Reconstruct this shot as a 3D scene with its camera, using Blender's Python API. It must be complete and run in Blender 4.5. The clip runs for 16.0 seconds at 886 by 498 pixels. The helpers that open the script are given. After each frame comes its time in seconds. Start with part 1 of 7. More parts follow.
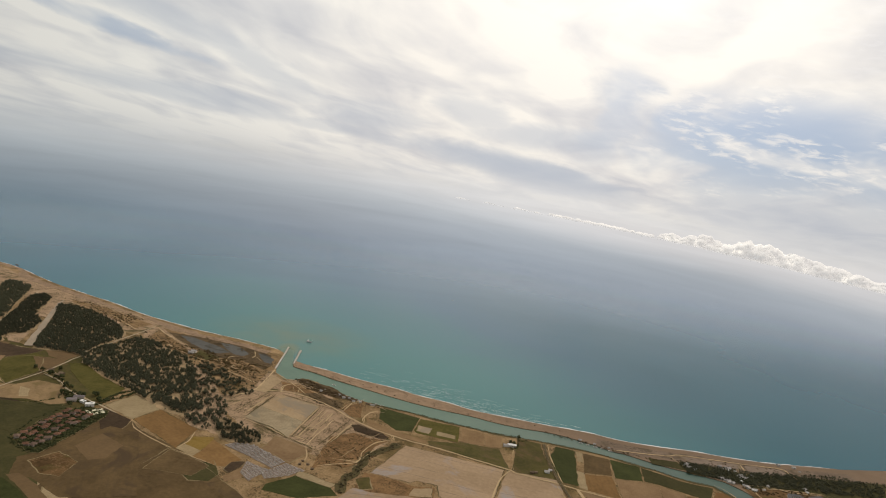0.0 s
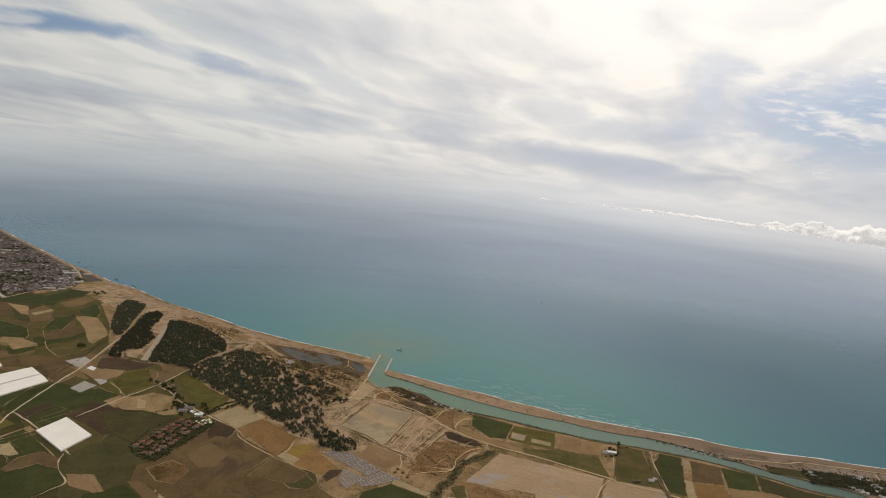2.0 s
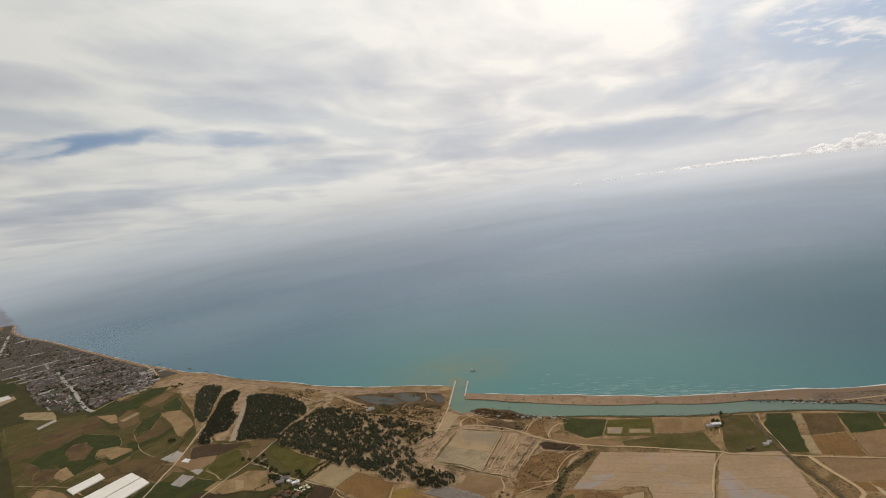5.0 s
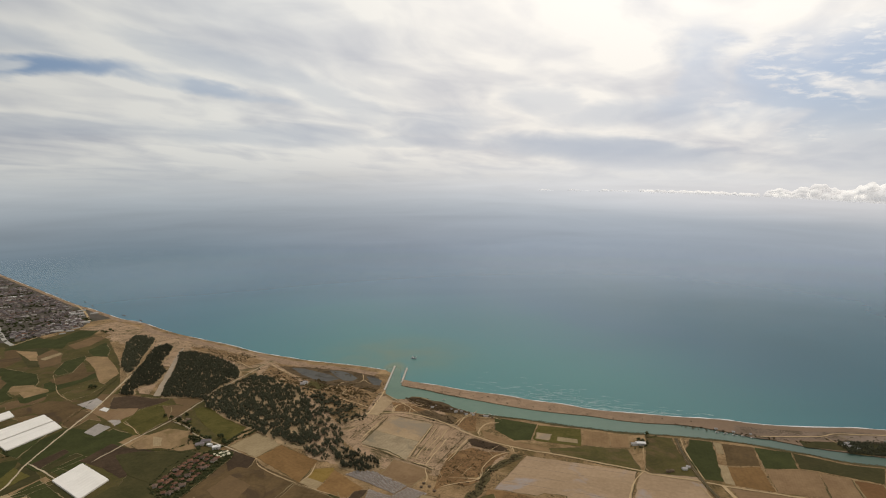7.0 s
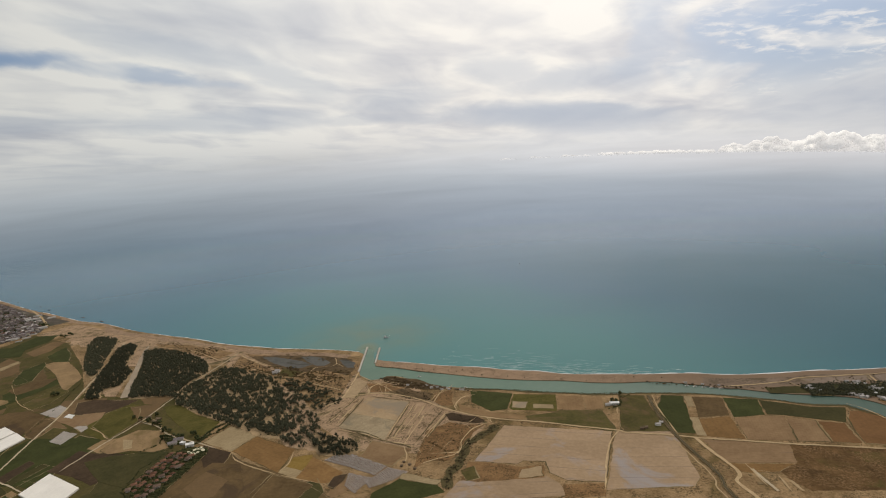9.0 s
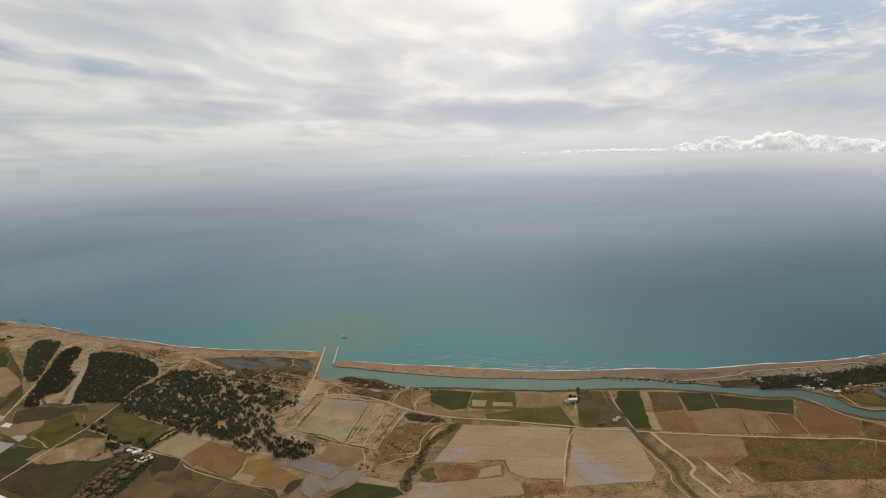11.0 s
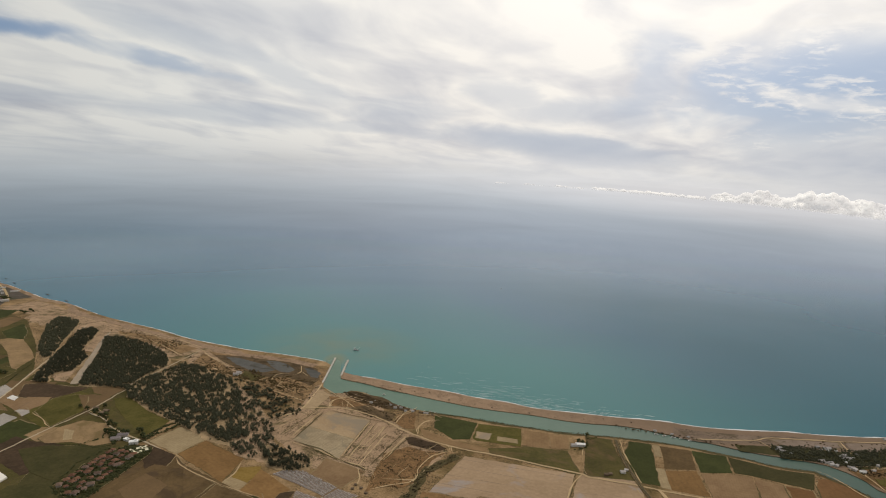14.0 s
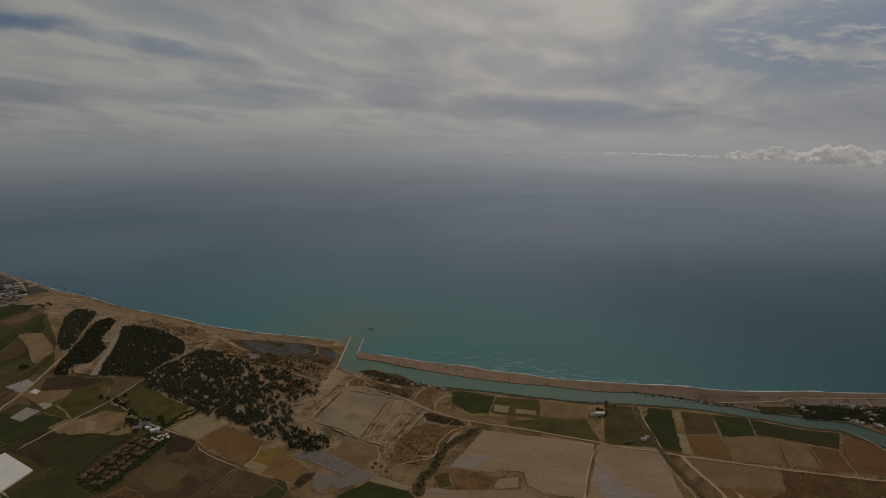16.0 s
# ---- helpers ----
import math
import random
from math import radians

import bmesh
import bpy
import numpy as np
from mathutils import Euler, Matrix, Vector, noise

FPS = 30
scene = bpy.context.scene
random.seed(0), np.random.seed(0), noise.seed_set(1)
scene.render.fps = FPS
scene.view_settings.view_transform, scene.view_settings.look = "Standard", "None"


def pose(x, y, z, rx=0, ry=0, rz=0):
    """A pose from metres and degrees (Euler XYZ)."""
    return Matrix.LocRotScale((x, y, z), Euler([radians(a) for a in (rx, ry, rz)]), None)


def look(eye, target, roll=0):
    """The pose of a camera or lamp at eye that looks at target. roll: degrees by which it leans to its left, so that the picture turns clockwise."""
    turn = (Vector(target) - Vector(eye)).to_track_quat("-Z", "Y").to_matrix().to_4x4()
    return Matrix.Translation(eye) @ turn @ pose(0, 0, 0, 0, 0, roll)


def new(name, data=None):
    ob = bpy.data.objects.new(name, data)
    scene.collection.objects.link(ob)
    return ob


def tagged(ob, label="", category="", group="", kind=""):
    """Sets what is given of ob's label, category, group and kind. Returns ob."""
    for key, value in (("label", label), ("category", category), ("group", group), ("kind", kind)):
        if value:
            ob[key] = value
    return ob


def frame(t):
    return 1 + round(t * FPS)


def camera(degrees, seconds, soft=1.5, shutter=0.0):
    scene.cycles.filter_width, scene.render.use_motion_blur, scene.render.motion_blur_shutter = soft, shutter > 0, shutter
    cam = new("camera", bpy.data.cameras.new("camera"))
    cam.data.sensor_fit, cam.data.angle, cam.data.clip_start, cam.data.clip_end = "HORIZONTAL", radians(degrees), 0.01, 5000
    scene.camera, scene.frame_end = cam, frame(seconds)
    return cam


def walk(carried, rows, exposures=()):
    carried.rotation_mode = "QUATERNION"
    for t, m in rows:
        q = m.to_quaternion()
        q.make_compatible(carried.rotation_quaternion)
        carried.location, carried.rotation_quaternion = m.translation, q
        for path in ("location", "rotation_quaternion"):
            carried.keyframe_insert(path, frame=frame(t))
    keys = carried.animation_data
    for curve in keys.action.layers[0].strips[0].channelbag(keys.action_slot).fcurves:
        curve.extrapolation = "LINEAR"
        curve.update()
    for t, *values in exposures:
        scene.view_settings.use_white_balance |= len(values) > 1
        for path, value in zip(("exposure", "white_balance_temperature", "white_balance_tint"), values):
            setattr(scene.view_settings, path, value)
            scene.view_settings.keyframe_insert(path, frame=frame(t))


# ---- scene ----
def rig(x, y, z, yaw, pitch, roll):
    """The camera's pose from its place, heading (to the left of +y), pitch and lean in degrees."""
    a, b = radians(yaw), radians(pitch)
    eye = Vector((x, y, z))
    return look(eye, eye + Vector((-math.sin(a) * math.cos(b), math.cos(a) * math.cos(b), math.sin(b))), roll)


cam = camera(74, 16.0, soft=1.1)
walk(cam, [
    (0.0, rig(3.1, -32.4, 356.9, -9.68, -4.84, 9.17)),
    (0.5, rig(4.6, -29.6, 356.1, -4.77, -3.12, 6.47)),
    (1.0, rig(4.7, -27.6, 355.8, -4.74, -3.29, 6.90)),
    (1.5, rig(5.4, -24.3, 355.6, -0.63, -3.95, 5.80)),
    (2.0, rig(7.1, -20.6, 355.2, -1.33, -5.44, 5.42)),
    (2.5, rig(8.1, -18.3, 356.0, 1.54, -5.01, 4.44)),
    (3.0, rig(9.8, -16.8, 356.5, 4.61, -3.70, 1.00)),
    (3.2, rig(9.7, -15.3, 356.6, 3.79, -3.55, 4.32)),
    (5.3, rig(8.7, -8.9, 358.5, 2.99, -4.08, -10.47)),
    (5.5, rig(8.6, -7.5, 358.6, 1.45, -4.75, -8.92)),
    (6.0, rig(8.8, -4.4, 358.4, -0.96, -5.62, -3.25)),
    (6.5, rig(8.6, -2.6, 358.1, -1.25, -5.15, 0.35)),
    (7.0, rig(9.0, -0.3, 358.2, -0.85, -5.37, -0.51)),
    (7.5, rig(10.0, 1.9, 358.3, -0.88, -5.64, -2.91)),
    (8.0, rig(11.3, 4.6, 358.1, -1.60, -6.00, -4.22)),
    (8.5, rig(12.1, 6.8, 358.2, -2.59, -6.47, -5.00)),
    (9.0, rig(13.1, 10.1, 358.3, -3.98, -7.93, -4.25)),
    (9.2, rig(13.3, 11.0, 358.4, -4.44, -8.41, -4.76)),
    (11.3, rig(17.6, 21.0, 358.1, -9.06, -8.42, -2.66)),
    (11.5, rig(17.9, 21.6, 358.2, -9.54, -8.25, -0.62)),
    (12.0, rig(18.5, 23.6, 358.6, -9.61, -7.75, 2.37)),
    (12.5, rig(19.6, 26.4, 358.1, -8.64, -7.34, 3.86)),
    (13.0, rig(20.2, 29.4, 357.9, -7.51, -6.82, 3.48)),
    (13.5, rig(21.3, 31.8, 357.6, -6.41, -6.44, 3.38)),
    (14.0, rig(22.9, 34.8, 357.9, -5.36, -6.35, 2.34)),
    (14.5, rig(24.3, 37.6, 357.7, -5.43, -7.08, 1.23)),
    (15.0, rig(25.2, 40.2, 358.0, -4.88, -7.68, 0.35)),
    (15.5, rig(26.1, 43.5, 357.8, -5.13, -8.45, 0.46)),
    (16.0, rig(28.2, 46.7, 358.1, -4.18, -8.93, -0.68)),
], exposures=[(0.0, 0.03, 6700, 12), (0.5, 0.04, 6800, 13), (1.2, 0.0, 6700, 12), (3.0, 0.0, 6610, 12), (9.0, 0.0, 6550, 12), (14.0, 0.0, 6560, 12), (14.5, -0.13, 6560, 12), (15.0, -0.47, 6560, 12), (15.5, -0.87, 6560, 12), (16.0, -1.31, 6560, 12)])

# ---- world and sun ----
SUN_AZ, SUN_EL = 24.0, 42.0
scene.view_settings.exposure = 0.0


class Net:
    """A small builder of node trees."""

    def __init__(self, tree):
        self.t = tree
        tree.nodes.clear()

    def n(self, kind, **sets):
        node = self.t.nodes.new(kind)
        for key, value in sets.items():
            setattr(node, key, value)
        return node

    def put(self, value, socket):
        if hasattr(value, "is_output"):
            self.t.links.new(value, socket)
        else:
            socket.default_value = value

    def m(self, op, a, b=0.0, c=0.0):
        node = self.n("ShaderNodeMath", operation=op)
        for s, v in zip(node.inputs, (a, b, c)):
            self.put(v, s)
        return node.outputs[0]

    def vm(self, op, a, b=(0, 0, 0)):
        node = self.n("ShaderNodeVectorMath", operation=op)
        self.put(a, node.inputs[0])
        self.put(b, node.inputs[1])
        return node.outputs["Value"] if op in ("DOT_PRODUCT", "LENGTH", "DISTANCE") else node.outputs[0]

    def xyz(self, x, y, z):
        node = self.n("ShaderNodeCombineXYZ")
        for s, v in zip(node.inputs, (x, y, z)):
            self.put(v, s)
        return node.outputs[0]

    def sep(self, v):
        node = self.n("ShaderNodeSeparateXYZ")
        self.put(v, node.inputs[0])
        return node.outputs

    def noise(self, v, scale, detail=3.0, rough=0.55, warp=0.0):
        node = self.n("ShaderNodeTexNoise")
        self.put(v, node.inputs["Vector"])
        node.inputs["Scale"].default_value = scale
        node.inputs["Detail"].default_value = detail
        node.inputs["Roughness"].default_value = rough
        node.inputs["Distortion"].default_value = warp
        return node.outputs["Fac"]

    def ramp(self, fac, *stops, ease="LINEAR"):
        node = self.n("ShaderNodeValToRGB")
        node.color_ramp.interpolation = ease
        el = node.color_ramp.elements
        while len(el) < len(stops):
            el.new(0.5)
        for e, (p, c) in zip(el, stops):
            e.position = p
            e.color = (*c, 1) if hasattr(c, "__len__") else (c, c, c, 1)
        self.put(fac, node.inputs[0])
        return node.outputs[0]

    def mix(self, fac, a, b, blend="MIX"):
        node = self.n("ShaderNodeMix", data_type="RGBA", blend_type=blend)
        self.put(fac, node.inputs[0])
        for s, v in ((node.inputs[6], a), (node.inputs[7], b)):
            self.put((*v, 1) if isinstance(v, tuple) else v, s)
        return node.outputs[2]

    def smooth(self, v, lo, hi):
        node = self.n("ShaderNodeMapRange", interpolation_type="SMOOTHSTEP")
        self.put(v, node.inputs[0])
        node.inputs[1].default_value, node.inputs[2].default_value = lo, hi
        return node.outputs[0]


def make_world():
    world = bpy.data.worlds.new("sky")
    scene.world = world
    world.use_nodes = True
    w = Net(world.node_tree)
    d = w.n("ShaderNodeTexCoord").outputs["Generated"]
    x, y, z = w.sep(d)
    az = w.m("MULTIPLY", w.m("ARCTAN2", x, y), 57.296)
    el = w.m("MULTIPLY", w.m("ARCSINE", z), 57.296)
    sky = w.n("ShaderNodeTexSky", sky_type="NISHITA", sun_disc=False, sun_elevation=radians(SUN_EL), sun_rotation=radians(SUN_AZ),
              altitude=300, air_density=1.2, dust_density=2.0)
    blue = w.mix(0.8, w.vm("SCALE", sky.outputs[0]), (0.27, 0.375, 0.545))
    # a thin cloud sheet: streaks that run together towards one bearing on the horizon
    high = w.m("MAXIMUM", z, 0.0)
    k = w.m("DIVIDE", 1.0, w.m("ADD", high, 0.10))
    u, v = w.m("MULTIPLY", x, k), w.m("MULTIPLY", y, k)
    sa, ca = math.sin(radians(24)), math.cos(radians(24))
    across = w.m("SUBTRACT", w.m("MULTIPLY", u, ca), w.m("MULTIPLY", v, sa))
    along = w.m("ADD", w.m("MULTIPLY", u, sa), w.m("MULTIPLY", v, ca))
    plane = w.xyz(across, w.m("MULTIPLY", along, 0.55), 0.4)
    c = w.xyz(w.m("MULTIPLY", az, 0.062), w.m("ADD", w.m("MULTIPLY", el, 0.17), w.m("MULTIPLY", az, 0.016)), 0.0)
    big = w.noise(plane, 1.15, 4, 0.5, 0.7)
    veil = w.noise(w.vm("ADD", plane, (7.3, 2.1, 3.0)), 2.0, 5, 0.48, 0.9)
    mid = w.noise(w.vm("ADD", c, (7.3, 2.1, 0)), 1.4, 4, 0.5, 0.6)
    cover = w.m("ADD", w.m("MULTIPLY", big, 0.42), w.m("ADD", w.m("MULTIPLY", veil, 0.30), w.m("MULTIPLY", mid, 0.28)))
    # uneven outlines for the openings
    push_a = w.m("MULTIPLY", w.m("SUBTRACT", w.noise(w.vm("ADD", c, (1.7, 9.1, 0)), 2.2, 5, 0.55, 0.5), 0.5), 8.0)
    push_e = w.m("ADD", w.m("MULTIPLY", w.m("SUBTRACT", w.noise(w.vm("ADD", c, (5.2, 3.3, 0)), 2.0, 5, 0.55, 0.4), 0.5), 2.0), w.m("MULTIPLY", w.m("SUBTRACT", veil, 0.5), 1.2))
    wa_, we_ = w.m("ADD", az, push_a), w.m("ADD", el, push_e)

    def opening(a0, e0, wa, we, tilt, bend, depth):
        """A ragged opening in the cloud sheet round a bearing and a height."""
        da, de = w.m("SUBTRACT", wa_, a0), w.m("SUBTRACT", we_, e0)
        de = w.m("SUBTRACT", de, w.m("ADD", w.m("MULTIPLY", da, tilt), w.m("MULTIPLY", w.m("MULTIPLY", da, da), bend)))
        r = w.m("ADD", w.m("POWER", w.m("ABSOLUTE", w.m("DIVIDE", da, wa)), 2.0), w.m("POWER", w.m("ABSOLUTE", w.m("DIVIDE", de, we)), 2.0))
        return w.m("MULTIPLY", w.m("SUBTRACT", 1.0, w.smooth(r, 0.0, 2.2)), depth)

    def widest(items):
        most = items[0]
        for g in items[1:]:
            most = w.m("MAXIMUM", most, g)
        return most

    ripple = w.noise(w.xyz(w.m("MULTIPLY", az, 0.55), w.m("ADD", w.m("MULTIPLY", el, 1.9), w.m("MULTIPLY", az, 0.12)), 2.0), 1.0, 4, 0.62, 0.4)
    patch = w.smooth(w.noise(w.vm("ADD", c, (2.2, 6.1, 0)), 2.4, 3, 0.5, 0.5), 0.42, 0.6)
    fleck = w.m("MULTIPLY", w.m("MULTIPLY", w.smooth(ripple, 0.44, 0.66), patch), w.smooth(az, 22.0, 29.0))
    thin = widest([opening(-32.5, 10.3, 6.5, 0.75, 0.12, 0.0, 1.0), opening(-23, 10.0, 7.0, 0.65, -0.18, 0.0, 0.6),
                   opening(37, 8.6, 10.0, 3.8, 0.05, 0.0, 1.0), opening(30, 10.2, 3.5, 2.2, 0.4, 0.0, 0.8), opening(48, 8.0, 8.0, 4.0, 0.0, 0.0, 0.9), opening(37, 6.4, 8.0, 1.3, -0.10, 0.0, 0.6),
                   opening(23.5, 9.8, 2.6, 3.6, 0.6, 0.0, 0.42)])
    thin = w.m("MULTIPLY", thin, w.m("SUBTRACT", 1.0, w.m("MULTIPLY", fleck, 0.7)))
    shade = widest([opening(16.5, 3.8, 9.5, 1.3, -0.10, 0.0, 1.0), opening(1.0, 5.0, 11.0, 0.5, -0.03, 0.0, 0.4), opening(-16, 5.5, 9.5, 0.9, 0.0, 0.0, 0.5),
                    opening(1.0, 6.6, 4.5, 1.3, 0.0, 0.0, 0.5), opening(17, 7.2, 5.5, 1.1, 0.05, 0.0, 0.65), opening(11, 8.6, 3.5, 1.4, -0.3, 0.0, 0.5), opening(-10, 9.4, 5.5, 1.2, -0.35, 0.0, 0.45),
                    opening(-31, 5.7, 8.0, 0.9, 0.02, 0.0, 0.4), opening(-19, 11.7, 8.0, 1.0, -0.2, 0.0, 0.5), opening(-38, 12.6, 7.0, 1.0, -0.1, 0.0, 0.6), opening(41, 2.4, 10.0, 1.9, -0.06, 0.0, 0.75),
                    opening(24, 12.4, 3.0, 1.5, 0.3, 0.0, 0.4)])
    cloud = w.ramp(cover, (0.385, (0.59, 0.60, 0.625)), (0.475, (0.735, 0.73, 0.715)), (0.56, (0.90, 0.875, 0.81)))
    sheet_col = w.mix(w.m("MULTIPLY", shade, 0.85), cloud, (0.42, 0.482, 0.572))
    thin = w.m("MULTIPLY", thin, w.m("SUBTRACT", 1.0, w.m("MULTIPLY", w.smooth(mid, 0.48, 0.62), 0.6)))
    sheet_col = w.mix(thin, sheet_col, blue)
    cool = w.m("SUBTRACT", 1.0, w.smooth(az, -22.0, 8.0))
    sheet_col = w.mix(w.m("MULTIPLY", cool, 0.9), sheet_col, w.mix(1.0, sheet_col, (0.955, 1.0, 1.025), "MULTIPLY"))
    sheet_col = w.mix(w.m("MULTIPLY", fleck, w.m("MULTIPLY", w.smooth(el, 4.0, 7.0), 0.2)), sheet_col, (0.88, 0.88, 0.87))
    # brighter towards the veiled sun
    sd = Vector((math.sin(radians(SUN_AZ)) * math.cos(radians(SUN_EL)), math.cos(radians(SUN_AZ)) * math.cos(radians(SUN_EL)), math.sin(radians(SUN_EL))))
    dot = w.vm("DOT_PRODUCT", d, tuple(sd))
    prox = w.m("POWER", w.m("ADD", w.m("MULTIPLY", dot, 0.5), 0.5), 3.0)
    level = w.m("MULTIPLY", w.m("ADD", 0.60, w.m("MULTIPLY", prox, 0.45)), w.m("ADD", 0.94, w.m("MULTIPLY", w.smooth(az, -38.0, -8.0), 0.07)))
    sheet_col = w.mix(1.0, sheet_col, w.xyz(level, level, level), "MULTIPLY")
    near = w.m("MAXIMUM", dot, 0.0)
    glow = w.m("ADD", w.m("MULTIPLY", w.m("POWER", near, 9.0), 0.42), w.m("MULTIPLY", w.m("POWER", near, 90.0), 0.4))
    lit = w.mix(1.0, sheet_col, w.mix(glow, (0, 0, 0), (1.0, 0.97, 0.90)), "ADD")
    # haze over the far sea
    bow = w.m("ADD", 0.00045, w.m("MULTIPLY", w.smooth(az, -20.0, 20.0), 0.0004))
    v = w.m("ADD", el, w.m("MULTIPLY", w.m("MULTIPLY", az, az), bow))
    vv = w.m("ADD", w.m("DIVIDE", v, 16.0), 0.5)
    haze = w.ramp(vv, (0.0, (0.205, 0.258, 0.312)), (0.16, (0.245, 0.294, 0.347)), (0.25, (0.286, 0.33, 0.378)), (0.36, (0.35, 0.391, 0.432)), (0.42, (0.405, 0.447, 0.482)),
                  (0.475, (0.475, 0.51, 0.537)), (0.53, (0.55, 0.575, 0.592)), (0.70, (0.645, 0.648, 0.64)), ease="B_SPLINE")
    sunward = w.m("ADD", 0.83, w.m("MULTIPLY", w.smooth(az, -35.0, 32.0), 0.29))
    low = w.m("MULTIPLY", w.m("SUBTRACT", 1.0, w.smooth(v, -4.0, 0.5)), w.m("SUBTRACT", 1.0, w.smooth(az, -36.0, -8.0)))
    sunward = w.m("MULTIPLY", sunward, w.m("SUBTRACT", 1.0, w.m("MULTIPLY", low, 0.13)))
    left = w.m("SUBTRACT", 1.0, w.smooth(az, -30.0, 0.0))
    haze = w.mix(1.0, haze, w.xyz(w.m("MULTIPLY", sunward, w.m("SUBTRACT", 1.0, w.m("MULTIPLY", left, w.m("ADD", 0.05, w.m("MULTIPLY", w.m("SUBTRACT", 1.0, w.smooth(v, -6.0, -1.0)), 0.10))))), sunward, w.m("MULTIPLY", sunward, w.m("ADD", 1.0, w.m("MULTIPLY", left, 0.02)))), "MULTIPLY")
    # creamy light under the cumulus, and the dark line of the far coast
    warm = w.m("MULTIPLY", w.smooth(az, 0.0, 30.0), w.m("SUBTRACT", 1.0, w.smooth(w.m("ABSOLUTE", w.m("ADD", v, 0.1)), 0.3, 2.4)))
    # sun glitter column on the far water, painted into the backdrop
    column = w.m("SUBTRACT", 1.0, w.smooth(w.m("ABSOLUTE", w.m("SUBTRACT", az, 11.0)), 2.0, 24.0))
    glitter = w.m("ADD", 0.955, w.m("MULTIPLY", column, 0.115))
    haze = w.mix(1.0, haze, w.xyz(glitter, glitter, glitter), "MULTIPLY")
    haze = w.mix(warm, haze, w.mix(1.0, haze, (0.085, 0.06, 0.045), "ADD"))
    ragged = w.m("MULTIPLY", w.m("SUBTRACT", w.noise(w.xyz(az, w.m("MULTIPLY", el, 3.0), 0.0), 1.6, 4), 0.5), 1.2)
    edge = w.m("ADD", -39.7, w.m("ADD", ragged, w.m("MULTIPLY", w.m("ADD", el, 2.5), -0.5)))
    land = w.m("MULTIPLY", w.smooth(w.m("SUBTRACT", edge, az), 0.0, 0.5), w.m("SUBTRACT", 1.0, w.smooth(el, -1.75, -1.45)))
    haze = w.mix(w.m("MULTIPLY", land, 0.72), haze, w.mix(w.noise(w.xyz(az, w.m("MULTIPLY", el, 5.0), 3.0), 2.5, 3), (0.10, 0.11, 0.115), (0.27, 0.26, 0.27)))
    streak = w.noise(w.xyz(w.m("MULTIPLY", az, 0.07), w.m("MULTIPLY", v, 0.9), 6.0), 1.0, 4, 0.55, 0.5)
    streak = w.m("ADD", 1.0, w.m("MULTIPLY", w.m("SUBTRACT", streak, 0.5), 0.30))
    haze = w.mix(1.0, haze, w.xyz(streak, streak, streak), "MULTIPLY")
    rise = w.smooth(v, 0.0, 5.0)
    out = w.mix(rise, haze, lit)
    bg = w.n("ShaderNodeBackground")
    w.put(out, bg.inputs[0])
    bg.inputs[1].default_value = 1.0
    w.t.links.new(bg.outputs[0], w.n("ShaderNodeOutputWorld").inputs[0])
    for node in w.t.nodes:
        if node.bl_idname == "ShaderNodeVectorMath" and node.operation == "SCALE":
            node.inputs["Scale"].default_value = 0.10


make_world()
sun = new("sun", bpy.data.lights.new("sun", "SUN"))
sun.data.energy, sun.data.angle, sun.data.color = 1.25, radians(14), (1.0, 0.91, 0.78)
sun.matrix_world = look((0, 0, 0), (-math.sin(radians(SUN_AZ)) * math.cos(radians(SUN_EL)), -math.cos(radians(SUN_AZ)) * math.cos(radians(SUN_EL)), -math.sin(radians(SUN_EL))))

# ---- materials ----


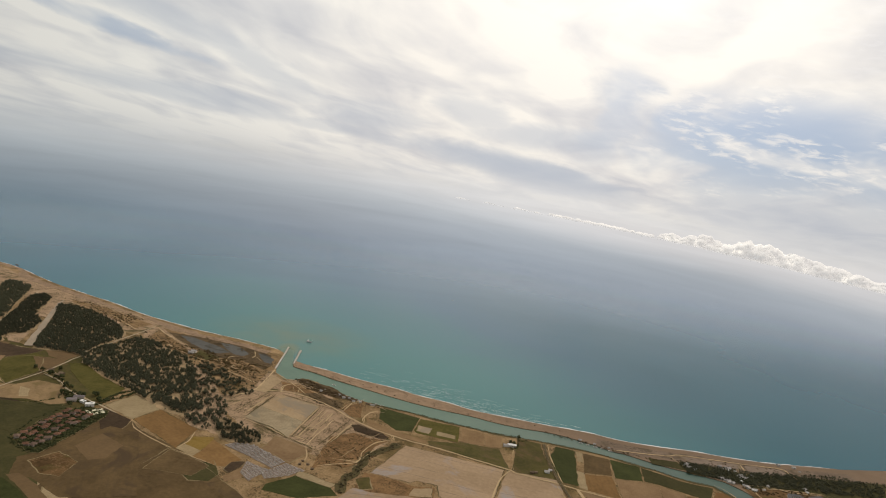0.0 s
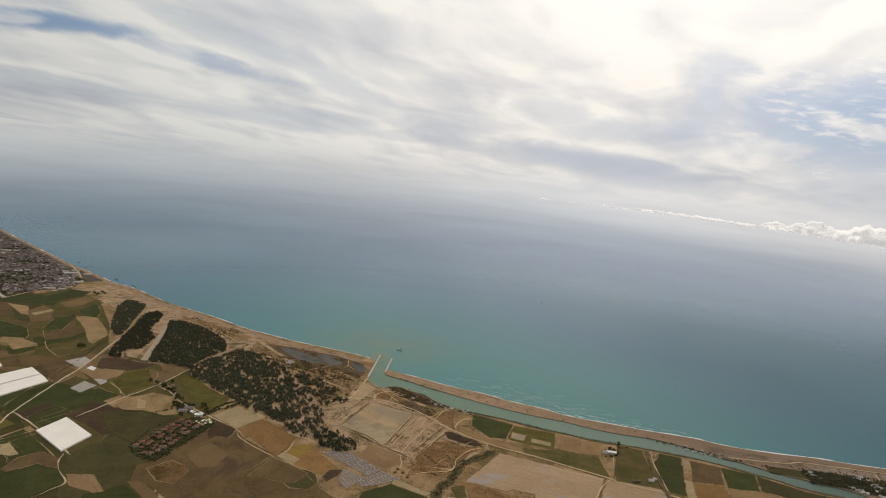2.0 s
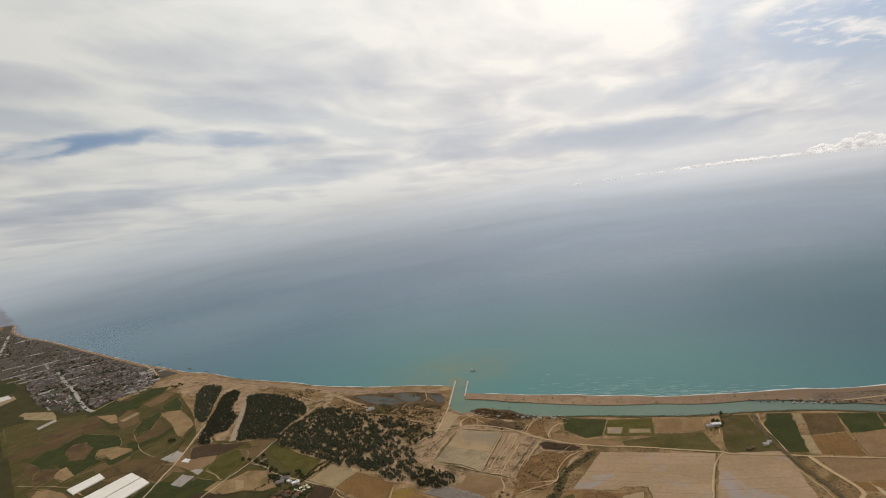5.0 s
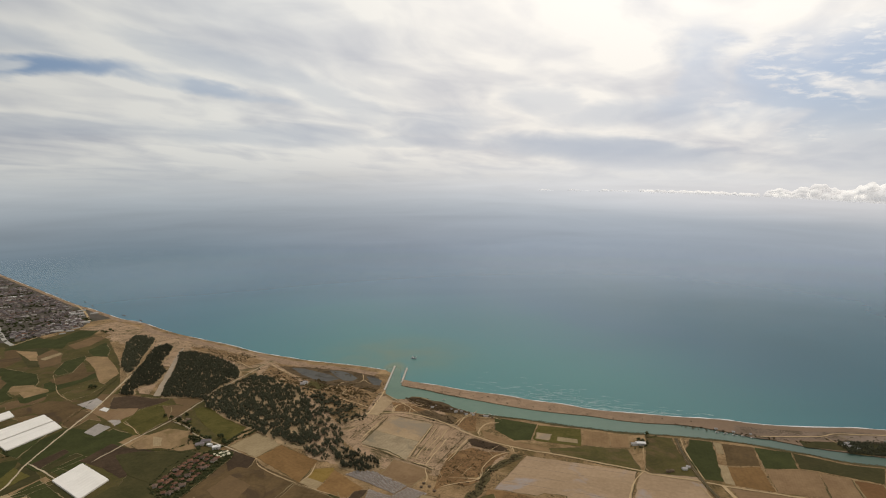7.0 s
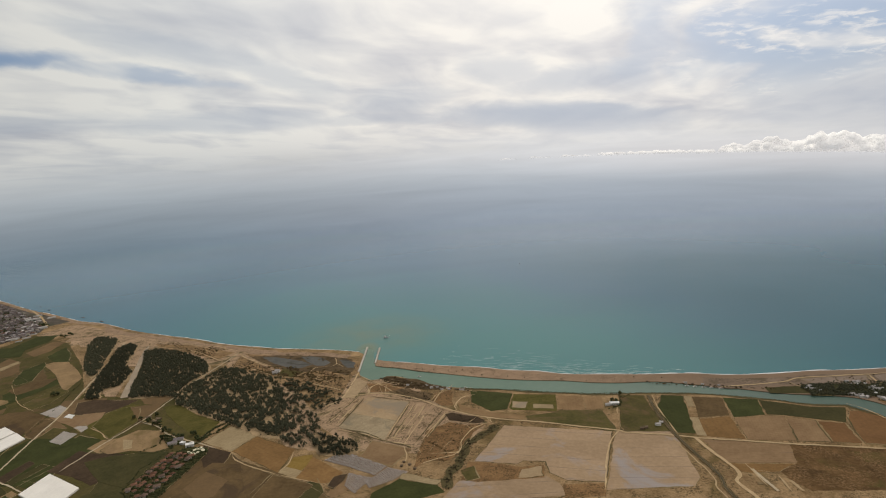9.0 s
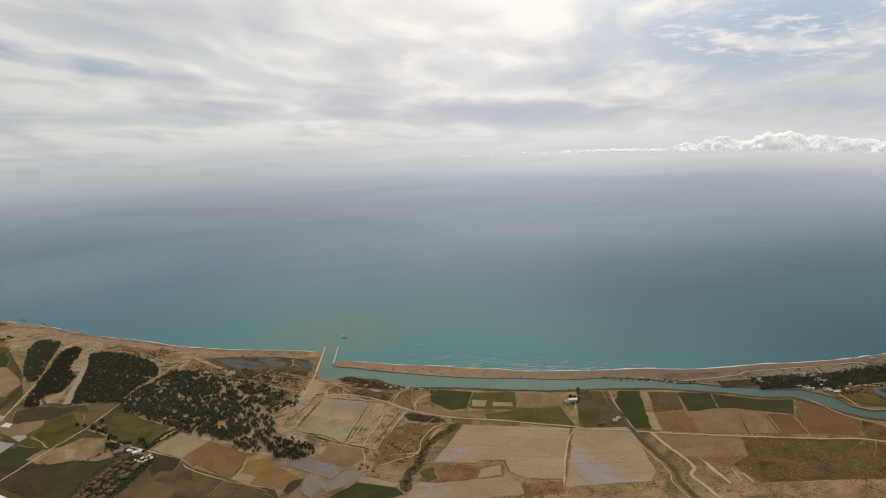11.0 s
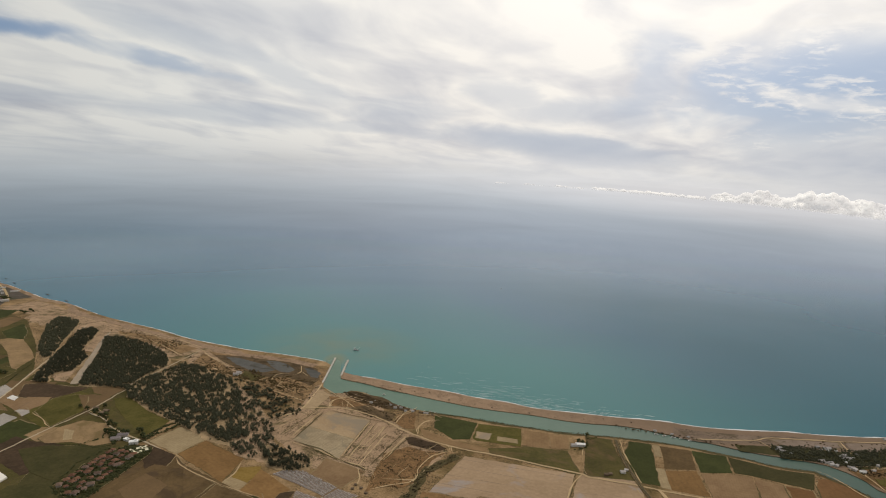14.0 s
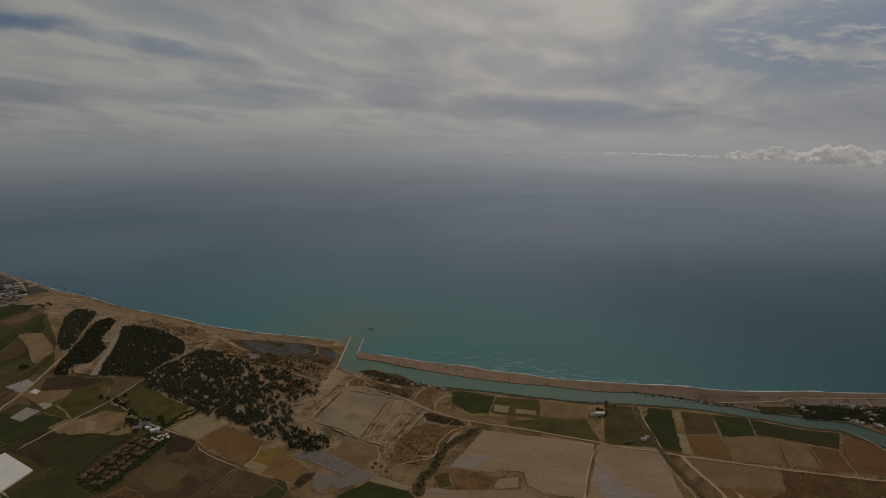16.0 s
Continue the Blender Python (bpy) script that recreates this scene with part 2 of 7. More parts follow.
def surface(name, dark, light, big=40.0, small=3.0, rough=0.9, bump=0.0, rows=0.0, row_dark=0.75, lines=0.0, third=None, spread=0.25, vary=0.18, spec=0.04, speck=None, slow=0.32, grade=None):
    """Two-scale mottled surface; rows: period in metres of furrows along the local x; lines: period of sparse cross tracks."""
    mat = bpy.data.materials.new(name)
    mat.use_nodes = True
    w = Net(mat.node_tree)
    p = w.n("ShaderNodeTexCoord").outputs["Object"]
    info = w.n("ShaderNodeObjectInfo")
    q = w.vm("ADD", p, w.vm("SCALE", info.outputs["Location"]))
    a = w.noise(q, 1.0 / big, 5, 0.6, 0.6)
    b = w.noise(q, 1.0 / small, 4, 0.65)
    f = w.m("ADD", w.m("MULTIPLY", a, 0.55), w.m("MULTIPLY", b, 0.45))
    col = w.ramp(f, (0.5 - spread * 0.5, dark), (0.5 + spread * 0.5, light))
    if third:
        c = w.noise(w.vm("ADD", q, (311, 97, 5)), 1.0 / (big * 1.7), 5, 0.65, 1.0)
        col = w.mix(w.smooth(c, 0.52, 0.66), col, third)
    if rows:
        x, y, z = w.sep(p)
        s = w.m("SINE", w.m("MULTIPLY", w.m("ADD", y, w.m("MULTIPLY", a, 0.6)), 6.2832 / rows))
        col = w.mix(w.m("MULTIPLY", w.smooth(s, -0.2, 1.0), 1.0 - row_dark), col, (0.06, 0.045, 0.03))
    if lines:
        x, y, z = w.sep(p)
        s = w.m("SINE", w.m("MULTIPLY", w.m("ADD", y, w.m("MULTIPLY", b, 1.2)), 6.2832 / lines))
        fade = w.smooth(w.noise(q, 1 / 60, 2), 0.36, 0.6)
        col = w.mix(w.m("MULTIPLY", w.m("MULTIPLY", w.smooth(s, 0.985, 1.0), fade), 0.55), col, (0.10, 0.08, 0.07))
    if speck:
        spots = w.noise(w.vm("ADD", q, (57, 13, 1)), 1.0 / 2.6, 3, 0.7)
        where = w.smooth(w.noise(w.vm("ADD", q, (11, 171, 3)), 1.0 / 24.0, 4, 0.65, 0.8), 0.40, 0.62)
        col = w.mix(w.m("MULTIPLY", w.m("MULTIPLY", w.smooth(spots, 0.47, 0.58), where), 0.85), col, speck)
    if grade:
        col = w.mix(w.smooth(w.sep(p)[0], grade[0], grade[1]), col, w.mix(b, tuple(k * 0.85 for k in grade[2]), tuple(k * 1.15 for k in grade[2])))
    if slow:
        far = w.noise(w.vm("ADD", q, (5, 931, 7)), 1.0 / (big * 2.0), 3, 0.6, 0.7)
        t2 = w.m("ADD", 1.0 - slow / 2, w.m("MULTIPLY", far, slow))
        col = w.mix(1.0, col, w.xyz(t2, t2, t2), "MULTIPLY")
    tone = w.m("ADD", 1.0 - vary / 2, w.m("MULTIPLY", info.outputs["Random"], vary))
    col = w.mix(1.0, col, w.xyz(tone, tone, tone), "MULTIPLY")
    bsdf = w.n("ShaderNodeBsdfPrincipled")
    w.put(col, bsdf.inputs["Base Color"])
    bsdf.inputs["Roughness"].default_value = rough
    bsdf.inputs["Specular IOR Level"].default_value = spec
    if bump:
        bn = w.n("ShaderNodeBump")
        bn.inputs["Strength"].default_value = bump
        bn.inputs["Distance"].default_value = 0.6
        w.put(b, bn.inputs["Height"])
        w.put(bn.outputs[0], bsdf.inputs["Normal"])
    w.t.links.new(bsdf.outputs[0], w.n("ShaderNodeOutputMaterial").inputs[0])
    return mat


def plain(name, col, rough=0.7, metal=0.0, small=0.8, vary=0.25):
    return surface(name, tuple(c * 0.86 for c in col), col, 6.0, small, rough, 0.0, vary=vary)


def water(name, shore, deep, reach, rough, ripple):
    """Sea or river water: turbid turquoise near the shore, deeper blue further out, darker towards both sides; distance
    haze painted into the far colour.
    """
    mat = bpy.data.materials.new(name)
    mat.use_nodes = True
    w = Net(mat.node_tree)
    p = w.n("ShaderNodeTexCoord").outputs["Object"]
    x, y, z = w.sep(p)
    # distance from the shore, which bends away to the west
    bend = w.m("ADD", w.m("MULTIPLY", x, -0.48), w.m("MULTIPLY", w.m("MULTIPLY", x, x), 0.00022))
    off = w.m("SUBTRACT", y, w.m("ADD", bend, 1090.0))
    off = w.m("ADD", off, w.m("MULTIPLY", w.m("SUBTRACT", w.noise(p, 1 / 500, 4, 0.6, 0.8), 0.5), reach * 0.5))
    quick = w.m("ADD", 1.0, w.m("MULTIPLY", w.smooth(w.m("ABSOLUTE", w.m("ADD", x, 150.0)), 300.0, 1100.0), 1.8))
    col = w.mix(w.smooth(w.m("MULTIPLY", off, quick), -20.0, reach), shore, deep)
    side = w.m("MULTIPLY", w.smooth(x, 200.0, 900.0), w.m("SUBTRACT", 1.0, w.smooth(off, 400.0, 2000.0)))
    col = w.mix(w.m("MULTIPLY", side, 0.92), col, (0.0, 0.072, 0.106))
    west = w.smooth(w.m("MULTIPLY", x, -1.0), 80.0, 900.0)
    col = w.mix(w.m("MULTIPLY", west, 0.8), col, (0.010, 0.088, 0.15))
    # distance haze mixed into the water colour, east then west
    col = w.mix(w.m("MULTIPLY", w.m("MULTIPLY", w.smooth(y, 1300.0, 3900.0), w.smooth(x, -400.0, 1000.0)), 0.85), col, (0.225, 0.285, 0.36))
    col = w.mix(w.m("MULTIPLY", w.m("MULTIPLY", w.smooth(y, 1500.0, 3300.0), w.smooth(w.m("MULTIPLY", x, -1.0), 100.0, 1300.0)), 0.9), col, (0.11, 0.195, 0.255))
    cool = w.noise(w.vm("MULTIPLY", p, (0.6, 1, 1)), 1 / 900, 3, 0.55, 0.6)
    col = w.mix(1.0, col, w.mix(cool, (0.78, 0.8, 0.82), (1.22, 1.2, 1.18)), "MULTIPLY")
    plume = w.m("SUBTRACT", 1.0, w.smooth(w.vm("LENGTH", w.vm("MULTIPLY", w.vm("ADD", p, (75, -1290, 0)), (0.8, 0.8, 0))), 20.0, 190.0))
    core = w.m("SUBTRACT", 1.0, w.smooth(w.vm("LENGTH", w.vm("MULTIPLY", w.vm("ADD", p, (76, -1190, 0)), (1.6, 0.8, 0))), 15.0, 60.0))
    plume = w.m("MAXIMUM", core, w.m("MULTIPLY", plume, w.noise(p, 1 / 70, 4)))
    col = w.mix(plume, col, (0.125, 0.175, 0.12))
    bsdf = w.n("ShaderNodeBsdfPrincipled")
    w.put(col, bsdf.inputs["Base Color"])
    bsdf.inputs["Roughness"].default_value = rough
    bsdf.inputs["IOR"].default_value = 1.33
    bsdf.inputs["Specular IOR Level"].default_value = 0.09
    h = w.m("ADD", w.noise(w.vm("MULTIPLY", p, (1, 1.8, 1)), 1 / 14, 4, 0.6), w.m("MULTIPLY", w.noise(p, 1 / 120, 3), 2.0))
    h = w.m("MULTIPLY", h, w.m("SUBTRACT", 1.0, w.smooth(w.vm("LENGTH", w.vm("MULTIPLY", p, (1, 1, 0))), 600.0, 1300.0)))
    bn = w.n("ShaderNodeBump")
    bn.inputs["Strength"].default_value = ripple
    bn.inputs["Distance"].default_value = 1.0
    w.put(h, bn.inputs["Height"])
    w.put(bn.outputs[0], bsdf.inputs["Normal"])
    # far water fades transparent, so the backdrop's haze stands in for distance
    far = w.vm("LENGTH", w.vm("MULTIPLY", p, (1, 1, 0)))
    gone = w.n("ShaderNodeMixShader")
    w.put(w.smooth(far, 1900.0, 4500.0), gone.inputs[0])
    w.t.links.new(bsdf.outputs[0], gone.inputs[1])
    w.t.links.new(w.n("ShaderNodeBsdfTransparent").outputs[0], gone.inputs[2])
    w.t.links.new(gone.outputs[0], w.n("ShaderNodeOutputMaterial").inputs[0])
    return mat


M = {
    "greyfield": surface("pale_grey_field", (0.3027, 0.212, 0.1219), (0.3784, 0.2756, 0.1643), 45, 3, third=(0.25, 0.20, 0.14), slow=0.15),
    "ground": surface("dry_scrub", (0.1286, 0.08, 0.03686), (0.3704, 0.25, 0.1327), 40, 1.8, 0.95, 0.4, third=(0.1365, 0.096, 0.0399), spread=0.30, vary=0.0, speck=(0.0525, 0.04, 0.019)),
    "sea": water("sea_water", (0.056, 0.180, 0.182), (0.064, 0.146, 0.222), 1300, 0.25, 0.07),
    "river": surface("river_water", (0.0954, 0.1611, 0.1187), (0.1187, 0.1855, 0.1378), 90, 12, 0.4, 0.0, vary=0.0, spec=0.06, grade=(60, 620, (0.050, 0.090, 0.071))),
    "sand": surface("beach_sand", (0.1992, 0.1355, 0.08599), (0.3511, 0.2446, 0.1606), 22, 2.5, 0.95, 0.3, vary=0.0, spread=0.34, speck=(0.1258, 0.08663, 0.05351), grade=(150, 520, (0.1865, 0.1304, 0.08789))),
    "softgrey": surface("pinkish_grey_flat", (0.165, 0.125, 0.095), (0.235, 0.18, 0.138), 22, 2.5),
    "shoreflat": surface("shore_flat", (0.125, 0.092, 0.066), (0.235, 0.172, 0.125), 24, 2.2, 0.95, 0.3, third=(0.105, 0.08, 0.05), spread=0.35, vary=0.0, speck=(0.06, 0.047, 0.03)),
    "dune": surface("dune_sand", (0.2329, 0.1581, 0.09584), (0.423, 0.2929, 0.1836), 28, 2.0, 0.95, 0.4, third=(0.09506, 0.07585, 0.03359), spread=0.4, vary=0.0, speck=(0.05228, 0.04074, 0.02018)),
    "foam": plain("sea_foam", (0.75, 0.77, 0.77), 0.6),
    "crest": plain("wave_crest", (0.36, 0.49, 0.47), 0.5),
    "dirt": surface("dirt_track", (0.3342, 0.2368, 0.1279), (0.4759, 0.3552, 0.2057), 20, 2, 0.95, spread=0.35),
    "lane": surface("pale_lane", (0.3348, 0.27, 0.1782), (0.4536, 0.3726, 0.2538), 20, 2, 0.95, spread=0.35),
    "asphalt": surface("worn_street", (0.26, 0.25, 0.22), (0.36, 0.34, 0.30), 20, 3, 0.9),
    "furrowed": surface("grey_stubble", (0.2196, 0.1696, 0.1047), (0.3213, 0.2545, 0.1599), 18, 2.2, rows=3.4, row_dark=0.86, third=(0.20, 0.165, 0.11)),
    "pale": surface("pale_stubble", (0.243, 0.178, 0.0978), (0.333, 0.257, 0.148), 30, 3, rows=3.2, row_dark=0.93),
    "umber": surface("umber_soil", (0.1462, 0.0831, 0.0318), (0.2193, 0.1264, 0.0509), 40, 4, rows=6, row_dark=0.93),
    "umberpink": surface("brown_soil", (0.1764, 0.1117, 0.0591), (0.2436, 0.1588, 0.0874), 40, 4, rows=5, row_dark=0.93, lines=28),
    "sandy": surface("sandy_plot", (0.2783, 0.1995, 0.1155), (0.357, 0.2625, 0.1554), 20, 3),
    "mustard": surface("ochre_grass", (0.17, 0.112, 0.028), (0.24, 0.155, 0.045), 22, 3),
    "pinkish": surface("pinkish_soil", (0.1791, 0.1109, 0.05781), (0.249, 0.163, 0.0872), 40, 4, rows=3.0, row_dark=0.92),
    "film": surface("film_covered_beds", (0.2467, 0.1709, 0.1016), (0.3308, 0.2325, 0.1444), 60, 5, 0.8, rows=3.2, row_dark=0.95, lines=23, third=(0.275, 0.237, 0.215)),
    "greyfilm": surface("grey_film", (0.27, 0.242, 0.211), (0.36, 0.323, 0.281), 20, 3, 0.5, rows=3, row_dark=0.9),
    "white": surface("white_film", (0.52, 0.50, 0.46), (0.62, 0.6, 0.56), 20, 3, 0.5),
    "dark": surface("dark_soil", (0.0425, 0.0289, 0.0179), (0.0748, 0.0493, 0.0289), 35, 4, rows=5, row_dark=0.95),
    "green": surface("green_crop", (0.0294, 0.0353, 0.0109), (0.0512, 0.0554, 0.0176), 30, 3, rows=4, row_dark=0.92),
    "meadow": surface("meadow", (0.056, 0.052, 0.013), (0.108, 0.09, 0.026), 30, 3),
    "olive": surface("olive_grass", (0.054, 0.0495, 0.0162), (0.1008, 0.081, 0.0279), 32, 3, third=(0.115, 0.077, 0.036), speck=(0.07, 0.055, 0.026)),
    "deepolive": surface("dark_olive_crop", (0.0378, 0.0378, 0.0138), (0.0671, 0.0568, 0.0224), 40, 4, rows=6, row_dark=0.93),
    "softbrown": surface("brown_stubble", (0.1075, 0.07052, 0.03612), (0.1634, 0.1049, 0.0516), 35, 3, spread=0.35),
    "brownolive": surface("fallow_field", (0.0714, 0.047, 0.0218), (0.1386, 0.0907, 0.042), 40, 4, rows=6, row_dark=0.93, third=(0.075, 0.05, 0.028), spread=0.32),
    "brown": surface("brown_plot", (0.18, 0.112, 0.056), (0.245, 0.158, 0.08), 25, 3, rows=4, row_dark=0.92),
    "orange": surface("orange_soil", (0.1299, 0.06811, 0.02834), (0.1811, 0.09785, 0.0426), 45, 4, rows=6, row_dark=0.95),
    "tan": surface("tan_soil", (0.20, 0.133, 0.07), (0.29, 0.195, 0.10), 30, 3, third=(0.17, 0.12, 0.055)),
    "pasture": surface("pasture", (0.088, 0.083, 0.028), (0.14, 0.125, 0.045), 30, 3),
    "brushland": surface("brushland", (0.1224, 0.0806, 0.0413), (0.3311, 0.2083, 0.1026), 14, 1.6, spread=0.35, speck=(0.04, 0.032, 0.018)),
    "rough": surface("rough_ground", (0.11, 0.064, 0.0285), (0.2915, 0.17, 0.0779), 18, 2.4, spread=0.36, speck=(0.055, 0.037, 0.01805)),
    "marsh": surface("reed_marsh", (0.0474, 0.0345, 0.0201), (0.1362, 0.092, 0.048), 16, 2.0, 0.95, 0.5),
    "mud": surface("lagoon_mud", (0.0638, 0.0638, 0.0572), (0.1078, 0.1034, 0.0913), 30, 4, 0.6, third=(0.045, 0.037, 0.026)),
    "pond": surface("pond_water", (0.035, 0.045, 0.05), (0.05, 0.06, 0.065), 20, 3, 0.15, spec=0.5),
    "fallow": surface("weedy_fallow", (0.04082, 0.0252, 0.01053), (0.1458, 0.0828, 0.03483), 30, 3.5, spread=0.34, third=(0.07776, 0.0612, 0.01944), speck=(0.1847, 0.1125, 0.05508)),
    "levee": surface("canal_levee", (0.11, 0.08, 0.042), (0.24, 0.17, 0.09), 12, 2, spread=0.4),
    "verge": surface("weedy_verge", (0.05, 0.042, 0.018), (0.12, 0.095, 0.045), 12, 2, spread=0.4),
    "verge_dry": surface("dry_verge", (0.16, 0.12, 0.06), (0.28, 0.215, 0.12), 12, 2, spread=0.4),
    "litter": surface("pine_litter", (0.125, 0.0925, 0.05125), (0.425, 0.3, 0.1688), 14, 2.5, spread=0.4),
    "tunnelsoil": surface("tunnel_soil", (0.1932, 0.1352, 0.0965), (0.2576, 0.1829, 0.1288), 20, 2),
    "tunnelfilm": plain("tunnel_film", (0.3795, 0.3507, 0.322), 0.6, vary=0.4),
    "leaf": surface("pine_foliage", (0.03575, 0.0396, 0.02475), (0.09977, 0.0968, 0.05951), 9, 0.9, 0.9, 0.6, spread=0.4, vary=0.5),
    "leaf2": surface("broadleaf_foliage", (0.028, 0.036, 0.014), (0.07, 0.072, 0.032), 9, 0.9, 0.9, 0.6, spread=0.4, vary=0.5),
    "scrub": surface("scrub_foliage", (0.0623, 0.0462, 0.0219), (0.136, 0.0968, 0.047), 9, 0.9, 0.95, 0.6, vary=0.5),
    "thicket": surface("gully_thicket", (0.0204, 0.01785, 0.01105), (0.0561, 0.0459, 0.0272), 9, 0.9, 0.95, 0.6, vary=0.5),
    "plank": plain("weathered_planks", (0.17, 0.125, 0.085), 0.9, vary=0.6),
    "bark": plain("bark", (0.10, 0.07, 0.045), 0.95),
    "glasshouse": surface("greenhouse_film", (0.68, 0.645, 0.585), (0.76, 0.725, 0.665), 25, 2, 0.4, vary=0.05, slow=0.1),
    "plaster": plain("white_plaster", (0.62, 0.60, 0.55), 0.8, vary=0.4),
    "plaster2": plain("cream_plaster", (0.45, 0.40, 0.33), 0.8, vary=0.4),
    "tile": plain("clay_tiles", (0.1551, 0.08098, 0.05216), 0.85, vary=0.5),
    "tileworn": plain("worn_clay_tiles", (0.1364, 0.0924, 0.0704), 0.85, vary=0.5),
    "tilegrey": plain("weathered_roof", (0.198, 0.17, 0.1674), 0.85, vary=0.45),
    "tiledark": plain("dark_roof", (0.1498, 0.12, 0.1116), 0.85, vary=0.4),
    "plaster3": plain("grey_plaster", (0.214, 0.185, 0.1721), 0.85, vary=0.4),
    "roofpale": plain("pale_roof", (0.40, 0.37, 0.35), 0.7, vary=0.5),
    "whiteroof": plain("white_sheet_roof", (0.78, 0.77, 0.74), 0.5, vary=0.1),
    "slate": plain("grey_roof", (0.125, 0.12, 0.118), 0.75, vary=0.3),
    "gravel": surface("pale_gravel", (0.28, 0.225, 0.1632), (0.38, 0.31, 0.2295), 22, 3),
    "stone": surface("breakwater_stone", (0.26, 0.23, 0.19), (0.42, 0.38, 0.32), 5, 1, 0.9, 0.4, vary=0.3),
    "concrete": plain("concrete", (0.42, 0.39, 0.34), 0.85),
    "hull": plain("painted_hull", (0.24, 0.26, 0.28), 0.5),
    "whitepaint": plain("white_paint", (0.7, 0.7, 0.68), 0.45),
    "rust": plain("rusty_steel", (0.2, 0.11, 0.07), 0.8),
    "pool": plain("pool_water", (0.10, 0.34, 0.40), 0.15),
    "paving": plain("pale_paving", (0.70, 0.65, 0.47), 0.8),
    "courtyard": plain("dark_paving", (0.09, 0.10, 0.12), 0.8),
    "glass": plain("dark_glazing", (0.05, 0.06, 0.07), 0.15),
    "canal": surface("canal_water", (0.07, 0.06, 0.036), (0.115, 0.092, 0.055), 12, 2, 0.9, spec=0.03),
}


def cloud_material():
    """Bright cloud whose own emission stands in for sun shining through; its foot fades transparent, as if lost in the
    haze.
    """
    mat = bpy.data.materials.new("cumulus")
    mat.use_nodes = True
    w = Net(mat.node_tree)
    p = w.n("ShaderNodeTexCoord").outputs["Object"]
    tone = w.ramp(w.noise(p, 1 / 110, 3, 0.5), (0.35, (0.46, 0.455, 0.46)), (0.65, (0.70, 0.69, 0.66)))
    body = w.n("ShaderNodeBsdfDiffuse")
    w.put(tone, body.inputs[0])
    x, y, z = w.sep(w.vm("SUBTRACT", p, (13, 0, 359)))
    az = w.m("MULTIPLY", w.m("ARCTAN2", x, y), 57.296)
    flat = w.m("SQRT", w.m("ADD", w.m("MULTIPLY", x, x), w.m("MULTIPLY", y, y)))
    el = w.m("MULTIPLY", w.m("DIVIDE", z, flat), 57.296)
    foot = w.m("ADD", el, w.m("SUBTRACT", w.m("MULTIPLY", w.m("MULTIPLY", az, az), 0.00105), 0.2))
    foot = w.m("ADD", foot, w.m("MULTIPLY", w.m("SUBTRACT", w.noise(p, 1 / 70, 3), 0.5), 0.3))
    # emission imitating sunlight scattered through the cloud from behind
    glow = w.n("ShaderNodeEmission")
    glow.inputs[0].default_value = (1.0, 0.98, 0.94, 1)
    glow.inputs[1].default_value = 0.42
    lit = w.n("ShaderNodeAddShader")
    w.t.links.new(body.outputs[0], lit.inputs[0])
    w.t.links.new(glow.outputs[0], lit.inputs[1])
    haze = w.n("ShaderNodeMixShader")
    w.put(w.smooth(foot, 0.12, 0.40), haze.inputs[0])
    w.t.links.new(w.n("ShaderNodeBsdfTransparent").outputs[0], haze.inputs[1])
    w.t.links.new(lit.outputs[0], haze.inputs[2])
    w.t.links.new(haze.outputs[0], w.n("ShaderNodeOutputMaterial").inputs[0])
    return mat


M["cloud"] = cloud_material()

# ---- builders ----


def mesh_of(name, verts, faces, material, smooth=False):
    me = bpy.data.meshes.new(name)
    me.from_pydata([tuple(v) for v in verts], [], [tuple(f) for f in faces])
    me.materials.append(material)
    if smooth:
        me.polygons.foreach_set("use_smooth", [True] * len(me.polygons))
    me.update()
    return me


def part(name, bm, material, parent, label=""):
    """Links a bmesh (or a mesh) as one object under a thing or a part."""
    if isinstance(bm, bpy.types.Mesh):
        me = bm
    else:
        me = bpy.data.meshes.new(name)
        bm.to_mesh(me)
        bm.free()
        me.materials.append(material)
    ob = new(name, me)
    ob.parent = parent
    return tagged(ob, label)


def base(name, x, y, z, turn, label, category, group="", kind=""):
    """The Empty at the base of a thing."""
    ob = new(name)
    ob.empty_display_size = 2
    ob.matrix_basis = pose(x, y, z, 0, 0, turn)
    return tagged(ob, label, category, group, kind)


def add_box(bm, cx, cy, z0, sx, sy, sz, taper=0.0):
    v = []
    for z, k in ((z0, 1.0), (z0 + sz, 1.0 - taper)):
        for a, b in ((-1, -1), (1, -1), (1, 1), (-1, 1)):
            v.append(bm.verts.new((cx + a * sx / 2 * k, cy + b * sy / 2 * k, z)))
    for f in ((3, 2, 1, 0), (4, 5, 6, 7), (0, 1, 5, 4), (1, 2, 6, 5), (2, 3, 7, 6), (3, 0, 4, 7)):
        bm.faces.new([v[i] for i in f])
    return v


def inside(x, y, poly):
    hit = False
    for (ax, ay), (bx, by) in zip(poly, poly[1:] + poly[:1]):
        if (ay > y) != (by > y) and x < (bx - ax) * (y - ay) / (by - ay) + ax:
            hit = not hit
    return hit


def spot(poly, rnd):
    """A random place inside a polygon."""
    xs, ys = [p[0] for p in poly], [p[1] for p in poly]
    while True:
        x, y = rnd.uniform(min(xs), max(xs)), rnd.uniform(min(ys), max(ys))
        if inside(x, y, poly):
            return x, y


def area(poly):
    return abs(sum(a[0] * b[1] - b[0] * a[1] for a, b in zip(poly, poly[1:] + poly[:1]))) / 2


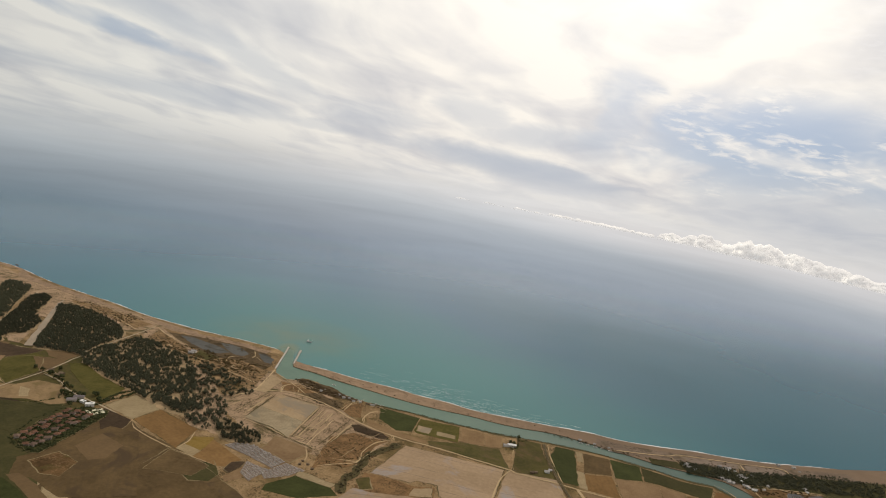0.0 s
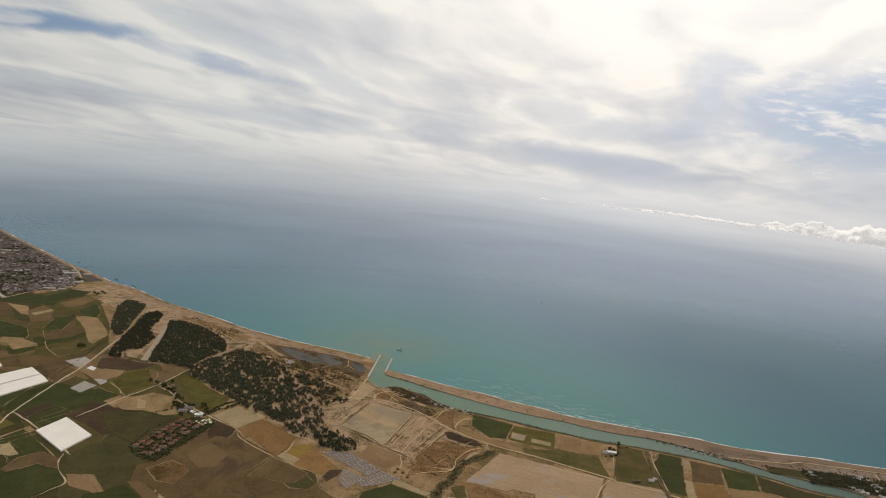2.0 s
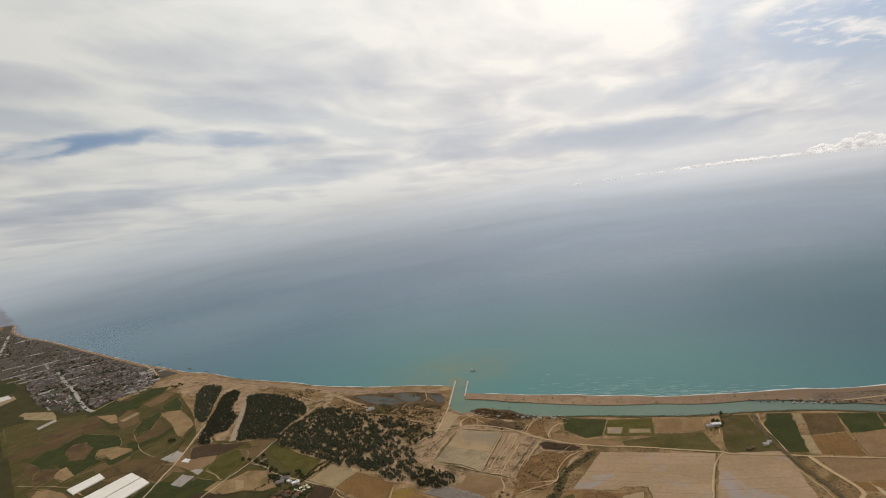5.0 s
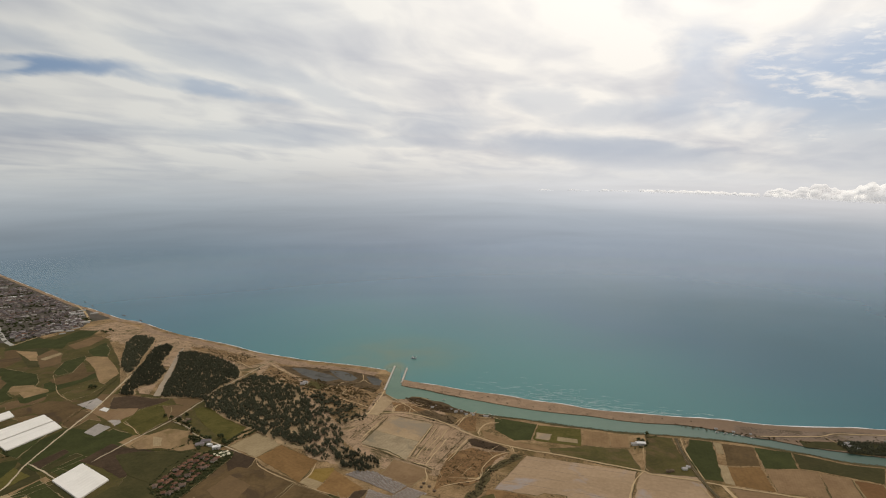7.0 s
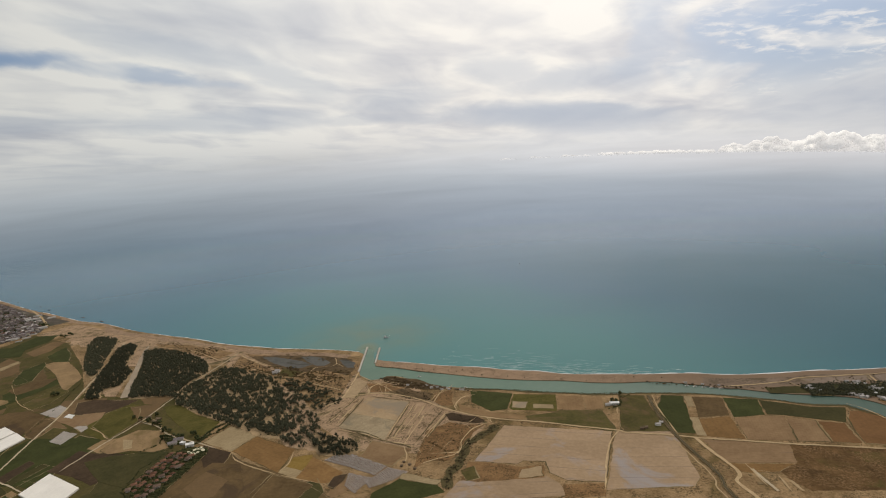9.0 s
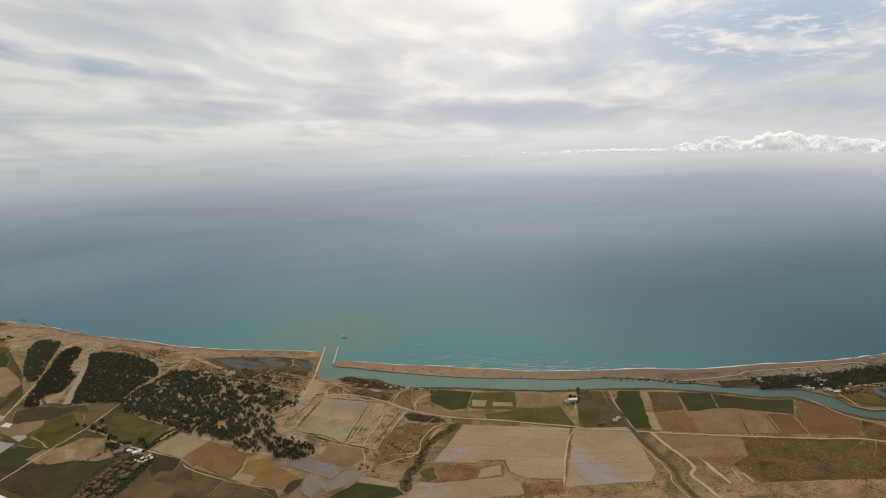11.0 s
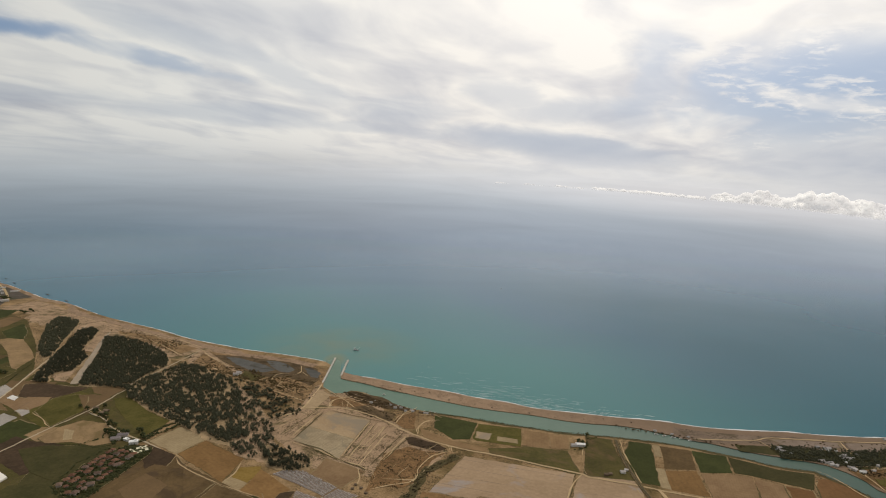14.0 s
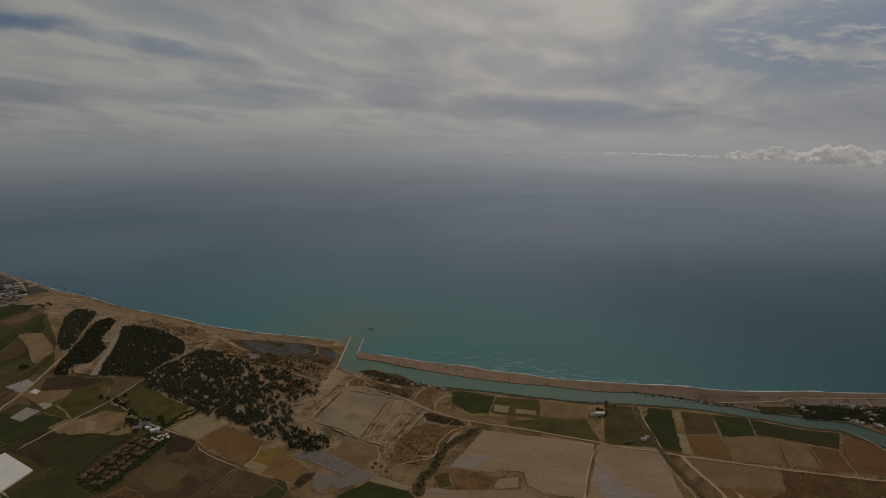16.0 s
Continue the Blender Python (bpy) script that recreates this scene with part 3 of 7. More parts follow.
def wavy(points, step, amount, rnd, closed=False):
    """A polyline with more points and a slightly uneven course."""
    pts = list(points) + ([points[0]] if closed else [])
    res = []
    for (ax, ay), (bx, by) in zip(pts, pts[1:]):
        n = max(1, int(math.hypot(bx - ax, by - ay) / step))
        for i in range(n):
            t = i / n
            k = amount if i else 0.0
            res.append((ax + (bx - ax) * t + rnd.uniform(-k, k), ay + (by - ay) * t + rnd.uniform(-k, k)))
    if not closed:
        res.append(pts[-1])
    return res


def curved(points, step=12.0):
    """A smooth course through the points."""
    p = [Vector(q) for q in points]
    p = [p[0] * 2 - p[1]] + p + [p[-1] * 2 - p[-2]]
    res = []
    for i in range(1, len(p) - 2):
        n = max(1, int((p[i + 1] - p[i]).length / step))
        for k in range(n):
            t = k / n
            a, b, c, d = p[i - 1], p[i], p[i + 1], p[i + 2]
            q = 0.5 * ((2 * b) + (c - a) * t + (2 * a - 5 * b + 4 * c - d) * t * t + (3 * b - a - 3 * c + d) * t ** 3)
            res.append((q.x, q.y))
    res.append(tuple(p[-2]))
    return res


def slab(poly, z0, z1):
    """Vertices and faces of a flat prism over a polygon."""
    if sum(a[0] * b[1] - b[0] * a[1] for a, b in zip(poly, poly[1:] + poly[:1])) < 0:
        poly = poly[::-1]
    n = len(poly)
    verts = [(x, y, z0) for x, y in poly] + [(x, y, z1) for x, y in poly]
    faces = [tuple(range(n, 2 * n))] + [(i, (i + 1) % n, n + (i + 1) % n, n + i) for i in range(n)]
    return verts, faces


def ribbon(points, left, right, zl, zr, fold=0.0):
    """A strip along a course; left and right are numbers or functions of the index."""
    verts, faces = [], []
    for i, (x, y) in enumerate(points):
        ax, ay = points[max(i - 1, 0)]
        bx, by = points[min(i + 1, len(points) - 1)]
        d = Vector((bx - ax, by - ay)).normalized()
        nx, ny = -d.y, d.x
        l = left(i) if callable(left) else left
        r = right(i) if callable(right) else right
        verts += [(x + nx * l, y + ny * l, zl), (x + nx * (l - r) / 2, y + ny * (l - r) / 2, max(zl, zr) + fold), (x - nx * r, y - ny * r, zr)]
        if i:
            k = 3 * i
            faces += [(k - 3, k - 2, k + 1, k), (k - 2, k - 1, k + 2, k + 1)]
    return verts, [f[::-1] for f in faces]


LAND = 1.0

# ---- the plan: shore, banks, woods and built places, in metres ----
COAST_WEST = [(-3240, 3912), (-2353, 3073), (-1835, 2572), (-1441, 2194), (-1179, 1942), (-1100, 1880), (-929, 1725), (-834, 1662), (-687, 1534), (-586, 1459), (-497, 1400), (-410, 1331), (-336, 1287), (-266, 1249), (-203, 1225), (-140, 1198), (-94, 1173), (-79, 1188)]
CHANNEL_WEST = [(-80, 1153), (-82, 1117), (-84, 1057), (-81, 1029)]
BANK_SOUTH = [(-62, 997), (-43, 987), (-34, 1013), (-9, 1003), (20, 971), (48, 946), (75, 930), (102, 917), (137, 905), (171, 890), (203, 875), (244, 860), (283, 845), (315, 838), (359, 829), (408, 815), (436, 804), (456, 795), (516, 761), (537, 744), (568, 730), (590, 724), (599, 702), (608, 683), (616, 659), (633, 640), (658, 624), (678, 619)]
COAST_EAST = [(-57, 1113), (-21, 1087), (11, 1073), (62, 1042), (131, 1012), (177, 984), (223, 965), (265, 939), (308, 925), (351, 913), (392, 901), (459, 886), (499, 868), (542, 857), (588, 850), (636, 847), (680, 837), (726, 830), (774, 826), (828, 827), (862, 828), (903, 828)]
BANK_NORTH = [(-55, 1075), (-36, 1062), (-20, 1055), (1, 1041), (21, 1025), (60, 1003), (79, 991), (126, 964), (170, 941), (214, 924), (257, 910), (297, 891), (338, 878), (380, 871), (411, 859), (438, 842), (465, 829), (531, 784), (563, 769), (597, 755), (622, 740), (633, 723), (641, 699), (639, 676), (650, 659), (676, 655), (704, 663), (725, 668)]
TOWN_STREET = [(-1636, 2127), (-1437, 1892), (-1276, 1709), (-1089, 1484), (-1014, 1410)]
TOWN_LANE = [(-1179, 1942), (-1081, 1821), (-985, 1683)]
CANAL = [(357, 819), (347, 774), (341, 730), (338, 690), (338, 642), (339, 589), (332, 569), (332, 542), (332, 461)]
STRIP = [(-585, 1373), (-562, 1295), (-485, 1033), (-497, 1032), (-548, 1214), (-579, 1326)]
STRIP_TOP = [(-605, 1362), (-615, 1417), (-565, 1360), (-556, 1318), (-530, 1210), (-567, 1220), (-576, 1244), (-587, 1298)]
APRON = [(-548, 1074), (-534, 1093), (-524, 1103), (-515, 1069), (-511, 1043), (-530, 1048)]
WOOD_A = [(-699, 1319), (-742, 1414), (-755, 1485), (-736, 1487), (-689, 1450), (-661, 1359), (-615, 1199), (-613, 1166), (-645, 1209), (-675, 1259)]
WOOD_B = [(-652, 1369), (-634, 1395), (-606, 1367), (-589, 1298), (-579, 1244), (-565, 1213), (-540, 1180), (-528, 1103), (-549, 1092), (-548, 1071), (-533, 1043), (-567, 1047), (-579, 1085), (-602, 1174), (-631, 1291)]
WOOD_C = [(-569, 1313), (-539, 1319), (-484, 1286), (-437, 1238), (-393, 1179), (-381, 1131), (-399, 1073), (-402, 1035), (-397, 1011), (-430, 1023), (-479, 1030), (-494, 1070), (-529, 1203)]
HEDGE_A = [(-296, 824), (-292, 840), (-285, 861), (-272, 877)]
HEDGE_B = [(-413, 806), (-380, 806), (-347, 796), (-329, 804)]
HEDGE_C = [(-345, 836), (-334, 818), (-327, 808), (-337, 829)]
WOOD_D = [(-394, 1014), (-379, 1068), (-346, 1141), (-300, 1111), (-245, 1057), (-217, 997), (-198, 923), (-180, 856), (-173, 797), (-215, 825), (-264, 871), (-324, 923), (-371, 967)]
WOOD_F = [(-245, 1057), (-214, 1014), (-180, 968), (-157, 910), (-140, 884), (-124, 814), (-120, 757), (-157, 775), (-173, 797), (-180, 856), (-198, 923), (-217, 997)]
WOOD_G = [(-128, 803), (-98, 789), (-67, 758), (-68, 736), (-90, 730), (-117, 744), (-128, 769)]
WOOD_E = [(-241, 1063), (-213, 1050), (-166, 1009), (-104, 940), (-105, 906), (-141, 889), (-157, 910), (-180, 968), (-214, 1014)]
SCRUB_A = [(-578, 1392), (-479, 1348), (-409, 1289), (-356, 1252), (-378, 1191), (-452, 1272), (-541, 1330)]
SCRUB_B = [(-343, 1226), (-294, 1169), (-261, 1124), (-228, 1063), (-248, 1070), (-302, 1118), (-342, 1163)]
SCRUB_C = [(-216, 1062), (-185, 1061), (-128, 1016), (-96, 1015), (-105, 945), (-167, 1012)]
DYKES = [(-135, 886), (-107, 925), (-69, 924), (-102, 823), (-130, 844)]
GULLY = [(121, 773), (109, 758), (79, 732), (70, 711), (60, 679), (48, 662), (39, 628)]
RESORT = [(-338, 695), (-338, 750), (-314, 796), (-302, 804), (-274, 797), (-271, 776), (-298, 665), (-309, 664), (-323, 677)]
TOWN_NEAR = [(-1623, 1950), (-1772, 2345), (-1745, 2446), (-1380, 2101), (-1168, 1894), (-999, 1716), (-963, 1610), (-1010, 1510), (-1034, 1448), (-1097, 1428), (-1295, 1581)]
TOWN_FAR = [(-4500, 5150), (-3500, 3350), (-2032, 2110), (-1904, 2074), (-1808, 2124), (-1642, 1973), (-1772, 2345), (-1745, 2446), (-2199, 2870), (-3082, 3696)]
GROVE_EAST = [(576, 800), (620, 792), (667, 780), (719, 781), (782, 781), (856, 781), (952, 782), (890, 727), (792, 726), (739, 735), (680, 737), (641, 732), (626, 745), (602, 754), (571, 761)]
GREENHOUSE_A = [(-476, 718), (-466, 765), (-405, 718), (-414, 670)]
GREENHOUSE_B = [(-672, 863), (-635, 946), (-603, 919), (-635, 838)]
GREENHOUSE_C = [(-632, 836), (-600, 917), (-572, 891), (-598, 808)]
GREENHOUSE_D = [(-728, 912), (-705, 965), (-680, 941), (-700, 888)]
BARN = [(291, 801), (307, 800)]
FARM = [(329, 723), (311, 719), (305, 717), (336, 729)]
HOTEL = [(706, 712), (693, 690), (702, 674), (728, 709)]
HOTEL_B = [(736, 705), (716, 678), (742, 683), (766, 712)]
HUTS = [(587, 790), (648, 794), (659, 787), (622, 751), (667, 767), (658, 721), (778, 821), (803, 815), (630, 745), (664, 757)]
POOL = [(-288, 789), (-303, 808), (-316, 818), (-309, 817), (-326, 830), (-331, 820)]
SHIP = [(-38, 1257)]
JETTY_W = [(-85, 1051), (-76, 1200)]
JETTY_E = [(-56, 1092), (-50, 1187)]
FARBOATS = [(422, 2037)]
YARD = [(371, 586), (371, 568), (382, 575), (381, 565), (396, 573)]
BANKBOATS = [(6, 961), (30, 947), (43, 939), (57, 931), (70, 925), (84, 920), (93, 917), (101, 912), (430, 845), (440, 838), (451, 833), (461, 829), (472, 824), (26, 999)]
BEACHHUTS = [(31, 1031), (101, 1007), (131, 972), (172, 954), (224, 926), (290, 899), (367, 895), (-138, 1133), (-242, 1086), (-10, 1054), (51, 1021), (76, 1011), (114, 989), (151, 971), (198, 940), (254, 917), (318, 900), (335, 894), (407, 882), (21, 1037), (90, 1002)]
BUSHBANK = [(119, 909), (163, 895), (204, 877), (252, 857), (283, 845), (324, 839)]
FARMSTEAD = [(-405, 925), (-386, 915), (-389, 906)]
SHED = [(-242, 1086), (-239, 1095)]
CLUTTER = [(-7, 697), (0, 689), (-10, 688), (6, 678)]
BANKHUTS = [(35, 947), (40, 949), (46, 941), (51, 936), (55, 938), (62, 931), (67, 928), (73, 925), (80, 918), (87, 915), (94, 910), (40, 936), (58, 923), (-30, 979), (-23, 989)]
STRIPS = [(-1998, 2344), (-1868, 2247), (-1835, 2292), (-1817, 2338), (-1793, 2129), (-1712, 2151), (-1581, 2019), (-1726, 2023), (-1713, 2087), (-2132, 2665), (-1483, 2015), (-1475, 2051), (-1409, 1901), (-1318, 1848), (-1237, 1758), (-1520, 1966), (-1624, 1977), (-1307, 1775), (-2431, 2821), (-2745, 3354)]
WHITEHALLS = [(-1116, 1804), (-1082, 1783), (-1039, 1692), (-991, 1656), (-1006, 1592), (-998, 1553)]
ROWS = [(-1363, 1699), (-1338, 1696), (-1311, 1683), (-1273, 1659), (-1280, 1604), (-1244, 1587), (-1220, 1575), (-1191, 1562), (-1221, 1523), (-1229, 1623), (-1135, 1494)]
TERRACE = [(661, 767), (660, 758), (675, 770), (653, 747), (649, 735), (650, 726), (656, 719), (675, 724), (648, 786), (655, 781), (619, 752), (625, 747), (633, 748), (756, 736), (753, 729), (581, 787), (585, 782), (591, 781), (593, 775), (658, 790), (662, 786), (667, 781), (628, 741), (633, 738), (674, 760), (689, 770), (650, 731), (655, 721), (692, 737), (803, 802), (753, 727)]

# ---- sea, land, beach ----
grid = [(-30000 + 1000 * i, -9000 + 1000 * j, 0) for j in range(50) for i in range(61)]
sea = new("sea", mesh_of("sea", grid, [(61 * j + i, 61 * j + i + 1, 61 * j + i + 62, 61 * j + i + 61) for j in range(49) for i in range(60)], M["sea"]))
tagged(sea, "hazy blue sea turning turquoise towards the sandy shore", "sea", kind="structure")

shore_west = curved([(-9000, 11200), (-4152, 5031)] + COAST_WEST[:-1])
mainland = shore_west + CHANNEL_WEST + curved(BANK_SOUTH) + [(760, 600), (1300, 470), (9000, -1500), (9000, -9000), (-9000, -9000)]
v, f = slab(mainland, -3.0, LAND)
ground = tagged(new("ground", mesh_of("ground", v, f, M["ground"])), "dry brown coastal plain with scrub and bare earth", "ground", kind="structure")
shore_east = curved(COAST_EAST)
spit_poly = shore_east + [(1250, 870), (2200, 980), (9000, 2500), (9000, -1200), (1300, 530), (800, 660)] + curved(BANK_NORTH)[::-1]
v, f = slab(spit_poly, -3.0, LAND)
tagged(new("sand_spit", mesh_of("sand_spit", v, f, M["sand"])), "long narrow spit of brown sand between river and sea", "spit", kind="structure")
RN = random.Random(3)
v, f = ribbon(shore_west, 7, lambda i: (58 if shore_west[i][0] > -260 else 34 if shore_west[i][0] > -780 else 16) + 6 * math.sin(i * 0.31) + 4 * math.sin(i * 1.3), -0.3, LAND + 0.06, 0.15)
tagged(new("beach", mesh_of("beach", v, f, M["sand"])), "broad strip of brown sand along the open sea", "beach", kind="structure")
v, f = ribbon(shore_east[2:], 6, 14, -0.3, LAND + 0.06, 0.15)
tagged(new("beach", mesh_of("beach", v, f, M["sand"])), "seaward edge of the sand spit", "beach", kind="structure")
rv = [(-89, 1186), (-76, 1196), (-64, 1180), (-55, 1080), (60, 1020), (330, 900), (480, 850), (620, 780), (760, 690), (1400, 540), (1400, 430), (660, 600), (560, 690), (430, 780), (150, 870), (-40, 970), (-95, 1000)]
v, f = slab(rv, -1.0, 0.06)
tagged(new("river", mesh_of("river", v, f, M["river"])), "grey-green river running behind the sand spit to the sea", "river", kind="structure")
dunes = [(-92, 1050), (-110, 935), (-155, 880), (-75, 740), (0, 720), (60, 690), (112, 785), (60, 850), (30, 890), (20, 955), (-30, 1000), (-70, 1000)]


def foam_line(course, name, label, breaks, rnd, wide=1.0):
    """Broken lines of foam where the small waves run out."""
    verts, faces = [], []
    i = 0
    while i < len(course) - 2:
        run = rnd.randint(2, 7)
        seg = course[i:i + run + 1]
        if len(seg) > 1 and rnd.random() > breaks:
            seg = wavy(seg, 4, 0.6, rnd)
            o, wd = rnd.uniform(3.0, 4.6), rnd.uniform(1.0, 2.2) * wide
            n = len(seg)
            vv, ff = ribbon(seg, lambda k: o + wd * math.sin(math.pi * (k + 0.3) / n), lambda k: -o + wd * 0.5, 0.14, 0.14)
            faces += [tuple(q + len(verts) for q in face) for face in ff]
            verts += vv
        i += run
    tagged(new(name, mesh_of(name, verts, faces, M["foam"])), label, "surf", kind="stuff")


foam_line(shore_west, "surf", "thin broken line of white surf on the open beach", 0.1, RN, 0.7)
foam_line(shore_east[3:], "surf", "white surf along the outer edge of the spit", 0.0, RN, 1.25)
crest_v, crest_f = [], []
SHORE_X, SHORE_Y = [q[0] for q in shore_east], [q[1] for q in shore_east]
for _ in range(190):
    x = RN.gauss(255, 70)
    y = float(np.interp(x, SHORE_X, SHORE_Y)) + 6 + abs(RN.gauss(0, 48)) * min(1.0, max(0.3, (420 - x) / 150))
    n, l = RN.uniform(0.35, 0.95), RN.uniform(6, 24)
    course = [(x + l * (k / 6 - 0.5), y - 0.35 * l * (k / 6 - 0.5) + RN.uniform(-0.7, 0.7)) for k in range(7)]
    vv, ff = ribbon(course, lambda k: n * math.sin(math.pi * (k + 0.2) / 6.4), lambda k: 0.1, 0.12, 0.12)
    crest_f += [tuple(q + len(crest_v) for q in face) for face in ff]
    crest_v += vv
tagged(new("wave_crests", mesh_of("wave_crests", crest_v, crest_f, M["crest"])), "small pale wave crests off the spit", "waves", kind="stuff")

# ---- fields ----
LABEL = {
    "softgrey": "bare pinkish-grey plot behind the beach",
    "furrowed": "grey stubble plot in fine drill rows",
    "pale": "pale stubble field with faint drill rows", "rough": "rough brown ground with dry brush", "brushland": "dark dry brush behind the dunes", "pasture": "fenced yellow-green paddock", "softbrown": "bare brown stubble field", "greyfield": "large pale grey-tan bare field", "umber": "ploughed umber field of bare soil", "umberpink": "pinkish brown tilled field with tracks",
    "sandy": "flat plot of pale sandy earth", "mustard": "ochre patch of dry grass", "pinkish": "pinkish brown field in fine rows",
    "film": "large field with beds under pale plastic film", "greyfilm": "small plot under grey plastic film", "white": "plot covered with white film",
    "dark": "dark freshly ploughed field", "green": "dense green crop field", "meadow": "yellow-green meadow", "olive": "dull olive grass field",
    "deepolive": "dark olive crop field", "brownolive": "fallow brown and olive field", "brown": "small brown tilled plot", "orange": "orange-brown ploughed field by the river",
    "tan": "bare tan-coloured field", "marsh": "dark reedy marsh near the river mouth", "mud": "dark grey lagoon flat behind the beach", "pond": "small dark farm pond",
    "fallow": "weedy brown fallow ground with low scrub", "tunnel": "field of low grey plastic tunnels in rows",
}
NAME = {"rough": "rough_ground", "brushland": "brushland", "marsh": "marsh", "mud": "lagoon", "pond": "pond", "tunnel": "tunnel_field"}
STEP = [0]


def field(kind, poly):
    """One plot lying on the plain, with slightly uneven edges; rows follow its longest side."""
    STEP[0] += 1
    rnd = random.Random(100 + STEP[0])
    cx, cy = sum(p[0] for p in poly) / len(poly), sum(p[1] for p in poly) / len(poly)
    (ax, ay), (bx, by) = max(zip(poly, poly[1:] + poly[:1]), key=lambda e: math.dist(*e))
    if kind == "film":
        (ax, ay), (bx, by) = poly[0], poly[1]
    turn = math.degrees(math.atan2(by - ay, bx - ax)) + (80 if kind == "tunnel" else 0)
    edge = wavy(poly, 7, 0.9, rnd, closed=True)
    c, s = math.cos(-radians(turn)), math.sin(-radians(turn))
    local = [((x - cx) * c - (y - cy) * s, (x - cx) * s + (y - cy) * c) for x, y in edge]
    v, f = slab(local, 0.0, 0.10 + 0.0015 * STEP[0])
    soil = M["tunnelsoil" if kind == "tunnel" else kind]
    if kind == "tunnel":
        ob = base("tunnel_field", cx, cy, LAND, turn, LABEL[kind], "field", "farm fields")
        part("soil", mesh_of("soil", v, f, soil), soil, ob)
        y0, y1 = min(q[1] for q in local), max(q[1] for q in local)
        y = y0 + 1.0
        while y < y1:
            xs = []
            for (px, py), (qx, qy) in zip(local, local[1:] + local[:1]):
                if (py > y) != (qy > y):
                    xs.append(px + (qx - px) * (y - py) / (qy - py))
            xs.sort()
            for x0, x1 in zip(xs[::2], xs[1::2]):
                x0 += 0.7
                x1 -= 0.7
                while x1 - x0 > 1.5:
                    e = min(x1, x0 + rnd.uniform(3.0, 5.0))
                    vv, ff = [], []
                    for k, x in enumerate((x0, e)):
                        for j in range(6):
                            a = math.pi * j / 5
                            vv.append((x, y + 0.62 * math.cos(a), 0.3 + 0.75 * math.sin(a)))
                    ff = [(j, j + 1, j + 7, j + 6) for j in range(5)] + [(5, 4, 3, 2, 1, 0), (6, 7, 8, 9, 10, 11)]
                    part("tunnel", mesh_of("tunnel", vv, ff, M["tunnelfilm"], False), M["tunnelfilm"], ob)
                    x0 = e + 1.3
            y += 2.9
        return ob
    ob = new(NAME.get(kind, "field"), mesh_of("field", v, f, soil))
    ob.matrix_basis = pose(cx, cy, LAND, 0, 0, turn)
    if kind not in NAME and rnd.random() < 0.5:
        line = wavy(local, 6, 0.7, rnd, closed=True)
        line.append(line[0])
        o = rnd.uniform(0, 99)
        h = [max(0.0, 1.5 * noise.noise((k * 0.35, o, 0.5)) + 0.25) for k in range(len(line))]
        z = 0.12 + 0.0015 * STEP[0]
        vv, ff = ribbon(line, lambda i: h[i], lambda i: h[-1 - i], z, z, 0.03)
        part("verge", mesh_of("verge", vv, ff, M[rnd.choice(("verge", "verge_dry", "verge_dry"))]), None, ob, "uneven weedy verge")
    return tagged(ob, LABEL[kind], {"marsh": "marsh", "mud": "lagoon", "rough": "ground", "brushland": "ground"}.get(kind, "field"), "farm fields" if kind not in NAME else "")


def road(kind, width, points):
    """A dirt track with uneven edges."""
    STEP[0] += 1
    rnd = random.Random(STEP[0])
    width *= 0.8 if kind == "lane" or width < 2.4 else 0.66
    dark = kind == "dyke"
    o = rnd.uniform(0, 99)
    course = [(x + 1.1 * noise.noise((x / 14, y / 14, o)), y + 1.1 * noise.noise((x / 14, y / 14, o + 9))) for x, y in curved(points, 3.5)]
    n = len(course)
    end = [min(1.0, 0.25 + 0.2 * min(k, n - 1 - k)) if width < 3.0 else 1.0 for k in range(n)]
    rag = 0.12 if width > 6 else 0.5 if width > 2.9 else 1.0
    h = [[width / 2 * end[k] * (1.0 + rag * 0.5 * noise.noise((k * 0.22, o, s)) + rag * rnd.uniform(-0.25, 0.25)) for k in range(n)] for s in (0.5, 7.5)]
    if width < 2.0:
        h = [[q * min(1.0, max(0.12, 0.95 + 1.8 * noise.noise((k * 0.11, o, 3.3)))) for k, q in enumerate(side)] for side in h]
    z = LAND + 0.36 + 0.001 * STEP[0]
    v, f = ribbon(course, lambda i: h[0][i], lambda i: h[1][i], z, z, 0.03)
    if dark:
        ob = new("dyke", mesh_of("dyke", v, f, M["verge"]))
        tagged(ob, "low weedy dyke beside a field", "dyke", kind="structure")
        return
    wide = width >= 3.0
    ob = new("dirt_road" if wide else "farm_track", mesh_of("road", v, f, M["asphalt" if width > 6 else kind]))
    tagged(ob, "pale unpaved road across the plain" if wide else "narrow pale farm track", "road" if wide else "track", kind="structure")


west_plain = [(-8000, 9300), (-4200, 4900), (-2600, 3050), (-1600, 2040), (-1200, 1650), (-950, 1450), (-880, 1390), (-820, 1150), (-640, 960), (-560, 860), (-470, 760), (-400, 640), (-200, 480), (-150, 200), (-3000, -300), (-9000, 3000)]
v, f = slab(wavy(west_plain, 60, 8, RN, True), LAND - 0.5, LAND + 0.04)
tagged(new("farmland", mesh_of("farmland", v, f, M["deepolive"])), "dull green farmland west of the woods", "farmland", kind="structure")
v, f = slab(wavy(dunes, 14, 3, RN, True), LAND - 0.5, LAND + 0.05)
tagged(new("dunes", mesh_of("dunes", v, f, M["dune"])), "rough sandy ground patched with dry brush", "dunes", kind="structure")
tail = [q for q in shore_west if q[0] > -900]
v, f = ribbon(tail, -30, lambda i: 125 + 14 * math.sin(i * 0.4) + 9 * math.sin(i * 1.7), LAND + 0.05, LAND + 0.05)
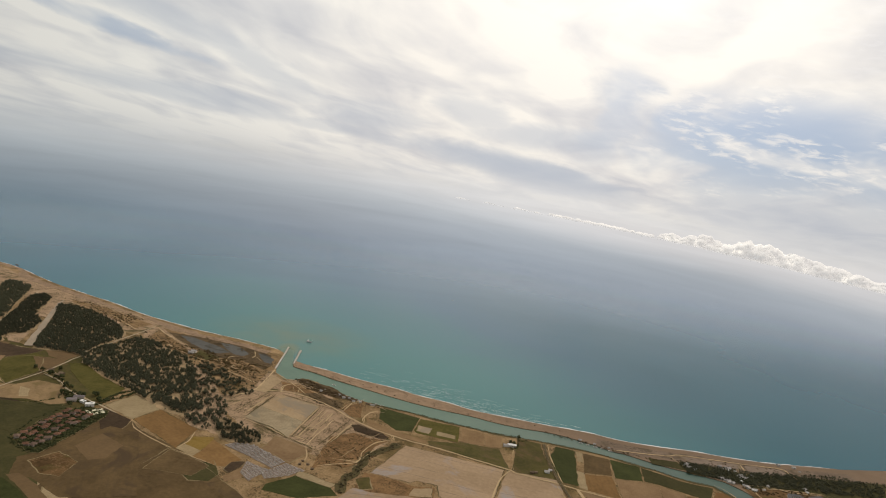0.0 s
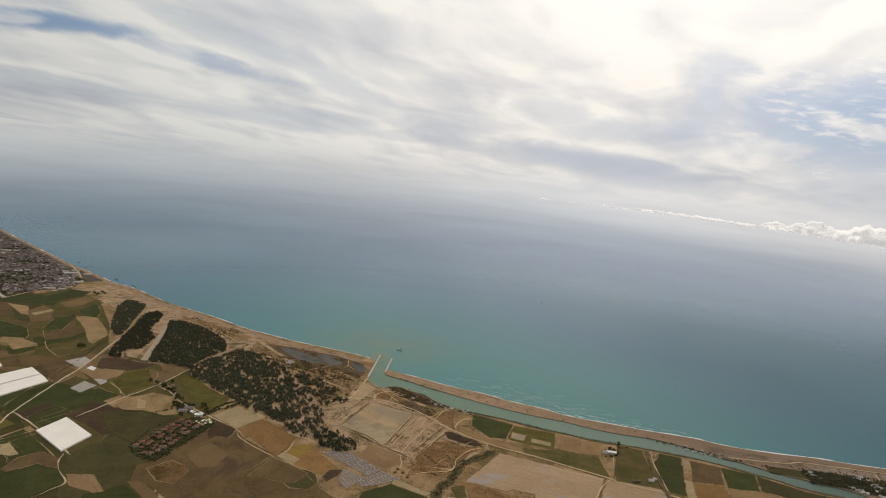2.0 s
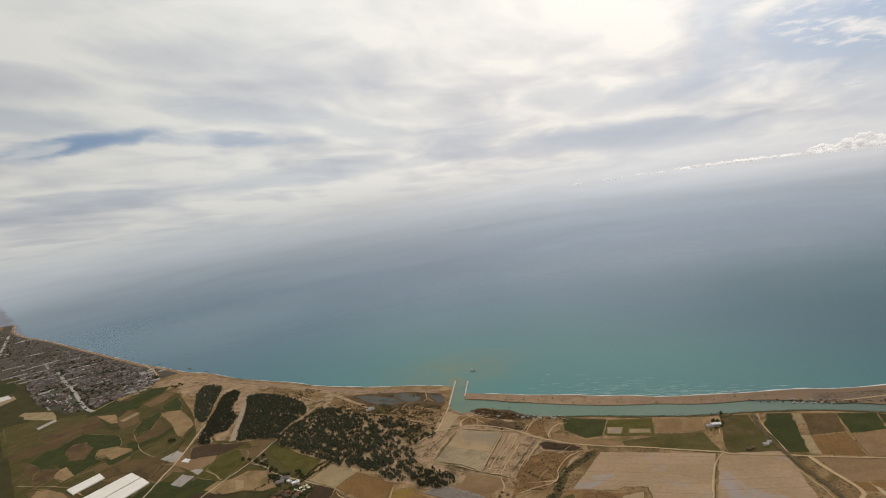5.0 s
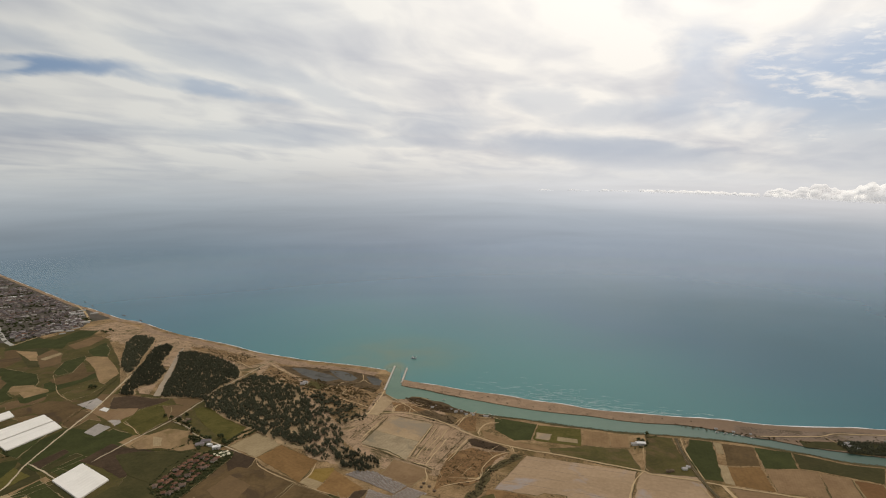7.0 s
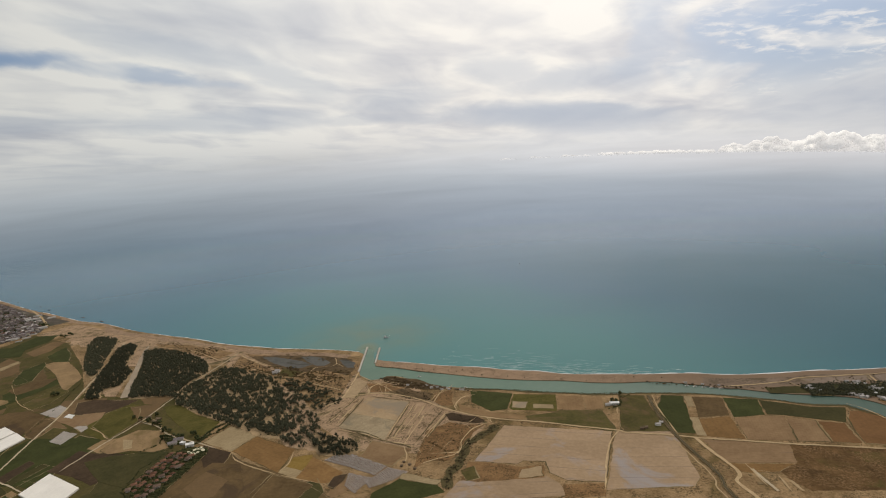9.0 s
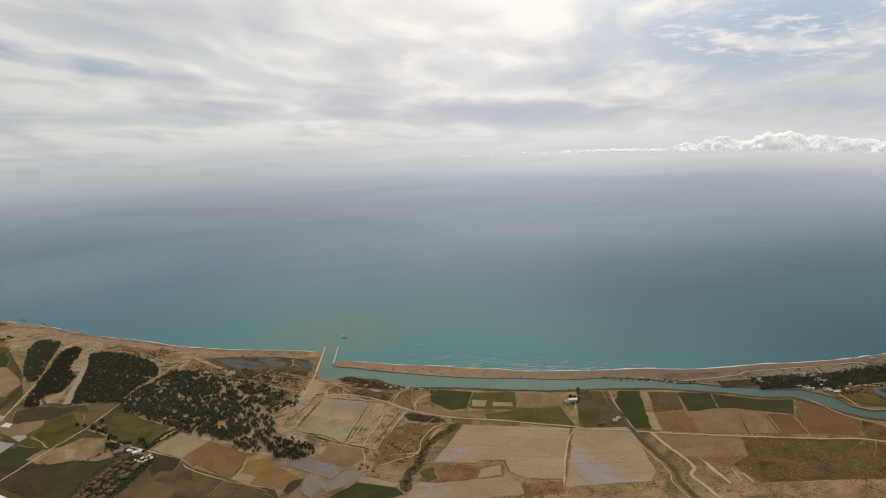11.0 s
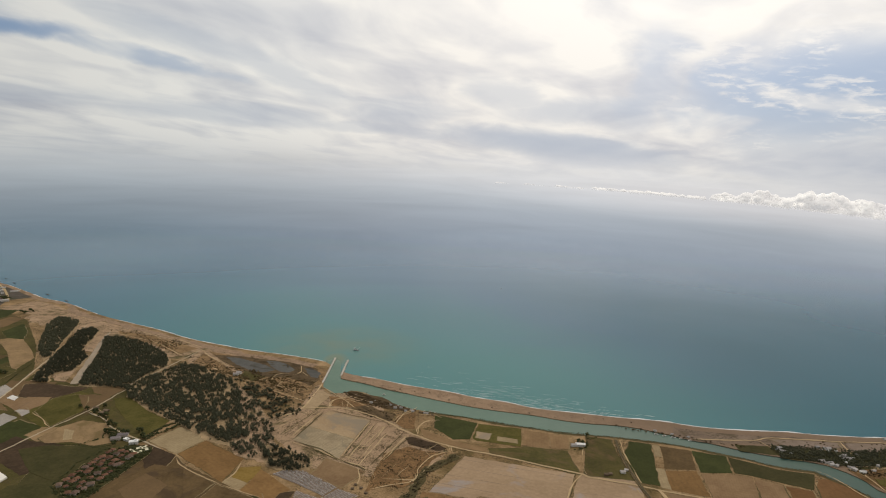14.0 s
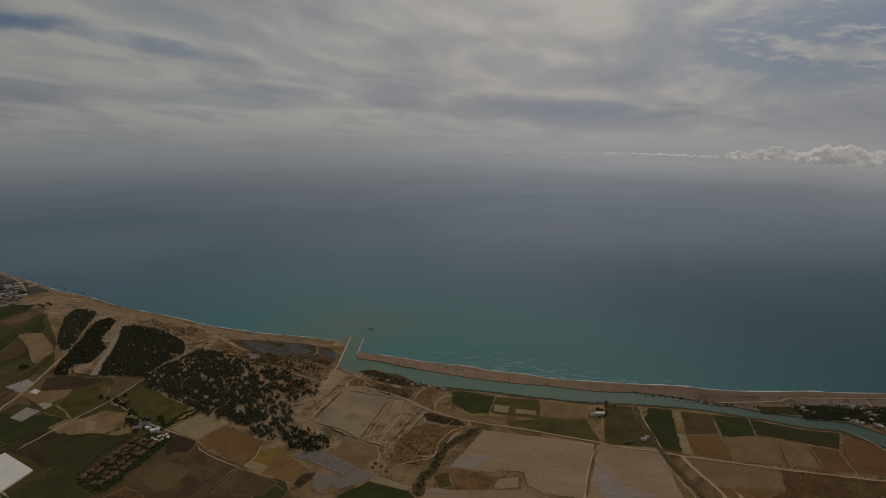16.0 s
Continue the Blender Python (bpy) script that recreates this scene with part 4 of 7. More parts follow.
tagged(new("dunes", mesh_of("dunes", v, f, M["dune"])), "low sandy dunes patched with dry brush", "dunes", kind="structure")
v, f = ribbon([q for q in shore_east if q[0] > 470], -16, lambda i: 52 + 6 * math.sin(i * 0.7), LAND + 0.05, LAND + 0.05)
tagged(new("dunes", mesh_of("dunes", v, f, M["shoreflat"])), "sandy flat behind the eastern beach", "dunes", kind="structure")
field("brownolive", [(-324, 624), (-320, 681), (-286, 790), (-254, 775), (-149, 697), (-73, 616), (-49, 582), (-293, 555)])
field("deepolive", [(582, 802), (622, 794), (667, 780), (721, 783), (858, 783), (952, 782), (870, 701), (746, 681), (687, 659), (652, 671), (653, 706), (644, 741), (625, 749), (571, 761)])
field("fallow", [(640, 727), (713, 730), (780, 726), (729, 675), (681, 662), (647, 672), (640, 700)])
field("deepolive", [(-398, 668), (-387, 718), (-369, 745), (-338, 697), (-314, 661), (-284, 637), (-359, 636)])
field("brownolive", [(-285, 658), (-264, 757), (-232, 754), (-179, 701), (-121, 672), (-90, 636), (-152, 604), (-269, 616)])
field("deepolive", [(528, 804), (580, 798), (615, 783), (612, 764), (563, 772), (524, 784)])
field("olive", [(-1074, 1203), (-1193, 1393), (-1057, 1376), (-998, 1387), (-963, 1587), (-813, 1465), (-675, 1256), (-597, 1109), (-566, 982), (-552, 783), (-529, 646), (-576, 633)])
field("olive", [(-547, 777), (-583, 1088), (-492, 1033), (-399, 1011), (-316, 893), (-291, 816), (-314, 796), (-338, 750), (-338, 695), (-338, 657), (-387, 639), (-441, 675)])
field("brownolive", [(-283, 673), (-269, 713), (-265, 776), (-235, 764), (-172, 708), (-138, 655), (-82, 601), (-131, 557), (-211, 564), (-262, 611), (-290, 625), (-298, 650)])
field("green", [(-314, 605), (-296, 616), (-265, 594), (-273, 567), (-299, 564)])
field("pale", [(-281, 609), (-282, 623), (-266, 613), (-267, 597)])
field("pale", [(-262, 611), (-232, 595), (-230, 572), (-258, 567)])
field("deepolive", [(-138, 642), (-132, 670), (-111, 681), (-99, 648), (-107, 631), (-129, 630)])
field("softbrown", [(-254, 618), (-249, 662), (-222, 675), (-193, 647), (-207, 619), (-224, 603)])
field("pale", [(-1263, 1491), (-1154, 1457), (-1095, 1389), (-1144, 1401), (-1224, 1442)])
field("greyfield", [(-61, 923), (4, 888), (-17, 823), (-84, 865)])
field("furrowed", [(-84, 865), (-17, 823), (-32, 765), (-99, 821)])
field("pale", [(-261, 863), (-214, 821), (-238, 778), (-288, 816)])
field("umber", [(-213, 817), (-151, 765), (-162, 705), (-238, 778)])
field("sandy", [(-86, 1015), (-65, 991), (-84, 924), (-103, 932)])
field("mustard", [(-155, 719), (-150, 742), (-125, 744), (-125, 726), (-133, 704), (-140, 691)])
field("pale", [(-162, 705), (-155, 718), (-133, 704), (-139, 687)])
field("umber", [(-124, 738), (-81, 689), (-95, 668), (-108, 669), (-138, 686), (-132, 702)])
field("tunnel", [(-108, 724), (-95, 735), (-70, 732), (-28, 692), (-43, 673), (-81, 704)])
field("tunnel", [(-28, 690), (-2, 673), (-20, 658), (-48, 646), (-53, 659), (-41, 671)])
field("tunnel", [(-74, 686), (-45, 669), (-54, 654), (-64, 638), (-77, 656)])
field("pinkish", [(-49, 766), (4, 730), (-22, 691), (-63, 724)])
field("green", [(-13, 659), (30, 636), (38, 620), (-7, 609), (-47, 621), (-44, 635)])
field("pale", [(-9, 672), (37, 645), (30, 637), (-13, 660)])
field("pinkish", [(-76, 679), (-64, 675), (-75, 642), (-90, 634), (-94, 646), (-86, 653)])
field("film", [(132, 771), (266, 720), (215, 604), (175, 616), (160, 636), (162, 661), (138, 670), (128, 663), (79, 681)])
field("film", [(269, 718), (336, 704), (334, 671), (322, 615), (317, 591), (304, 577), (211, 588)])
field("film", [(56, 640), (118, 634), (155, 630), (165, 612), (167, 587), (28, 598)])
field("fallow", [(454, 639), (575, 596), (621, 559), (574, 514), (412, 545), (405, 564), (405, 585), (433, 598)])
field("umberpink", [(364, 674), (411, 656), (452, 639), (434, 599), (360, 616)])
field("umber", [(359, 614), (429, 597), (405, 585), (373, 589), (361, 599)])
field("green", [(375, 815), (403, 805), (363, 690), (343, 697), (343, 728), (351, 773)])
field("pale", [(404, 805), (414, 801), (402, 767), (393, 768)])
field("pale", [(379, 736), (388, 732), (373, 681), (363, 686)])
field("brownolive", [(414, 799), (452, 785), (431, 729), (389, 734), (403, 766)])
field("umber", [(388, 728), (429, 726), (413, 663), (373, 680)])
field("green", [(453, 785), (494, 767), (475, 720), (433, 723)])
field("deepolive", [(495, 766), (543, 730), (585, 716), (554, 677), (520, 698), (497, 713), (478, 720)])
field("pinkish", [(432, 720), (476, 717), (495, 710), (467, 646), (414, 661)])
field("pinkish", [(495, 708), (523, 690), (502, 634), (468, 645)])
field("orange", [(524, 688), (551, 675), (532, 624), (504, 634)])
field("orange", [(557, 677), (580, 704), (598, 704), (608, 690), (615, 649), (613, 634), (584, 605), (536, 623)])
field("green", [(103, 909), (165, 878), (146, 822), (122, 821), (98, 861)])
field("meadow", [(166, 876), (228, 857), (214, 798), (154, 817), (150, 826)])
field("greyfield", [(160, 849), (180, 840), (172, 819), (154, 827)])
field("pale", [(187, 831), (214, 821), (211, 808), (184, 817)])
field("brown", [(77, 860), (121, 817), (166, 793), (160, 782), (115, 801), (81, 829)])
field("olive", [(167, 793), (213, 794), (218, 799), (276, 785), (272, 718), (226, 742), (167, 778)])
field("brown", [(231, 854), (264, 841), (253, 794), (218, 803)])
field("brown", [(265, 839), (292, 831), (280, 790), (255, 793)])
field("olive", [(317, 833), (351, 820), (343, 774), (336, 703), (277, 717)])
field("rough", [(71, 681), (95, 674), (132, 655), (158, 655), (152, 627), (77, 633), (58, 641)])
field("sandy", [(131, 650), (155, 653), (152, 631), (123, 632)])
field("olive", [(60, 663), (77, 670), (80, 641), (64, 638)])
field("rough", [(168, 608), (215, 602), (206, 577), (163, 583)])
field("marsh", [(-41, 1004), (-32, 1013), (-14, 1000), (21, 982), (41, 954), (71, 930), (57, 923), (29, 932), (1, 956), (-23, 976)])
field("marsh", [(-28, 949), (-13, 965), (15, 928), (42, 912), (37, 886), (24, 885), (2, 904), (-26, 927)])
field("dark", [(54, 826), (65, 830), (96, 809), (110, 793), (100, 785), (80, 793), (59, 807)])
field("brushland", [(-334, 1234), (-281, 1207), (-243, 1194), (-193, 1165), (-144, 1134), (-85, 1110), (-83, 1045), (-102, 1027), (-129, 1022), (-164, 1054), (-186, 1067), (-206, 1062), (-227, 1095), (-264, 1138), (-300, 1184)])
field("marsh", [(-317, 1209), (-265, 1202), (-208, 1183), (-163, 1168), (-130, 1146), (-102, 1127), (-92, 1069), (-103, 1036), (-147, 1075), (-186, 1076), (-219, 1096), (-251, 1127), (-287, 1166)])
field("rough", [(26, 779), (59, 799), (81, 784), (109, 781), (87, 757), (66, 706), (46, 690), (25, 696), (4, 680), (13, 726)])
field("brushland", [(-574, 1381), (-475, 1338), (-408, 1284), (-360, 1252), (-383, 1207), (-452, 1272), (-541, 1330)])
field("brushland", [(-338, 1217), (-296, 1169), (-259, 1117), (-231, 1063), (-301, 1115), (-339, 1159)])
field("brushland", [(-215, 1056), (-185, 1058), (-128, 1016), (-96, 1015), (-106, 950), (-167, 1012)])
field("rough", [(-67, 986), (-32, 976), (0, 948), (-26, 939), (-58, 943)])
field("rough", [(45, 909), (73, 918), (69, 857), (53, 859), (41, 879)])
field("olive", [(-233, 1111), (-205, 1091), (-188, 1076), (-205, 1054), (-232, 1076)])
field("mud", [(-289, 1196), (-262, 1190), (-230, 1167), (-203, 1148), (-177, 1118), (-197, 1104), (-216, 1106), (-234, 1125), (-259, 1150)])
field("mud", [(-209, 1176), (-184, 1170), (-160, 1151), (-143, 1121), (-152, 1104), (-169, 1109), (-190, 1138)])
field("mud", [(-128, 1132), (-113, 1129), (-94, 1104), (-96, 1075), (-109, 1080)])
field("dark", [(-456, 773), (-431, 822), (-385, 802), (-374, 740), (-395, 724)])
field("deepolive", [(-389, 724), (-388, 802), (-336, 808), (-329, 781), (-347, 698), (-379, 675)])
field("dark", [(-283, 805), (-238, 775), (-237, 748), (-263, 740), (-278, 774)])
field("brownolive", [(-236, 773), (-205, 731), (-169, 704), (-188, 655), (-232, 669), (-240, 718)])
field("brownolive", [(-167, 702), (-140, 686), (-114, 666), (-128, 641), (-183, 649)])
field("green", [(-523, 765), (-551, 878), (-500, 852), (-490, 886), (-436, 858), (-460, 779), (-464, 745)])
field("brownolive", [(-622, 991), (-557, 959), (-561, 895), (-594, 921)])
field("deepolive", [(-519, 761), (-491, 800), (-471, 787), (-494, 740)])
field("softbrown", [(-457, 1019), (-421, 1023), (-399, 1011), (-409, 976), (-440, 993)])
field("pasture", [(-626, 692), (-668, 778), (-634, 775), (-620, 696)])
field("pasture", [(-612, 686), (-628, 770), (-598, 767), (-570, 685)])
field("tan", [(-555, 657), (-575, 733), (-546, 709), (-532, 645)])
field("tan", [(-704, 815), (-668, 854), (-653, 844), (-690, 801)])
field("green", [(-708, 787), (-687, 795), (-646, 836), (-610, 819), (-601, 779), (-639, 783)])
field("green", [(-590, 769), (-561, 783), (-532, 706), (-552, 725)])
field("green", [(-536, 774), (-509, 801), (-469, 794), (-475, 733)])
field("green", [(-586, 810), (-563, 893), (-518, 879), (-484, 864), (-497, 798), (-533, 783), (-562, 787)])
field("tan", [(-513, 682), (-493, 732), (-481, 723), (-502, 671)])
field("deepolive", [(-486, 683), (-469, 714), (-399, 663), (-411, 636), (-453, 634)])
field("pale", [(-500, 681), (-488, 686), (-453, 661), (-454, 654)])
field("olive", [(-881, 986), (-812, 1009), (-741, 952), (-775, 944), (-828, 961)])
field("brownolive", [(-1074, 1203), (-1012, 1316), (-984, 1378), (-913, 1365), (-896, 1216), (-954, 1125), (-988, 1106)])
field("meadow", [(-1234, 1385), (-1160, 1414), (-1036, 1348), (-1056, 1291), (-1098, 1230)])
field("pale", [(-1275, 1486), (-1281, 1516), (-1169, 1475), (-1117, 1419), (-1169, 1426)])
field("deepolive", [(-974, 1367), (-936, 1412), (-864, 1327), (-808, 1229), (-851, 1225)])
field("brownolive", [(-811, 929), (-766, 937), (-721, 913), (-676, 874), (-747, 855)])
field("film", [(-1545, 1738), (-1517, 1767), (-1465, 1715), (-1462, 1644)])
field("olive", [(-1217, 1352), (-1160, 1394), (-1023, 1396), (-956, 1303), (-964, 1221), (-1000, 1167), (-1029, 1140)])
field("green", [(-928, 1082), (-920, 1156), (-916, 1228), (-798, 1174), (-760, 1122), (-748, 1091), (-797, 1100), (-775, 1057), (-745, 1032), (-760, 975), (-797, 1014), (-838, 1019)])
field("brownolive", [(-874, 1106), (-891, 1160), (-862, 1164), (-819, 1097), (-819, 1058)])
field("tan", [(-781, 1067), (-795, 1101), (-758, 1106), (-738, 1085), (-752, 1045)])
field("tan", [(-830, 1002), (-812, 1030), (-762, 978), (-767, 958)])
field("olive", [(-868, 977), (-858, 1005), (-827, 999), (-768, 955), (-776, 932), (-814, 940)])
field("softbrown", [(-757, 972), (-736, 1015), (-694, 1046), (-682, 1016), (-716, 972), (-730, 989)])
field("tan", [(-765, 859), (-795, 930), (-774, 930), (-723, 899), (-703, 880), (-734, 863)])
field("tan", [(-701, 802), (-720, 827), (-704, 862), (-676, 848)])
field("green", [(-688, 786), (-672, 846), (-642, 826), (-628, 789), (-653, 782), (-676, 783)])
field("deepolive", [(-647, 778), (-624, 790), (-631, 818), (-601, 793), (-598, 776), (-606, 761), (-624, 763)])
field("rough", [(-573, 663), (-595, 706), (-600, 738), (-582, 729), (-567, 706), (-561, 664), (-560, 643)])
field("meadow", [(-540, 682), (-545, 704), (-552, 758), (-514, 734), (-523, 706)])
field("green", [(-506, 683), (-494, 722), (-416, 660), (-414, 646), (-457, 641), (-489, 670)])
field("pale", [(-518, 679), (-510, 688), (-473, 659), (-474, 653)])
field("green", [(-561, 777), (-556, 886), (-505, 882), (-446, 858), (-480, 780), (-497, 745), (-520, 748)])
field("dark", [(-536, 764), (-520, 814), (-507, 804), (-515, 752)])
field("green", [(-606, 805), (-581, 883), (-568, 786), (-587, 794)])
field("brownolive", [(-707, 960), (-673, 1014), (-639, 1011), (-595, 984), (-588, 903), (-645, 947), (-658, 957), (-678, 934)])
field("softbrown", [(-580, 901), (-592, 966), (-563, 958), (-525, 917), (-551, 927), (-556, 886)])
field("softbrown", [(-593, 1004), (-599, 1048), (-522, 1041), (-515, 995), (-546, 972)])
field("pinkish", [(-582, 971), (-576, 1007), (-546, 972), (-514, 983), (-508, 942), (-515, 918)])
field("meadow", [(-508, 914), (-508, 971), (-465, 1002), (-432, 975), (-444, 858), (-470, 879)])
field("tan", [(-454, 833), (-446, 860), (-414, 862), (-399, 818), (-427, 814)])
field("dark", [(-476, 775), (-462, 830), (-413, 805), (-396, 763), (-419, 745), (-454, 764)])
field("green", [(-1003, 1367), (-1019, 1479), (-948, 1469), (-944, 1568), (-890, 1561), (-877, 1495), (-896, 1436), (-873, 1375), (-925, 1386), (-969, 1372)])
field("softbrown", [(-878, 1406), (-866, 1490), (-829, 1481), (-822, 1402), (-837, 1368)])
field("tan", [(-970, 1360), (-916, 1350), (-858, 1274), (-880, 1276)])
field("softbrown", [(-888, 1308), (-894, 1372), (-849, 1336), (-795, 1246), (-821, 1218)])
field("pale", [(-868, 1288), (-855, 1342), (-841, 1326), (-849, 1275)])
field("green", [(-803, 1356), (-801, 1431), (-753, 1363), (-725, 1299), (-759, 1305)])
field("tan", [(-772, 1292), (-759, 1305), (-725, 1299), (-662, 1217), (-633, 1175), (-625, 1093), (-704, 1211)])
field("brownolive", [(-805, 1245), (-795, 1272), (-749, 1253), (-706, 1187), (-739, 1182)])
field("green", [(-744, 1112), (-725, 1180), (-689, 1185), (-662, 1149), (-690, 1084), (-702, 1052)])
field("green", [(-1799, 2007), (-1722, 2022), (-1563, 1858), (-1556, 1801), (-1590, 1772)])
field("white", [(-1582, 1763), (-1552, 1790), (-1500, 1736), (-1518, 1691)])
field("greyfilm", [(-1106, 1332), (-1104, 1396), (-1083, 1373), (-1089, 1317)])
field("green", [(-800, 1266), (-781, 1311), (-766, 1288), (-732, 1183), (-751, 1162), (-772, 1183)])
field("brownolive", [(-749, 1134), (-727, 1185), (-684, 1187), (-687, 1138), (-714, 1104)])
field("olive", [(-652, 1125), (-618, 1100), (-620, 1039), (-638, 1015), (-670, 1049)])
field("green", [(-740, 1035), (-710, 1064), (-692, 1041), (-704, 1004), (-716, 1006)])
field("brownolive", [(-884, 1131), (-874, 1166), (-821, 1121), (-794, 1056), (-829, 1059)])
field("brownolive", [(-866, 1016), (-855, 1051), (-820, 1024), (-799, 972), (-811, 938)])
field("green", [(-930, 1098), (-935, 1144), (-893, 1135), (-838, 1068), (-835, 1029), (-864, 1032)])
field("brownolive", [(-927, 1079), (-872, 1040), (-862, 1011), (-891, 1013)])
field("brownolive", [(-1027, 1236), (-1006, 1305), (-969, 1316), (-947, 1255), (-976, 1199)])
field("olive", [(-760, 923), (-740, 941), (-710, 963), (-672, 933), (-678, 876)])
field("brownolive", [(-680, 935), (-653, 949), (-594, 908), (-586, 880), (-638, 910)])
field("deepolive", [(-412, 664), (-322, 690), (-274, 612), (-254, 558), (-340, 545)])
field("deepolive", [(-404, 665), (-393, 701), (-351, 709), (-332, 679), (-315, 657), (-357, 638), (-383, 635)])
field("brownolive", [(-315, 653), (-286, 688), (-255, 750), (-216, 738), (-168, 589), (-238, 578), (-280, 611), (-304, 617)])
field("fallow", [(-301, 648), (-280, 673), (-252, 652), (-256, 618), (-278, 622)])
field("softbrown", [(-272, 690), (-256, 728), (-221, 700), (-228, 665), (-244, 658)])
field("brownolive", [(-449, 618), (-450, 648), (-436, 666), (-407, 655), (-392, 629), (-421, 638), (-439, 614)])
field("green", [(-443, 610), (-420, 636), (-390, 626), (-369, 604), (-383, 567), (-387, 549), (-398, 548)])
field("pale", [(-491, 676), (-483, 682), (-455, 656), (-461, 650), (-474, 652)])
field("umberpink", [(-377, 620), (-349, 624), (-318, 591), (-328, 586), (-359, 596)])
field("green", [(-336, 583), (-320, 590), (-307, 609), (-277, 585), (-260, 563), (-327, 552)])
field("softbrown", [(-306, 615), (-296, 619), (-268, 599), (-245, 571), (-260, 569)])
field("fallow", [(592, 592), (625, 561), (660, 590), (700, 600), (720, 520), (640, 480), (560, 520), (560, 560)])
field("fallow", [(619, 639), (624, 623), (639, 600), (639, 575), (625, 561), (591, 594), (590, 605)])
field("fallow", [(576, 594), (620, 557), (579, 511), (523, 521), (537, 573)])
road("lane", 2.4, [(-409, 667), (-403, 649), (-390, 628), (-367, 603), (-374, 582), (-380, 566)])
road("lane", 3.2, [(-555, 613), (-542, 650), (-525, 699), (-542, 769), (-557, 878), (-568, 980), (-586, 1073), (-613, 1217), (-646, 1358), (-662, 1427)])
road("lane", 3, [(-457, 771), (-444, 819), (-433, 858), (-413, 919), (-402, 986), (-396, 1017), (-400, 1043), (-386, 1087), (-373, 1142), (-358, 1198), (-350, 1243)])
road("dirt", 3, [(-350, 1243), (-330, 1209), (-294, 1169), (-263, 1131)])
road("dirt", 3, [(-510, 1364), (-445, 1323), (-415, 1308), (-355, 1260)])
road("dirt", 3, [(-413, 919), (-385, 895), (-361, 866), (-343, 851), (-288, 810)])
road("lane", 2.6, [(-544, 771), (-476, 725), (-398, 663)])
road("dirt", 3, [(-476, 725), (-509, 674), (-532, 638)])
road("dirt", 3, [(-606, 832), (-679, 881), (-718, 914), (-766, 937), (-820, 953), (-865, 968)])
road("dirt", 1.6, [(-761, 1167), (-721, 1110), (-675, 1049), (-627, 1009)])
road("dirt", 5, [(-103, 932), (-63, 936), (-26, 927), (20, 892), (53, 851), (92, 815), (130, 791), (181, 769), (222, 747), (274, 720), (282, 712), (338, 690), (363, 677), (412, 657), (450, 642), (480, 631), (540, 609), (577, 598), (596, 586), (622, 560)])
road("dirt", 6.5, [(357, 681), (359, 641), (362, 594), (350, 576), (352, 550), (354, 524)])
road("dirt", 2.5, [(330, 690), (331, 629), (331, 587), (324, 570), (324, 543), (324, 516)])
road("dirt", 2.5, [(363, 818), (352, 772), (347, 733), (342, 694)])
road("dirt", 5, [(403, 567), (403, 546)])
road("lane", 4.5, [(379, 596), (379, 575), (380, 551)])
road("dyke", 2.2, [(566, 691), (548, 656), (534, 622)])
road("dirt", 4, [(-84, 1051), (-94, 976), (-103, 932), (-118, 909), (-147, 894)])
road("dirt", 3, [(73, 836), (73, 856), (88, 884), (108, 888)])
road("dirt", 3, [(41, 875), (56, 914), (71, 930)])
road("dirt", 3, [(-63, 936), (-60, 964), (-33, 982), (1, 961)])
road("dirt", 3, [(111, 805), (113, 786), (88, 769), (70, 737), (61, 706), (32, 696), (11, 687)])
road("dirt", 3, [(117, 801), (117, 780), (127, 764)])
road("dirt", 3, [(301, 796), (282, 736), (281, 719)])
road("dirt", 3, [(277, 722), (259, 701), (238, 662), (219, 614), (209, 588)])
road("dirt", 4, [(474, 822), (519, 819), (571, 818), (593, 826), (646, 820), (711, 812), (772, 806), (773, 791), (773, 770)])
road("dirt", 3, [(571, 818), (575, 805), (577, 791)])
road("dirt", 4, [(698, 813), (691, 793), (684, 774)])
road("dirt", 2.2, [(593, 727), (603, 706), (608, 661), (620, 636), (643, 619), (638, 582)])
road("dirt", 2.6, [(640, 726), (665, 736), (717, 730), (782, 725)])
road("dirt", 2.5, [(-238, 778), (-223, 748), (-170, 706), (-138, 686), (-108, 669)])
road("dirt", 2.5, [(-162, 705), (-153, 727), (-152, 758)])
road("dirt", 15, [(-1636, 2127), (-1437, 1892), (-1276, 1709), (-1089, 1484), (-1014, 1410)])
road("dirt", 9, [(-1179, 1942), (-1081, 1821), (-985, 1683)])
road("dirt", 12, [(-1842, 2337), (-1711, 2186), (-1636, 2127)])
road("dirt", 6, [(-1014, 1410), (-1011, 1484), (-1009, 1558), (-986, 1624)])
road("dirt", 22, [(-2175, 2461), (-2648, 3075), (-3313, 3940)])
road("dirt", 2.5, [(-101, 813), (-59, 787), (-4, 759)])
road("dirt", 2.5, [(-70, 931), (-103, 829)])
road("dirt", 2, [(11, 876), (-21, 760)])
road("dirt", 2, [(28, 869), (-1, 773)])
road("dirt", 2, [(56, 834), (18, 739)])
road("dirt", 2, [(-154, 1060), (-167, 1015), (-207, 996)])
road("dirt", 2.5, [(-80, 1026), (-37, 963), (-21, 934)])
field("dark", [(-567, 1028), (-542, 1037), (-489, 1022), (-459, 1017), (-467, 996), (-486, 973), (-504, 958), (-544, 974)])
field("meadow", [(-489, 968), (-462, 986), (-440, 976), (-420, 921), (-435, 861), (-455, 882), (-487, 915)])
field("softbrown", [(-459, 983), (-436, 986), (-410, 979), (-403, 967), (-415, 916), (-427, 932)])
field("meadow", [(-399, 970), (-378, 975), (-329, 920), (-284, 883), (-287, 857), (-300, 834), (-324, 855), (-383, 937)])
